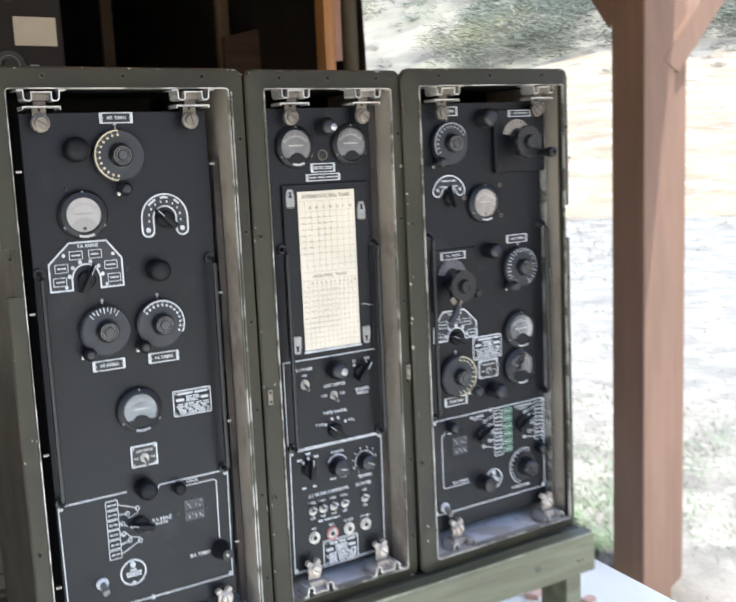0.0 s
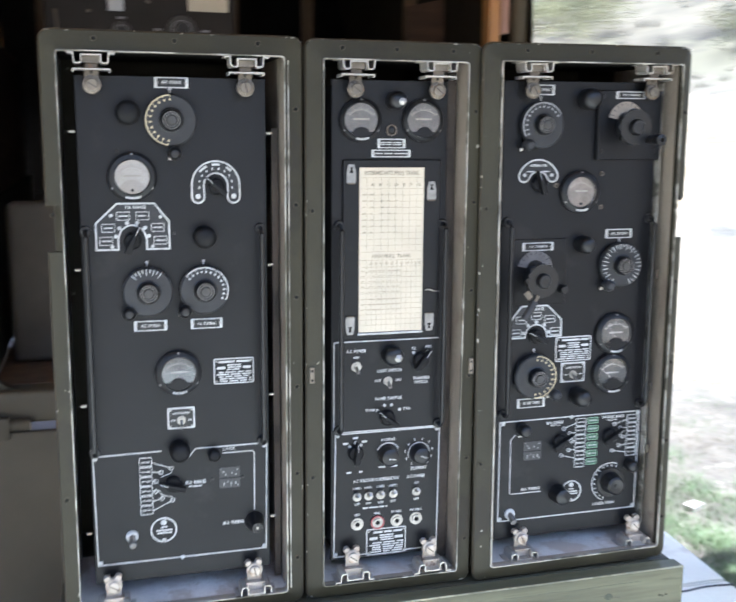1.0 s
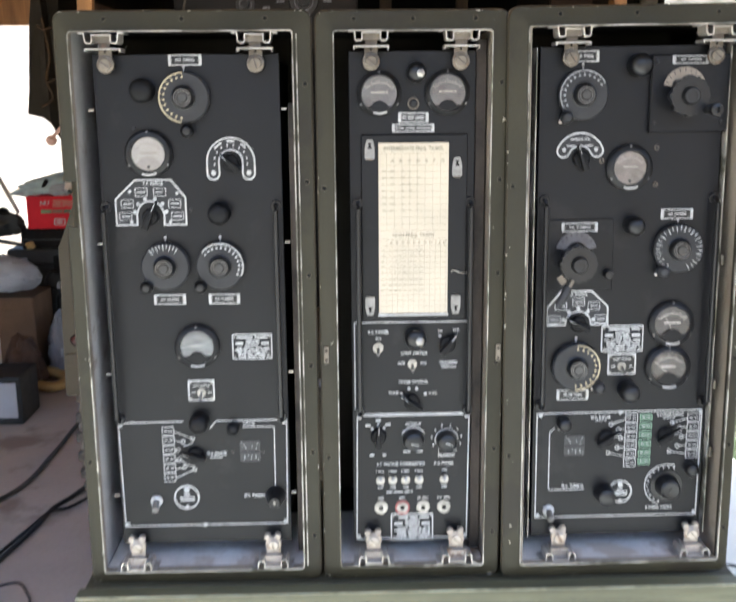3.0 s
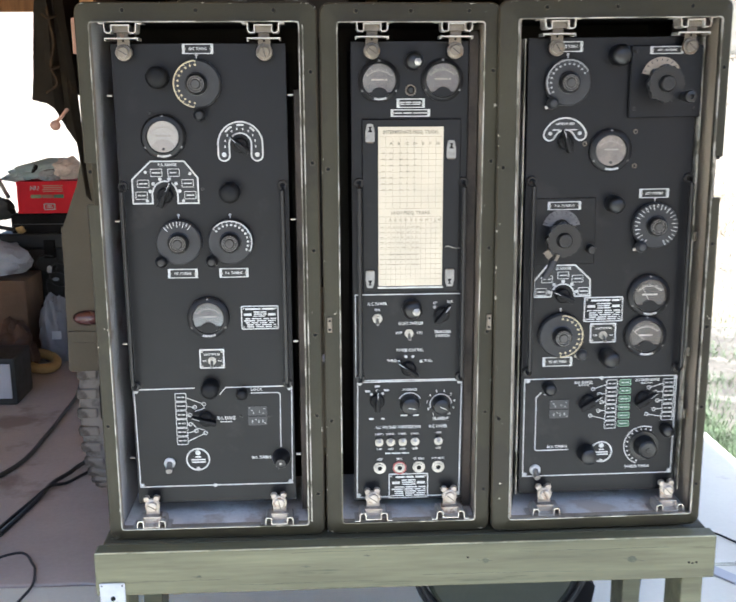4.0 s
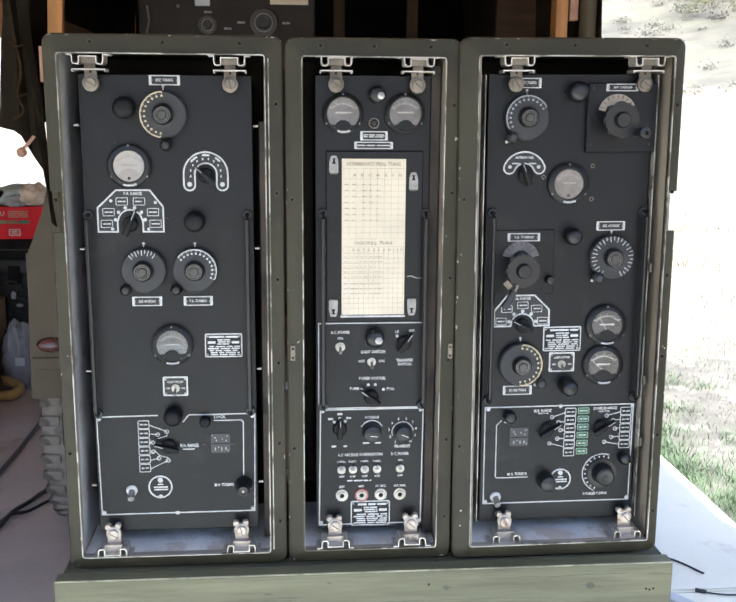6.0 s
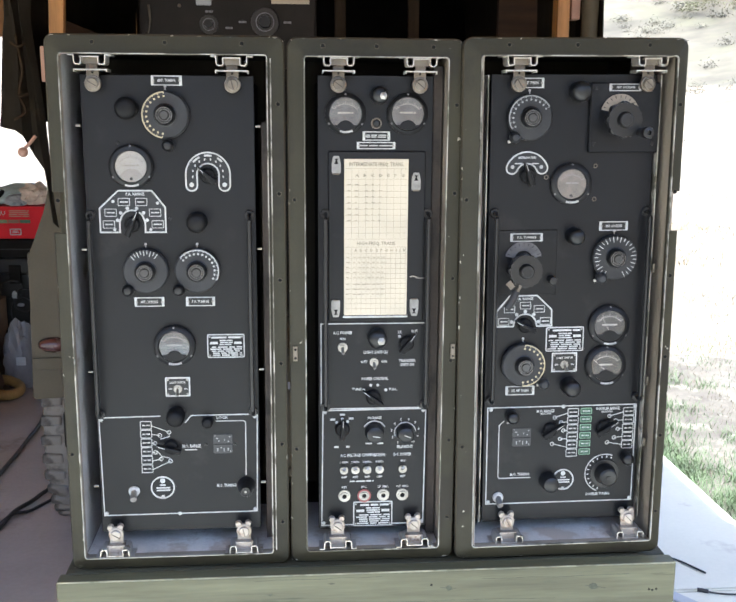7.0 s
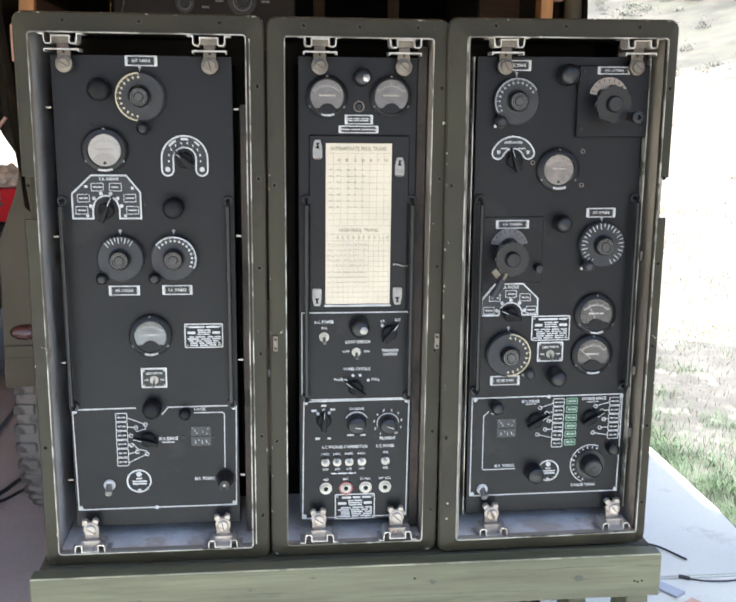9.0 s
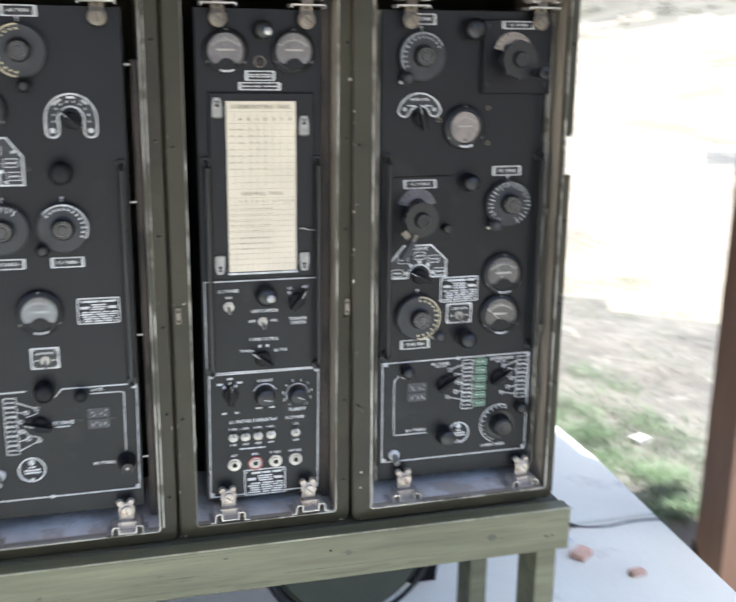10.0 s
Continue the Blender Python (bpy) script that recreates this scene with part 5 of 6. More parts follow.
dial(ta, 0.199, 1.161, 0.0425, (-25, 140, 13), WHITE, (0.164, 1.126))
nameplate(ta, 0.078, 0.134, 1.091, 1.109, "ANT. COUPLING", screws="ends")
nameplate(ta, 0.175, 0.230, 1.091, 1.109, "P.A. TUNING", screws="ends")
meter(ta, 0.151, 1.014, 0.040, 0.029, seed=12, needle=128, paper=FACEBLUE, scale_mat=DULLMARK)
data_plate(ta, 0.213, 0.285, 0.988, 1.035, 21)
switch_plate(ta, 0.130, 0.178, 0.911, 0.950)
border(ta, [(0.118, 0.8715), (0.0, 0.87), (0.002, 0.667), (0.304, 0.668), (0.307, 0.872), (0.178, 0.8715), (0.166, 0.857)], closed=False)
for x, z in ((0.004, 0.866), (0.302, 0.867), (0.006, 0.671), (0.300, 0.672), (0.150, 0.667)):
    screw(ta, x, z, 0.004, WHITE)
lamp_hood(ta, 0.149, 0.873, 0.0175, 0.034)
lamp_hood(ta, 0.210, 0.860, 0.011, 0.022)
words("LOCK", 0.238, 0.866, 0.006, ta)
part("border_line", stroke(bmesh.new(), [(0.226, 0.859), (0.280, 0.859), (0.284, 0.855), (0.283, 0.745)], 0.0018, -0.0008, 0), WHITE, ta)
N = [(0.100, 0.852, 0.134, 0.838), (0.100, 0.834, 0.116, 0.832), (0.100, 0.816, 0.106, 0.816), (0.100, 0.797, 0.106, 0.797), (0.100, 0.779, 0.117, 0.783), (0.100, 0.761, 0.135, 0.778)]
ladder(ta, 0.079, 0.100, 0.753, 0.861, 6, node=[[(a, b), (p, q)] for a, b, p, q in N])
bm = bmesh.new()
for run in ([(0.134, 0.8323), (0.134, 0.829), (0.1163, 0.8239)], [(0.108, 0.8139), (0.1246, 0.8022)], [(0.1096, 0.7998), (0.118, 0.7888), (0.1353, 0.7837)]):
    stroke(bm, run, 0.0014, -0.0007, 0)
part("leader_line", bm, WHITE, ta)
bar_knob(ta, 0.137, 0.808, -72, 0.028, 0.0065)
words("M.O. RANGE", 0.177, 0.808, 0.0072, ta, width=0.036)
part("lettering", bars(bmesh.new(), 0.164, 0.188, 0.799, 0.8025, 1, -0.0005, random.Random(8), 1), WHITE, ta)
veeder(ta, 0.220, 0.257, 0.792, 0.831)
pilot(ta, 0.062, 0.717)
round_seal(ta, 0.118, 0.723, 0.0235)
words("M.O. TUNING", 0.244, 0.724, 0.0062, ta, width=0.038)
tk = part("tuning_knob", turned(0.283, 0.723, [(0, -0.0345), (0.0068, -0.0345), (0.0078, -0.036), (0.0095, -0.036), (0.0108, -0.033), (0.0118, -0.022), (0.0158, -0.013), (0.0185, 0)], 30), BAKELITE, ta, "stepped black tuning knob", smooth=True)
part("knob_insert", turned(0.283, 0.723, [(0, -0.0362), (0.0022, -0.036), (0.0026, -0.0344)], 12), NICKEL, tk, smooth=True)
for x in (0.024, 0.273):
    latch(ta, x, 1.506)
for x in (0.027, 0.278):
    latch(ta, x, 0.636, False)
for z in (1.431, 1.201, 0.963, 0.729):
    stud(ta, -0.011, z)
    stud(ta, 0.317, z)
for x, z in ((0.258, 1.337), (0.150, 1.26), (0.06, 1.4), (0.262, 0.81), (0.206, 0.811)):
    screw(ta, x, z, 0.003, BAKELITE)

# ---- transmitter B: power and control ----
tb = root("radio_transmitter", (0.535, 0.15, 0.578), "narrow olive steel cabinet with chart holder and power switches", "radio transmitter", "transmitter cabinets")
case(tb, 0.372, 0.697, 0.5722, 1.591, 0.402, 0.668, 0.598, 1.558)
part("guide_rail", box(0.6475, 0.6660, 0.010, 0.014, 0.604, 1.545, 0.001, 1), RAILBROWN, tb, "dull brown guide rail")
panel(tb, 0.428, 0.646, 0.626, 1.526)
meter(tb, 0.480, 1.455, 0.0385, 0.030, seed=13, needle=120, paper=FACEROSE, scale_mat=FACESHADE, hump=(0.94, 0.56))
meter(tb, 0.597, 1.456, 0.0385, 0.030, label=False, seed=14, needle=125, paper=FACEROSE, scale_mat=FACESHADE, hump=(0.94, 0.56))
lamp_hood(tb, 0.543, 1.490, 0.0165, 0.034, glint=True)
part("jewel_ring", turned(0.539, 1.438, [(0.0078, 0), (0.0078, -0.0035), (0.0098, -0.0035), (0.0102, 0)], 24, caps=False), ZINC, tb, smooth=True)
part("jewel", turned(0.539, 1.438, [(0, -0.005), (0.005, -0.004), (0.0072, -0.001)], 20), BAKELITE, tb, smooth=True)
nameplate(tb, 0.513, 0.565, 1.406, 1.423, None, 2, 31, screws="ends")
nameplate(tb, 0.502, 0.575, 1.390, 1.4035, None, 1, 32, screws="ends")
# chart holder
fr = part("chart_holder", box(0.448, 0.633, -0.006, -0.0005, 1.058, 1.386, 0.0015, 1), PANEL, tb, "black chart holder frame")
ch = part("tuning_chart", box(0.478, 0.600, -0.0085, -0.0062, 1.071, 1.372, 0.0005, 1), PAPER, tb, "cream ruled frequency chart")
part("chart_ledge", box(0.476, 0.602, -0.0105, -0.0062, 1.0662, 1.0700, 0.0006, 1), WHITE, tb, "thin pale ledge under the chart")
words("INTERMEDIATE FREQ. TRANS.", 0.539, 1.362, 0.0072, ch, -0.0086, width=0.104, material=INK)
words("HIGH FREQ. TRANS.", 0.540, 1.2115, 0.0065, ch, -0.0086, width=0.075, material=INK)
words("A   B   C   D   E   F   G", 0.546, 1.341, 0.0052, ch, -0.0086, width=0.094, material=INK)
words("A  B  C  D  E  F  G  H  I  J  K", 0.547, 1.198, 0.0050, ch, -0.0086, width=0.100, material=INK)
bm = bmesh.new()
for z in [1.372 - 0.018, 1.334, 1.220, 1.2045, 1.192] + [1.334 - 0.0114 * i for i in range(1, 10)] + [1.192 - 0.0098 * i for i in range(1, 12)]:
    quadbox(bm, 0.480, 0.598, -0.0088, -0.0084, z - 0.00024, z + 0.00024)
for x in [0.492 + 0.0134 * i for i in range(8)]:
    quadbox(bm, x - 0.0002, x + 0.0002, -0.0088, -0.0084, 1.222, 1.354)
for x in [0.492 + 0.0095 * i for i in range(12)]:
    quadbox(bm, x - 0.0002, x + 0.0002, -0.0088, -0.0084, 1.073, 1.204)
tagged(part("ruling", bm, INK, ch), kind="stuff")
bm = bmesh.new()
rnd = random.Random(6)
for i in range(7):
    z = 1.324 - 0.0114 * i
    for x in (0.484, 0.498, 0.517, 0.530, 0.5435):
        quadbox(bm, x, x + rnd.uniform(0.003, 0.008), -0.0088, -0.0084, z - 0.0007, z + 0.0007)
for i in range(8):
    z = 1.185 - 0.0098 * i - (0.004 if i > 4 else 0)
    for x in (0.482, 0.496, 0.504, 0.513, 0.522, 0.532, 0.541, 0.549):
        quadbox(bm, x, x + rnd.uniform(0.003, 0.0075), -0.0088, -0.0084, z - 0.0006, z + 0.0006)
tagged(part("handwriting", bm, INK, ch), kind="stuff")
for x, z, s in ((0.463, 1.361, -1), (0.615, 1.330, -1), (0.462, 1.084, 1), (0.615, 1.085, 1)):
    plate = [(-0.0072, -0.0165), (0.0072, -0.0165), (0.0085, -0.0145), (0.0085, 0.003), (0.0066, 0.012), (0.0048, 0.0165), (-0.0048, 0.0165), (-0.0066, 0.012), (-0.0085, 0.003), (-0.0085, -0.0145)]
    cl = part("clip", poly(bmesh.new(), [(x + u, z - s * v) for u, v in plate][::-s], -0.0082, -0.006), CLIPMETAL, tb, "pale plated chart clip")
    part("clip_notch", poly(bmesh.new(), [(x + u, z - s * v) for u, v in ((-0.0042, 0.0015), (0.0042, 0.0015), (0.0012, 0.0075), (0.0035, 0.0115), (-0.0035, 0.0115), (-0.0012, 0.0075))][::-s], -0.0086, -0.0083), CHASSIS, cl)
    part("clip_roll", tube(bmesh.new(), [(x - 0.006, -0.0085, z + s * 0.0172), (x + 0.006, -0.0085, z + s * 0.0172)], 0.0014, 8), ZINC, cl, smooth=True)
for x, z in ((0.628, 1.383), (0.63, 1.262), (0.629, 1.28)):
    screw(tb, x, z, 0.003)
bm = tube(bmesh.new(), smooth_path([(0.606, -0.009, 1.146), (0.612, -0.012, 1.148), (0.622, -0.010, 1.144), (0.634, -0.006, 1.143)], 5), 0.0012, 6)
part("wire_hook", bm, NICKEL, tb)
handle(tb, 0.442, 0.885, 1.268)
handle(tb, 0.639, 0.885, 1.268)
border(tb, [(0.4335, 0.884), (0.4335, 1.0525), (0.637, 1.0525)], 0.002, closed=False)
border(tb, [(0.437, 0.876), (0.643, 0.877), (0.641, 0.633), (0.434, 0.632)], 0.0022)
bm = bmesh.new()
quadbox(bm, 0.45, 0.63, -0.0012, 0, 0.8785, 0.8805)
part("border_line", bm, WHITE, tb)
for x, z in ((0.441, 0.873), (0.638, 0.873), (0.438, 0.637), (0.637, 0.637)):
    screw(tb, x, z, 0.0038, WHITE)
words("A.C. POWER", 0.476, 1.034, 0.0062, tb, width=0.038)
words("ON", 0.476, 1.022, 0.005, tb)
toggle(tb, 0.476, 1.005, False, 0.010)
lamp_hood(tb, 0.543, 1.025, 0.0185, 0.030, glint=True)
words("LIGHT SWITCH", 0.541, 0.994, 0.0062, tb, width=0.047)
words("OFF", 0.518, 0.975, 0.0055, tb)
words("ON", 0.558, 0.975, 0.0055, tb)
toggle(tb, 0.538, 0.974, False, 0.009)
words("I.F.", 0.589, 1.034, 0.0055, tb)
words("H.F.", 0.618, 1.036, 0.0055, tb)
for x, z in ((0.588, 1.026), (0.6175, 1.028)):
    part("stop_dot", turned(x, z, [(0, -0.001), (0.003, -0.0009), (0.003, 0)], 10), WHITE, tb)
bar_knob(tb, 0.602, 1.012, 35, 0.026, 0.0075)
words("TRANSFER\nSWITCH", 0.604, 0.972, 0.0058, tb, width=0.034)
words("POWER CONTROL", 0.540, 0.940, 0.0062, tb, width=0.053)
words("TUNE", 0.504, 0.919, 0.0052, tb)
words("FULL", 0.576, 0.918, 0.0052, tb)
for x, z in ((0.518, 0.9175), (0.532, 0.927), (0.546, 0.927), (0.562, 0.917)):
    part("stop_dot", turned(x, z, [(0, -0.001), (0.003, -0.0009), (0.003, 0)], 10), WHITE, tb)
bar_knob(tb, 0.537, 0.903, -52, 0.028, 0.006)
for a in (-55, 0, 50):
    x, z = 0.4755 + 0.023 * math.sin(radians(a)), 0.841 + 0.023 * math.cos(radians(a))
    bm = bmesh.new()
    quadbox(bm, x - 0.005, x + 0.005, -0.0006, 0, z + 0.001, z + 0.005)
    lathe(bm, x * 0.6 + 0.4755 * 0.4, z - 0.006 + 0.001 * abs(a) / 20, [(0, -0.001), (0.003, -0.0009), (0.003, 0)], 10)
    part("lettering", bm, WHITE, tb)
bar_knob(tb, 0.4755, 0.838, 2, 0.024, 0.0075)
part("lettering", bars(bmesh.new(), 0.459, 0.468, 0.7965, 0.8025, 1, -0.0005, random.Random(1), 1), WHITE, tb)
part("lettering", bars(bmesh.new(), 0.483, 0.490, 0.7965, 0.8025, 1, -0.0005, random.Random(1), 1), WHITE, tb)
kb = part("rheostat_knob", turned(0.540, 0.829, [(0, -0.024), (0.011, -0.024), (0.0165, -0.021), (0.0175, -0.012), (0.0195, -0.003), (0.0195, 0)], 32), BAKELITE, tb, "round black rheostat knob", smooth=True)
part("pointer_line", stroke(bmesh.new(), [(0.535, 0.828), (0.549, 0.826)], 0.0012, -0.0247, -0.0238), WHITE, kb)
words("INCREASE", 0.540, 0.859, 0.0052, tb, width=0.028)
part("arc_mark", stroke(bmesh.new(), arc(0.540, 0.829, 0.0235, 28, 152, 16), 0.0022, -0.0008, 0), WHITE, tb)
bm = bmesh.new()
quadbox(bm, 0.522, 0.535, -0.0008, 0, 0.804, 0.807)
quadbox(bm, 0.546, 0.558, -0.0008, 0, 0.804, 0.807)
part("arc_mark", bm, WHITE, tb)
kb = part("rheostat_knob", turned(0.602, 0.827, [(0, -0.024), (0.011, -0.024), (0.0155, -0.021), (0.0165, -0.012), (0.0185, -0.003), (0.0185, 0)], 32), BAKELITE, tb, "round black rheostat knob", smooth=True)
part("pointer_line", stroke(bmesh.new(), [(0.598, 0.829), (0.611, 0.824)], 0.0012, -0.0247, -0.0238), WHITE, kb)
part("arc_mark", stroke(bmesh.new(), arc(0.602, 0.827, 0.0215, 5, 200, 20), 0.0016, -0.0008, 0), WHITE, tb)
for k in range(10):
    a = radians(238 - 32.5 * k)
    words(str(k + 1), 0.602 + 0.0275 * math.cos(a), 0.829 + 0.0265 * math.sin(a), 0.0052, tb)
words("FILAMENT", 0.602, 0.797, 0.0064, tb, width=0.032)
words("A.C. VOLTAGE COMPENSATION", 0.517, 0.781, 0.0064, tb, width=0.090)
words("D.C. POWER", 0.597, 0.781, 0.0064, tb, width=0.036)
for i, x in enumerate((0.479, 0.502, 0.526, 0.551)):
    words("%d MFD." % (i + 1), x, 0.7665, 0.0043, tb, width=0.017)
    words("OFF", x, 0.7345, 0.0046, tb)
    toggle(tb, x, 0.750, True, 0.0088)
words("ON", 0.598, 0.7675, 0.0046, tb)
words("OFF", 0.598, 0.7345, 0.0046, tb)
toggle(tb, 0.598, 0.750, True, 0.0088)
part("lettering", bars(bmesh.new(), 0.489, 0.539, 0.7235, 0.728, 1, -0.0005, random.Random(7), 3), WHITE, tb)
for x, t_ in ((0.480, "KEY"), (0.520, "MIC."), (0.559, "I.F. REC."), (0.598, "H.F. REC.")):
    words(t_, x, 0.713, 0.0046, tb)
    jack(tb, x, 0.695, RED if t_ == "MIC." else None)
data_plate(tb, 0.498, 0.578, 0.629, 0.682, 22)
for x in (0.466, 0.617):
    latch(tb, x, 1.508)
for x in (0.465, 0.619):
    latch(tb, x, 0.640, False)

# ---- transmitter C: high frequency ----
tc_ = root("radio_transmitter", (0.915, 0.15, 0.578), "olive steel transmitter cabinet with crank tuning wheels", "radio transmitter", "transmitter cabinets")
case(tc_, 0.700, 1.124, 0.5745, 1.596, 0.733, 1.103, 0.602, 1.564, "right", -0.055)
panel(tc_, 0.764, 1.085, 0.632, 1.532)
rail = bmesh.new()
quadbox(rail, 0.7555, 0.7573, -0.012, 0.02, 0.636, 1.53)
quadbox(rail, 1.0887, 1.0905, -0.012, 0.02, 0.636, 1.53)
part("panel_flange", rail, LIP, tc_, "pale worn panel flange")
nameplate(tc_, 0.808, 0.857, 1.506, 1.525, "ANT. TUNING", screws="ends")
dial(tc_, 0.830, 1.451, 0.043, (30, 210, 13), DULLMARK, (0.800, 1.414))
lamp_hood(tc_, 0.925, 1.499, 0.0195, 0.034)
part("sub_panel", box(0.946, 1.082, -0.012, -0.0004, 1.385, 1.516, 0.002, 1), PANEL, tc_, "raised black sub panel")
np_ = nameplate(tc_, 0.980, 1.042, 1.500, 1.514, "ANT. COUPLING", screws="ends")
for o in (np_, *np_.children):
    o.location.y -= 0.0125 if o is np_ else 0
window_scale(tc_, 1.003, 1.458, 0.037, 12, 168, 0.5, -0.0145, SCALEPAPER)
crank_wheel(tc_, 0.998, 1.447, 0.0345, (1.030, 1.424), base=-0.040)
for x, z in ((0.955, 1.402), (1.07, 1.402), (0.955, 1.505)):
    part("screw", turned(x, z, [(0, -0.002), (0.003, -0.0018), (0.0035, 0)], 12, base=-0.012), BAKELITE, tc_)
lp = legend_plate(tc_, arc(0.830, 1.344, 0.0425, 22, 158, 18) + arc(0.8008, 1.3558, 0.0110, 165, 330, 8) + arc(0.830, 1.344, 0.0205, 150, 30, 12) + arc(0.8592, 1.3558, 0.0110, 210, 375, 8))
words("ANTENNA FEED", 0.830, 1.3755, 0.0045, lp, -0.0017, width=0.036)
bm = bmesh.new()
bars(bm, 0.805, 0.822, 1.3625, 1.3665, 1, -0.0024, random.Random(9), 1)
bars(bm, 0.838, 0.855, 1.3625, 1.3665, 1, -0.0024, random.Random(9), 1)
for x in (0.802, 0.858):
    lathe(bm, x, 1.358, [(0, -0.003), (0.0034, -0.0025), (0.0038, -0.0016)], 10)
part("lettering", bm, WHITE, lp)
bar_knob(tc_, 0.832, 1.342, -20, 0.026, 0.0075)
meter(tc_, 0.917, 1.325, 0.0405, 0.0285, crescent=False, seed=15, paper=FACEPINK, bezel=DULLDIAL)
for x, z in ((0.965, 1.359), (0.869, 1.338), (0.966, 1.295)):
    part("screw_eye", turned(x, z, [(0.0028, 0.0), (0.0028, -0.002), (0.0042, -0.002), (0.0046, 0)], 14, caps=False), ZINC, tc_)
handle(tc_, 0.776, 0.893, 1.270)
handle(tc_, 1.0775, 0.893, 1.270)
part("sub_panel", box(0.779, 0.896, -0.003, -0.0004, 1.108, 1.236, 0.001, 1), PANEL, tc_, "black sub panel")
np_ = nameplate(tc_, 0.802, 0.866, 1.214, 1.230, "P.A. TUNING", screws="ends")
np_.location.y -= 0.0032
window_scale(tc_, 0.829, 1.178, 0.0365, 12, 168, 0.5, -0.006, FACEROSE)
crank_wheel(tc_, 0.824, 1.163, 0.0335, None, base=-0.033)
part("crank_knob", turned(0.887, 1.138, [(0, -0.022), (0.007, -0.021), (0.0085, -0.016), (0.0085, -0.003)], 18), BAKELITE, tc_, smooth=True)
bm = bmesh.new()
poly(bm, [(0.784, 1.140), (0.793, 1.147), (0.802, 1.135), (0.794, 1.128)], -0.057, -0.055)
poly(bm, [(0.802, 1.118), (0.807, 1.119), (0.815, 1.136), (0.810, 1.138)], -0.059, -0.056)
kt = part("key_tag", bm, ZINC, tc_, "brass key tag hung on the wheel")
bm = tube(bmesh.new(), [(0.806, -0.053, 1.125), (0.798, -0.055, 1.108), (0.788, -0.053, 1.092)], 0.0075, 12)
part("tag_handle", bm, DIAL, kt, smooth=True)
lamp_hood(tc_, 0.928, 1.224, 0.0165, 0.036)
nameplate(tc_, 0.979, 1.036, 1.233, 1.251, "ANT. COUPLING", screws="ends")
dial(tc_, 1.010, 1.181, 0.044, (-62, 236, 27), WHITE, (0.982, 1.142), ticks=True)
pts = [(0.7805, 1.044), (0.7805, 1.075), (0.806, 1.106), (0.861, 1.106), (0.891, 1.077), (0.892, 1.044), (0.862, 1.044)] + arc(0.838, 1.046, 0.023, 0, 180, 12) + [(0.814, 1.044)]
lp = legend_plate(tc_, pts)
bm = bmesh.new()
words("P.A. RANGE", 0.836, 1.0995, 0.0056, lp, -0.0016, width=0.034)
for x, z in ((0.795, 1.054), (0.806, 1.079), (0.838, 1.086), (0.866, 1.079), (0.879, 1.054)):
    stroke(bm, rrect(x - 0.0105, x + 0.0105, z - 0.0068, z + 0.0068, 0.001, 2), 0.0011, -0.0023, -0.0016, closed=True)
    bars(bm, x - 0.0075, x + 0.0075, z - 0.002, z + 0.002, 1, -0.0023, random.Random(int(x * 1000)), 1.5)
for a in (165, 128, 90, 52, 15):
    lathe(bm, 0.838 + 0.028 * math.cos(radians(a)), 1.046 + 0.028 * math.sin(radians(a)), [(0.0016, -0.0023), (0.0036, -0.0023), (0.0036, -0.0016)], 10)
part("lettering", bm, WHITE, lp)
bar_knob(tc_, 0.838, 1.046, -62, 0.026, 0.0065)
data_plate(tc_, 0.882, 0.959, 0.991, 1.041, 23)
switch_plate(tc_, 0.896, 0.948, 0.948, 0.988)
dial(tc_, 0.836, 0.967, 0.044, (-92, 88, 12), CREAM_MARK, (0.876, 0.930))
nameplate(tc_, 0.804, 0.863, 0.902, 0.921, "INT. AMP. TUNING", screws="ends")
lamp_hood(tc_, 0.933, 0.920, 0.0175, 0.040)
meter(tc_, 1.008, 1.043, 0.0415, 0.031, seed=16, needle=118, bezel=DULLDIAL, scale_mat=WHITE)
meter(tc_, 1.006, 0.961, 0.0415, 0.031, seed=17, needle=138, bezel=DULLDIAL, scale_mat=WHITE)
border(tc_, [(0.772, 0.876), (1.079, 0.876), (1.078, 0.669), (0.772, 0.670)])
for x, z in ((0.776, 0.872), (1.075, 0.872), (0.776, 0.674), (1.074, 0.673), (0.925, 0.875)):
    screw(tc_, x, z, 0.004, WHITE)
lamp_hood(tc_, 0.818, 0.858, 0.0125, 0.024)
part("lettering", bars(bmesh.new(), 0.809, 0.824, 0.8415, 0.8455, 1, -0.0005, random.Random(1), 1), WHITE, tc_)
part("border_line", stroke(bmesh.new(), [(0.806, 0.848), (0.796, 0.838), (0.796, 0.728), (0.799, 0.725), (0.864, 0.725)], 0.0018, -0.0008, 0), WHITE, tc_)
veeder(tc_, 0.822, 0.860, 0.793, 0.831)
words("M.O. RANGE", 0.888, 0.866, 0.0062, tc_, width=0.036)
words("SELECTOR", 0.889, 0.8605, 0.0032, tc_, width=0.022)
words("DOUBLER RANGE", 1.018, 0.868, 0.0062, tc_, width=0.049)
words("SELECTOR", 1.016, 0.8615, 0.0032, tc_, width=0.024)
N = [(0.935, 0.861, 0.908, 0.852), (0.935, 0.842, 0.922, 0.841), (0.935, 0.824, 0.927, 0.824), (0.935, 0.806, 0.921, 0.806), (0.935, 0.788, 0.905, 0.796)]
ladder(tc_, 0.935, 0.957, 0.766, 0.870, 6, node=[[(a, b), (p, q)] for a, b, p, q in N])
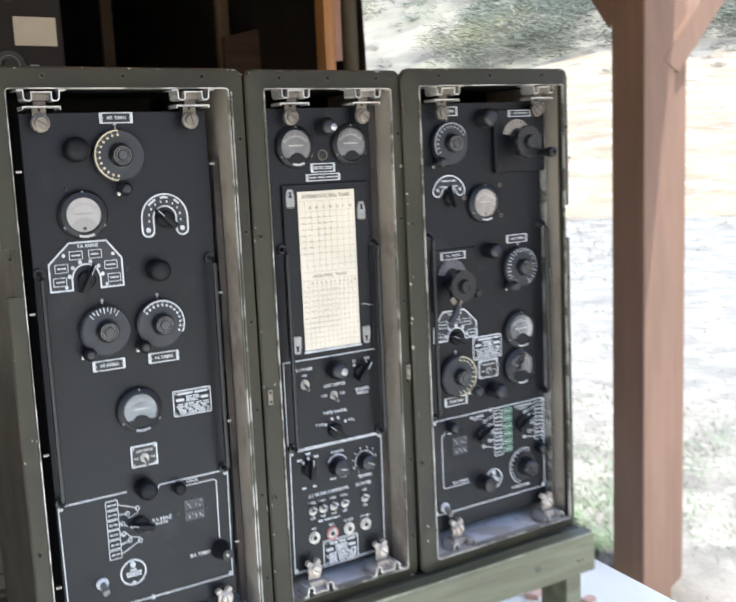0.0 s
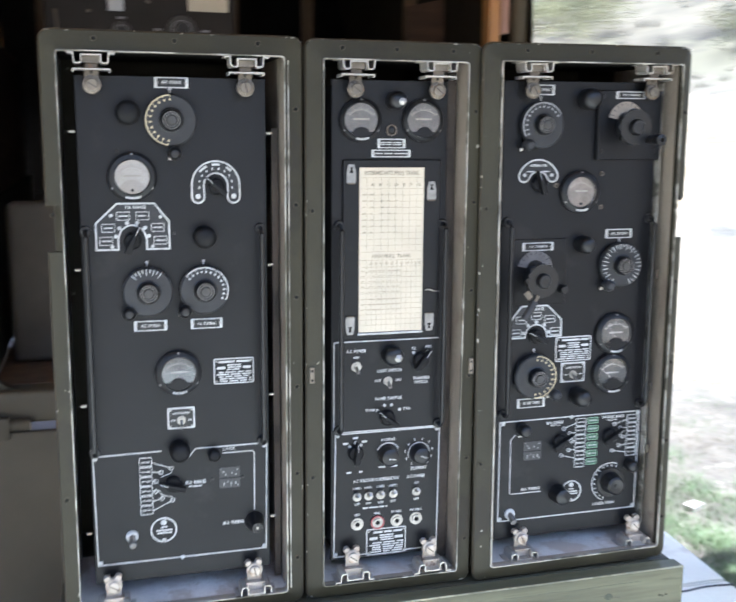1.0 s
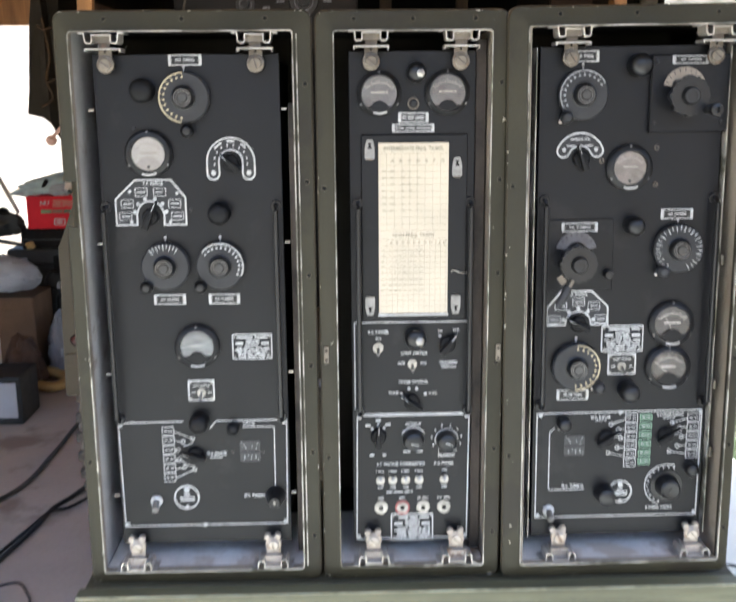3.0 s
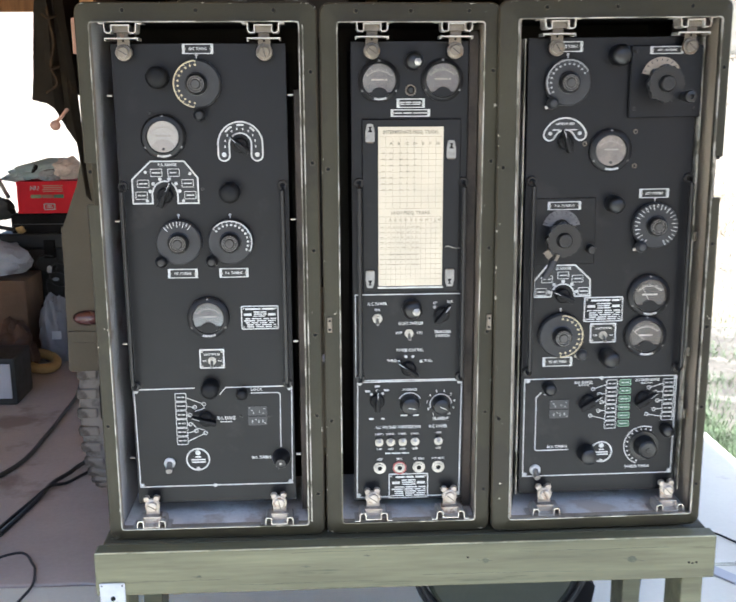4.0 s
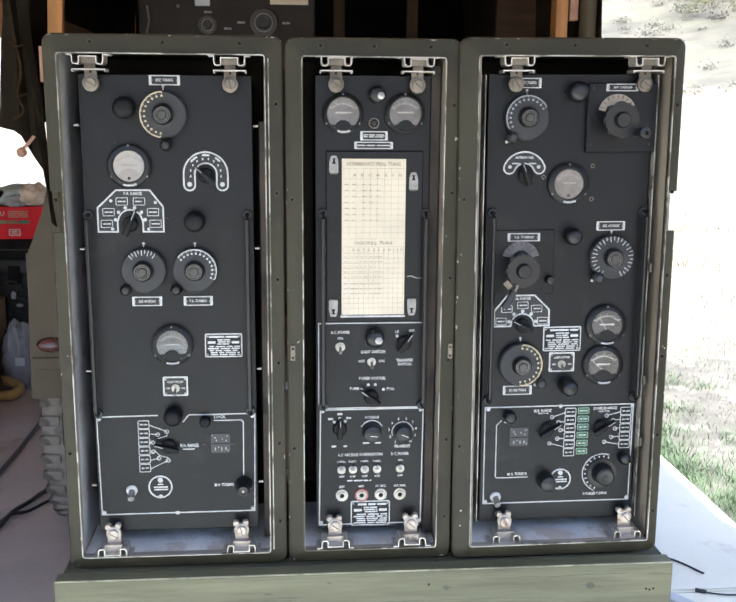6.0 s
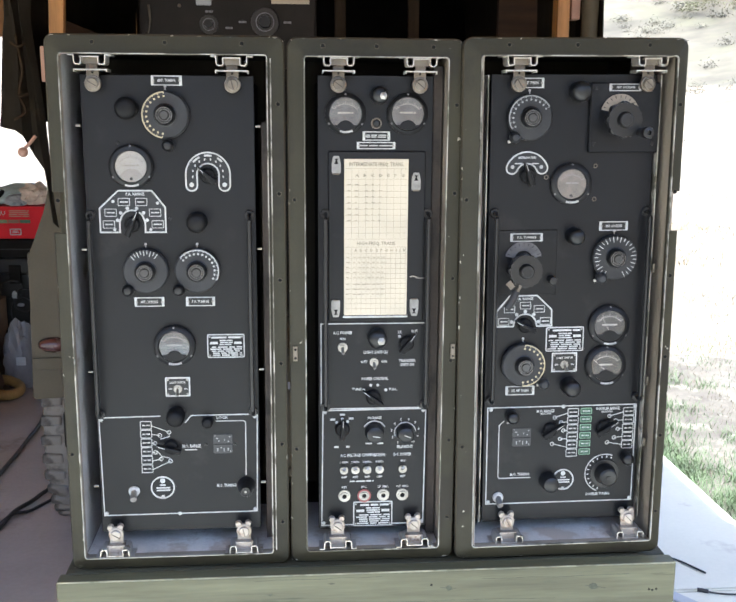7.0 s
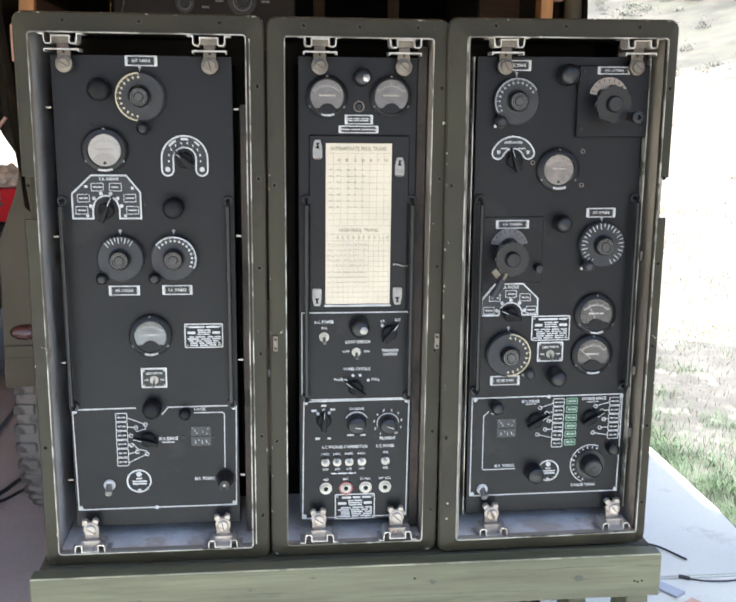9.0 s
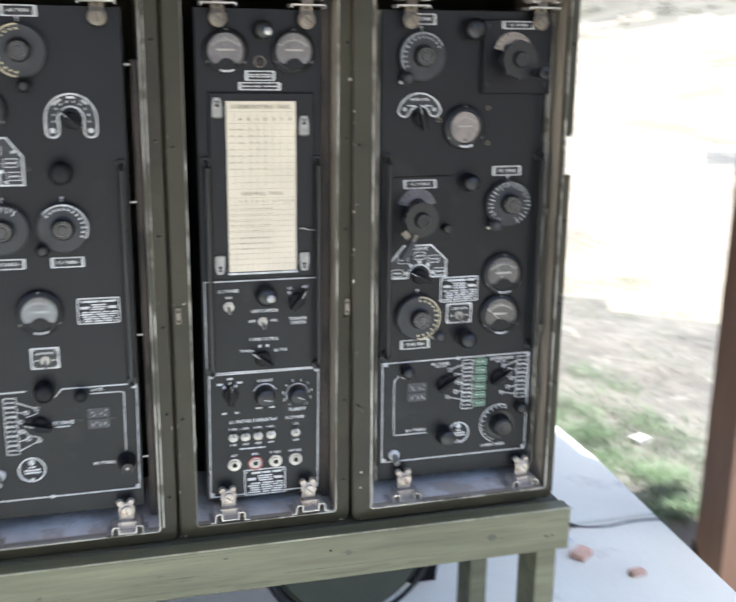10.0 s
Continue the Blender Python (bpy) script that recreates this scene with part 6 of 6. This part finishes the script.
ladder(tc_, 0.962, 0.984, 0.766, 0.870, 6, fill=GREENFILL, edge=GREENEDGE, share=0.68)
N = [(1.051, 0.860, 1.022, 0.852), (1.051, 0.843, 1.036, 0.842), (1.051, 0.825, 1.041, 0.824), (1.051, 0.807, 1.034, 0.806), (1.051, 0.790, 1.020, 0.796)]
ladder(tc_, 1.051, 1.073, 0.780, 0.869, 5, node=[[(a, b), (p, q)] for a, b, p, q in N])
bar_knob(tc_, 0.900, 0.827, 55, 0.028, 0.0075)
bar_knob(tc_, 1.012, 0.830, 55, 0.028, 0.0075)
words("M.O. TUNING", 0.840, 0.732, 0.0062, tc_, width=0.040)
part("tuning_knob", turned(0.899, 0.718, [(0, -0.034), (0.010, -0.034), (0.0155, -0.031), (0.017, -0.022), (0.017, -0.004), (0.019, 0)], 30), BAKELITE, tc_, "round black tuning knob", smooth=True)
round_seal(tc_, 0.931, 0.718, 0.0225)
dk = part("doubler_dial", turned(1.018, 0.729, [(0.030, -0.003), (0.031, -0.002), (0.031, -0.001)], 40), BAKELITE, tc_, "black doubler tuning dial", smooth=True)
bm = bmesh.new()
stroke(bm, arc(1.018, 0.729, 0.0408, 68, 248, 28), 0.0018, -0.0008, 0.0)
for k in range(12):
    a = radians(68 + 16.3 * k)
    stroke(bm, [(1.018 + q * math.cos(a), 0.729 + q * math.sin(a)) for q in (0.0335, 0.0375)], 0.0022, -0.0008, 0.0)
part("scale", bm, WHITE, dk)
part("knob", turned(1.018, 0.729, [(0, -0.030), (0.004, -0.030), (0.0045, -0.0288), (0.015, -0.030), (0.0185, -0.027), (0.0195, -0.018), (0.0225, -0.003)], 32), BAKELITE, dk, smooth=True)
words("DOUBLER TUNING", 1.006, 0.684, 0.0058, tc_, width=0.050)
lamp_hood(tc_, 1.061, 0.763, 0.0125, 0.024)
pilot(tc_, 0.796, 0.684)
for x in (0.803, 1.050):
    latch(tc_, x, 1.513)
for x in (0.812, 1.064):
    latch(tc_, x, 0.640, False)
for z in (1.16, 0.93, 0.80):
    part("rail_lug", box(1.0895, 1.0945, -0.02, -0.012, z - 0.009, z + 0.009, 0.001, 1), ZINC, tc_)
# the cabinet leans a touch to one side; its controls sit square to the worn panel
for o in tc_.children:
    if o.name.split(".")[0] not in ("rim", "case_wall", "lining", "lip", "panel", "chassis", "border_line", "panel_flange", "screw_hole", "rail_lug", "handle"):
        zs = [v.co.z for v in o.data.vertices]
        o.location.x += 0.0087 * ((min(zs) + max(zs)) / 2 - 0.578)
tc_.rotation_euler = (0, radians(-0.5), 0)

# small plated hasps on the rims between the cabinets
for x in (0.383, 0.687):
    h = part("hasp", box(x - 0.0045, x + 0.0045, RIM - 0.0005, RIM + 0.0035, 0.99, 1.02, 0.001, 1), ZINC, tb, "small plated hasp plate")
    for z in (0.996, 1.013):
        part("hasp_screw", turned(x, z, [(0, -0.001), (0.002, -0.0008), (0.0024, 0)], 8, base=RIM - 0.0005), CHASSIS, h)


# ---- clutter on the workshop floor ----
def cable(name, pts, r, label):
    ob = part(name, tube(bmesh.new(), smooth_path(pts, 10), r, 8), CABLE, smooth=True)
    return tagged(ob, label, "cable")


cable("cable", [(-0.86, 3.0, 0.010), (-0.80, 2.62, 0.010), (-0.795, 2.351, 0.010), (-0.797, 2.08, 0.010), (-0.825, 1.73, 0.010), (-1.0, 1.4, 0.010)], 0.009, "thick black cable lying on the concrete")
cable("cable", [(-0.40, 1.98, 0.01), (-0.554, 1.781, 0.01), (-0.60, 1.66, 0.009), (-0.64, 1.56, 0.009), (-0.655, 1.41, 0.009), (-0.70, 1.15, 0.009)], 0.008, "black cable run along the concrete")
cable("cable", [(-0.38, 1.86, 0.009), (-0.523, 1.674, 0.009), (-0.585, 1.57, 0.008), (-0.635, 1.52, 0.016), (-0.675, 1.40, 0.008), (-0.74, 1.1, 0.008)], 0.006, "black cable run along the concrete")
cable("cable", [(-0.72, 0.95, 0.005), (-0.60, 1.03, 0.005), (-0.535, 0.95, 0.005), (-0.515, 0.898, 0.005), (-0.501, 0.814, 0.005), (-0.52, 0.7, 0.005)], 0.004, "thin looped black cord on the floor")
cable("cable", [(1.25, 0.62, 0.005), (1.47, 1.10, 0.005), (1.60, 1.055, 0.005), (1.652, 1.02, 0.005), (1.705, 0.93, 0.005)], 0.0034, "black cord end on the apron")
cable("cable", [(1.655, 0.811, 0.005), (1.70, 0.795, 0.004), (1.771, 0.787, 0.004), (1.86, 0.797, 0.004), (1.96, 0.789, 0.004)], 0.0028, "dark cord across the apron")
cable("plug_end", [(1.630, 0.822, 0.007), (1.645, 0.815, 0.007), (1.660, 0.809, 0.006)], 0.0065, "black cord connector on the apron")


def lump(name, at, size, material, label, category, seed, rough=0.4, lean=0.0):
    """A crumpled heap: an uneven blob flattened where it rests."""
    bm = bmesh.new()
    bmesh.ops.create_icosphere(bm, subdivisions=4, radius=1)
    for v in bm.verts:
        q = v.co.copy()
        v.co *= 1 + rough * noise.noise(q * 1.9 + Vector((seed, 0, 0))) + 0.2 * abs(noise.noise(q * 5 + Vector((0, seed, 0)))) + 0.08 * abs(noise.noise(q * 11 + Vector((0, 0, seed))))
        v.co = Vector((at[0] + v.co.x * size[0], at[1] + v.co.y * size[1], at[2] + max(v.co.z, -0.8) * size[2] + lean * v.co.x * size[0]))
    return tagged(part(name, bm, material, smooth=True), label, category)


def crate_stack():
    t = root("crate", (-1.1, 3.6, 0.0), "dark green equipment crate under a red box", "crate")
    part("body", box(-1.36, -0.84, 3.44, 3.9, 0.0, 0.58, 0.01), DARKBOX, t)
    part("lid", box(-1.38, -0.82, 3.42, 3.92, 0.58, 0.664, 0.012), DARKBOX, t)
    for x in (-1.30, -1.02, -0.90):
        part("batten", box(x, x + 0.045, 3.425, 3.44, 0.03, 0.57, 0.004), DARKBOX, t)
    part("latch", box(-1.13, -1.07, 3.405, 3.42, 0.53, 0.63, 0.003), CHASSIS, t)
    c = root("equipment_case", (-1.1, 3.58, 0.664), "low black case on the crate", "case")
    part("shell", box(-1.30, -0.90, 3.43, 3.74, 0.665, 0.768, 0.008), CHASSIS, c)
    part("seam", box(-1.298, -0.902, 3.427, 3.43, 0.712, 0.718), DARKBOX, c)
    b = root("red_box", (-1.1, 3.58, 0.77), "red printed cardboard tool box with coloured stripe", "box")
    part("carton", box(-1.262, -0.932, 3.45, 3.72, 0.770, 0.944, 0.003), REDBOX, b)
    part("lid_edge", box(-1.262, -0.932, 3.446, 3.45, 0.928, 0.944), REDBOX, b)
    words("NU", -1.165, 0.907, 0.024, b, 3.449)
    bm = bmesh.new()
    bars(bm, -1.125, -1.015, 0.886, 0.926, 4, 3.4485, random.Random(3), 1.2)
    part("lettering", bm, PINKWOOD, b)
    for x, m in ((-1.188, GRASS), (-1.128, POST), (-1.068, GREENFILL)):
        part("stripe", box(x, x + 0.056, 3.448, 3.45, 0.854, 0.873), m, b)
    lg = part("logo", stroke(bmesh.new(), rrect(-1.12, -1.065, 0.792, 0.822, 0.004, 3), 0.006, 3.448, 3.45, closed=True), WHITE, b)
    part("mark", bars(bmesh.new(), -1.11, -1.075, 0.799, 0.816, 2, 3.4485, random.Random(8), 1.5), WHITE, lg)
    lump("tarp", (-1.17, 3.56, 0.992), (0.19, 0.10, 0.048), MINT, "crumpled pale green tarp on the red box", "tarp", 3, lean=0.16)
    lump("plastic_bag", (-0.985, 3.50, 1.002), (0.075, 0.07, 0.062), CLEARBAG, "crumpled tan plastic bag on the red box", "bag", 8)
    lump("plastic_bag", (-1.09, 3.49, 0.975), (0.055, 0.05, 0.036), WHITEPLASTIC, "small white plastic bag on the red box", "bag", 12)
    f = root("hose_clamp", (-1.15, 3.46, 0.945), "small black and white clamp on the red box", "clamp")
    part("jaw", tube(bmesh.new(), [(-1.185, 3.465, 0.955), (-1.165, 3.465, 1.0), (-1.15, 3.465, 1.03)], 0.011, 10), CHASSIS, f, smooth=True)
    part("grip", tube(bmesh.new(), [(-1.14, 3.462, 0.958), (-1.155, 3.462, 0.992)], 0.009, 10), WHITEPLASTIC, f, smooth=True)
    st = root("tool_case", (-1.05, 3.35, 0), "black tool case standing before the crate", "tool case")
    part("shell", box(-1.14, -0.97, 3.31, 3.40, 0.0, 0.30, 0.012), CHASSIS, st)
    part("clasp", box(-1.09, -1.07, 3.303, 3.31, 0.22, 0.26, 0.002), NICKEL, st)
    g = lump("tool_bag", (-1.045, 3.20, 0.165), (0.078, 0.075, 0.19), GREYPLASTIC, "crumpled grey bag among the clutter", "bag", 21, rough=0.25)
    part("paper_tag", box(-1.035, -0.985, 3.095, 3.099, 0.155, 0.20, 0.002), WHITEPLASTIC, g, "white paper tag")
    lump("rag", (-1.20, 3.02, 0.12), (0.085, 0.08, 0.145), UMBER, "heap of brown rags beside a carton", "rag", 5)
    for i_, (x, z) in enumerate(((-1.12, 0.50), (-1.05, 0.44), (-1.07, 0.38))):
        lp_ = part("cable_loop", tube(bmesh.new(), [(x + 0.06 * math.cos(a), 3.405 + 0.012 * math.sin(3 * a), z + 0.05 * math.sin(a) * (1 + 0.3 * i_)) for a in (2 * math.pi * q / 30 for q in range(30))], 0.005, 6), CABLE, smooth=True)
        tagged(lp_, "tangled black cable hung on the dark crate", "cable")
    for at, size in (((-1.105, 3.395, 0.47), (0.012, 0.006, 0.022)), ((-1.075, 3.395, 0.415), (0.016, 0.006, 0.010)), ((-1.085, 3.30, 0.315), (0.010, 0.006, 0.018))):
        lump("plastic_scrap", at, size, WHITEPLASTIC, "scrap of white plastic among black cables", "scrap", at[2] * 40)
    lump("yellow_scrap", (-1.235, 3.38, 0.69), (0.022, 0.012, 0.02), YELLOW, "scrap of yellow cloth beside the black case", "scrap", 31)


crate_stack()


def floor_things():
    bm = tube(bmesh.new(), [(0.082 * math.cos(a), 0.082 * math.sin(a), 0) for a in (2 * math.pi * i / 40 for i in range(41))], 0.026, 14)
    bmesh.ops.transform(bm, matrix=pose(-1.095, 3.06, 0.05, 10, 14, 0), verts=bm.verts[:])
    tagged(part("foam_ring", bm, YELLOW, smooth=True), "dusty yellow ring lying on the concrete", "ring")
    b = root("carton", (-1.35, 3.1, 0), "brown cardboard carton on the floor", "carton")
    part("body", box(-1.55, -1.145, 3.08, 3.38, 0.0, 0.47, 0.004), CARD, b)
    part("flap", box(-1.55, -1.15, 3.070, 3.078, 0.41, 0.475, 0.002), CARD, b)
    part("tape", box(-1.36, -1.33, 3.074, 3.08, 0.0, 0.40), CLEARBAG, b)
    g = root("plastic_tub", (-0.63, 3.25, 0), "grey plastic tub beside the crate", "tub")
    part("tub", box(-0.70, -0.56, 3.0, 3.3, 0.0, 0.30, 0.02, 3), GREYPLASTIC, g, smooth=True)
    part("tub_lid", box(-0.71, -0.55, 2.99, 3.31, 0.30, 0.33, 0.008), GREYPLASTIC, g)
    lump("white_sack", (-1.31, 3.20, 0.565), (0.155, 0.11, 0.092), WHITEPLASTIC, "full white plastic sack on the carton", "sack", 44, rough=0.16)
    d = root("folding_frame", (-1.45, 3.5, 0), "black folding metal frame leaning by the red box", "frame")
    for k, (p, q) in enumerate((((-1.30, 3.43, 0.86), (-1.44, 3.50, 1.10)), ((-1.46, 3.46, 0.70), (-1.43, 3.50, 1.12)), ((-1.47, 3.44, 0.72), (-1.28, 3.41, 0.69)))):
        part("bar", tube(bmesh.new(), [p, q], 0.011, 8), CABLE if k else PALEZINC, d, smooth=True)
    part("foot", tube(bmesh.new(), [(-1.46, 3.46, 0.70), (-1.47, 3.46, 0.35), (-1.60, 3.46, 0.0)], 0.011, 8), CABLE, d, smooth=True)
    lump("jacket", (-1.42, 3.50, 0.79), (0.11, 0.06, 0.075), DARKBOX, "dark green jacket bundled on the crate's end", "jacket", 15)
    w = root("storage_bin", (-1.25, 2.6, 0), "dark storage bin with a pale label", "bin")
    part("bin", box(-1.5, -1.045, 2.50, 2.75, 0.0, 0.225, 0.01), DARKBOX, w)
    part("label_card", box(-1.155, -1.065, 2.493, 2.50, 0.035, 0.20, 0.002), WHITEPLASTIC, w)
    part("hand_hold", box(-1.4, -1.25, 2.494, 2.50, 0.13, 0.17, 0.002), CHASSIS, w)


floor_things()

# under the stand: a green wheel drum ringed with cable, standing on the slab
dr = part("drum", turned(0.83, 0.242, [(0.0, -0.006), (0.05, -0.006), (0.055, -0.014), (0.18, -0.010), (0.195, -0.016), (0.205, -0.010), (0.21, 0.0), (0.212, 0.09), (0.0, 0.095)], 56, base=0.47), DRUMGREEN, smooth=True)
tagged(dr, "dark green round drum standing under the stand", "drum")
for k in range(3):
    r_ = 0.222 + 0.014 * (k % 2)
    bm = tube(bmesh.new(), [(0.83 + r_ * math.cos(a), 0.455 + 0.02 * k, 0.242 + r_ * math.sin(a)) for a in (2 * math.pi * i / 56 for i in range(57))], 0.0062, 8)
    tagged(part("cable_coil", bm, CABLE, smooth=True), "turn of black cable round the green drum", "cable coil")
cable("cable", [(0.42, 0.24, 0.007), (0.50, 0.16, 0.007), (0.60, 0.12, 0.007), (0.70, 0.16, 0.007), (0.78, 0.26, 0.007)], 0.006, "black cord lying under the stand")
bm = poly(bmesh.new(), [(1.04, 0.0), (1.12, 0.0), (1.13, 0.06), (1.10, 0.085), (1.05, 0.07)], 0.62, 0.70)
tagged(part("wood_block", bm, CHASSIS), "small dark wood block on the slab", "block")


def chip(name, at, size, material, label, category, turn):
    bm = box(-size[0] / 2, size[0] / 2, -size[1] / 2, size[1] / 2, 0, size[2], min(size) * 0.12, 2)
    rnd = random.Random(name + str(at))
    for v in bm.verts:
        v.co += Vector((rnd.uniform(-1, 1), rnd.uniform(-1, 1), rnd.uniform(-0.4, 0.4))) * min(size) * 0.12
    bmesh.ops.transform(bm, matrix=pose(*at, 0, 0, turn), verts=bm.verts[:])
    return tagged(part(name, bm, material), label, category)


chip("brick_piece", (1.592, 0.640, 0.0), (0.06, 0.045, 0.02), BRICK, "broken pinkish brick on the apron", "brick", 35)
chip("brick_piece", (1.700, 0.505, 0.0), (0.045, 0.026, 0.016), BRICK, "tan brick chip on the apron", "brick", 10)
chip("stone", (2.37, 1.60, -0.1), (0.085, 0.05, 0.022), PLANKGREY, "pale flat stone in the weeds", "stone", 20)
chip("board_scrap", (1.560, 0.765, 0.0), (0.115, 0.045, 0.008), WHITEPLASTIC, "pale flat board scrap on the apron", "board", -55)


# ---- weeds and brush ----
def tufts(name, material, spots, label, blade, height):
    rnd = random.Random(name)
    vs, fs = [], []
    for x, y, n, spread in spots:
        for _ in range(n):
            px, py = x + rnd.gauss(0, spread), y + rnd.gauss(0, spread)
            if px < 1.99:
                px = 1.985 + abs(rnd.gauss(0, 0.05))
            z = terrain_height(px, py)
            a, h = rnd.uniform(0, 6.28), height * rnd.uniform(0.35, 1.0)
            lx, ly = math.cos(a) * h * rnd.uniform(0.3, 1.3), math.sin(a) * h * rnd.uniform(0.3, 1.3)
            wx, wy = -math.sin(a) * blade, math.cos(a) * blade
            i = len(vs)
            vs += [(px - wx, py - wy, z), (px + wx, py + wy, z), (px + lx * 0.5 + wx * 0.7, py + ly * 0.5 + wy * 0.7, z + h * 0.65),
                   (px + lx * 0.5 - wx * 0.7, py + ly * 0.5 - wy * 0.7, z + h * 0.65), (px + lx, py + ly, z + h)]
            fs += [(i, i + 1, i + 2, i + 3), (i + 3, i + 2, i + 4)]
    me = bpy.data.meshes.new(name)
    me.from_pydata(vs, [], fs)
    me.materials.append(material)
    tagged(new(name, me), label, "weeds", kind="stuff")


rnd = random.Random(12)
spots = [(2.02 + abs(rnd.gauss(0, 0.13)), 0.95 + i * 0.045 + rnd.gauss(0, 0.08), rnd.choice((30, 120, 240)), 0.06) for i in range(76)]
tufts("green_weeds", GRASS, spots, "green weeds along the apron's edge", 0.0017, 0.05)
spots = [(2.05 + rnd.uniform(0, 2.4), 0.7 + rnd.uniform(0, 5.5), 70, 0.13) for i in range(170)]
tufts("dry_grass", STRAW, spots, "dry straw coloured grass on the dirt", 0.0013, 0.025)
spots = [(2.2 + rnd.uniform(0, 1.7), 1.1 + rnd.uniform(0, 3.4), 45, 0.09) for i in range(70)]
tufts("green_weeds", GRASS, spots, "thin green weeds in the dirt", 0.0014, 0.05)
spots = [(6.5 + rnd.uniform(-4, 7), 11 + rnd.uniform(-4, 4), 110, 0.5) for i in range(60)]
tufts("dry_grass", STRAW, spots, "dry grass on the bank", 0.0035, 0.09)
spots = [(4.2 + rnd.uniform(0, 13), 1.2 + rnd.uniform(0, 11), 60, 0.35) for i in range(170)]
tufts("dry_grass", STRAW, spots, "low dry grass over the trodden earth", 0.0025, 0.05)
spots = [(2.02 + 0.75 * rnd.random() ** 1.6, 1.7 + rnd.uniform(0, 2.3), rnd.choice((30, 110, 180)), 0.06) for i in range(52)]
tufts("green_weeds", GRASS, spots, "thick green weeds beside the apron", 0.0018, 0.045)
spots = [(2.35 + abs(rnd.gauss(0, 0.9)), -0.3 + rnd.uniform(0, 2.1), rnd.choice((40, 80, 130)), 0.12) for i in range(80)]
tufts("green_weeds", GRASS, spots, "grey green weeds by the porch post", 0.0018, 0.04)


def leaf_cloud(name, centres, scales, count, spread, leaf, material, label, category, seed):
    """Many small crossed leaves round the given centres, as one mesh."""
    g = np.random.default_rng(seed)
    c, sc = np.repeat(np.array(centres), count, axis=0), np.repeat(np.array(scales), count)[:, None]
    u = g.normal(0, 1, c.shape) * np.array(spread)
    u[:, 2] = np.abs(u[:, 2])
    c = c + u * sc
    q, r = (g.normal(0, 1, c.shape) for _ in range(2))
    q, r = (v / np.linalg.norm(v, axis=1)[:, None] * sc * leaf * g.uniform(0.5, 1.3, (len(c), 1)) for v in (q, r))
    vs = np.stack([c + q, c + r, c - q, c - r], 1).reshape(-1, 3)
    me = bpy.data.meshes.new(name)
    me.from_pydata(vs.tolist(), [], np.arange(len(vs)).reshape(-1, 4).tolist())
    me.materials.append(material)
    tagged(new(name, me), label, category, kind="stuff")


def brush():
    rnd = random.Random(33)
    centres, scales = [], []
    for _ in range(1500):
        d, a = rnd.uniform(46, 190), rnd.uniform(radians(10), radians(96))
        x, y = 0.4 + d * math.cos(a), -1.6 + d * math.sin(a)
        centres.append((x, y, terrain_height(x, y)))
        scales.append(rnd.uniform(0.4, 1.2) * (0.65 if d < 60 else 1.1))
    leaf_cloud("sage_brush", centres, scales, 200, (0.36, 0.36, 0.30), 0.055, SAGE, "grey green sage brush scattered over the hillside", "brush", 33)


brush()


def bush_line():
    """Tall loose bushes along the foot of the steep slope."""
    rnd = random.Random(51)
    centres, scales, pale, pale_scales = [], [], [], []
    for _ in range(460):
        d, a = rnd.uniform(62, 92), radians(rnd.uniform(38, 69))
        x, y = 0.4 + d * math.cos(a), -1.6 + d * math.sin(a)
        z = terrain_height(x, y)
        if (z - 1.4) / d < 0.088 or noise.noise((x * 0.11, y * 0.11, 5)) < -0.12:
            continue
        s = rnd.uniform(1.3, 2.6)
        yellow = noise.noise((x * 0.05, y * 0.05, 11)) + (0.25 if a > radians(56) else 0) > 0.12
        for _ in range(6):
            (pale if yellow else centres).append((x + rnd.gauss(0, 0.4) * s, y + rnd.gauss(0, 0.4) * s, z + rnd.uniform(0.1, 1.0) * s))
            (pale_scales if yellow else scales).append(s)
    dark, dark_scales = [], []
    for _ in range(330):
        d, a = rnd.uniform(57, 88), radians(rnd.uniform(30, 54))
        x, y = 0.4 + d * math.cos(a), -1.6 + d * math.sin(a)
        if noise.noise((x * 0.09, y * 0.09, 15)) < -0.15:
            continue
        s = rnd.uniform(0.9, 2.2)
        for _ in range(5):
            dark.append((x + rnd.gauss(0, 0.4) * s, y + rnd.gauss(0, 0.4) * s, terrain_height(x, y) + rnd.uniform(0.1, 0.9) * s))
            dark_scales.append(s)
    leaf_cloud("bushes", dark, dark_scales, 120, (0.24, 0.24, 0.22), 0.03, SHRUB, "grey green scrub along the steep slope", "bushes", 9)
    leaf_cloud("bushes", centres, scales, 120, (0.24, 0.24, 0.22), 0.028, BUSH, "loose grey green bushes along the hillside", "bushes", 5)
    leaf_cloud("bushes", pale, pale_scales, 120, (0.24, 0.24, 0.22), 0.028, BUSHPALE, "yellowing green bushes along the hillside", "bushes", 6)


bush_line()
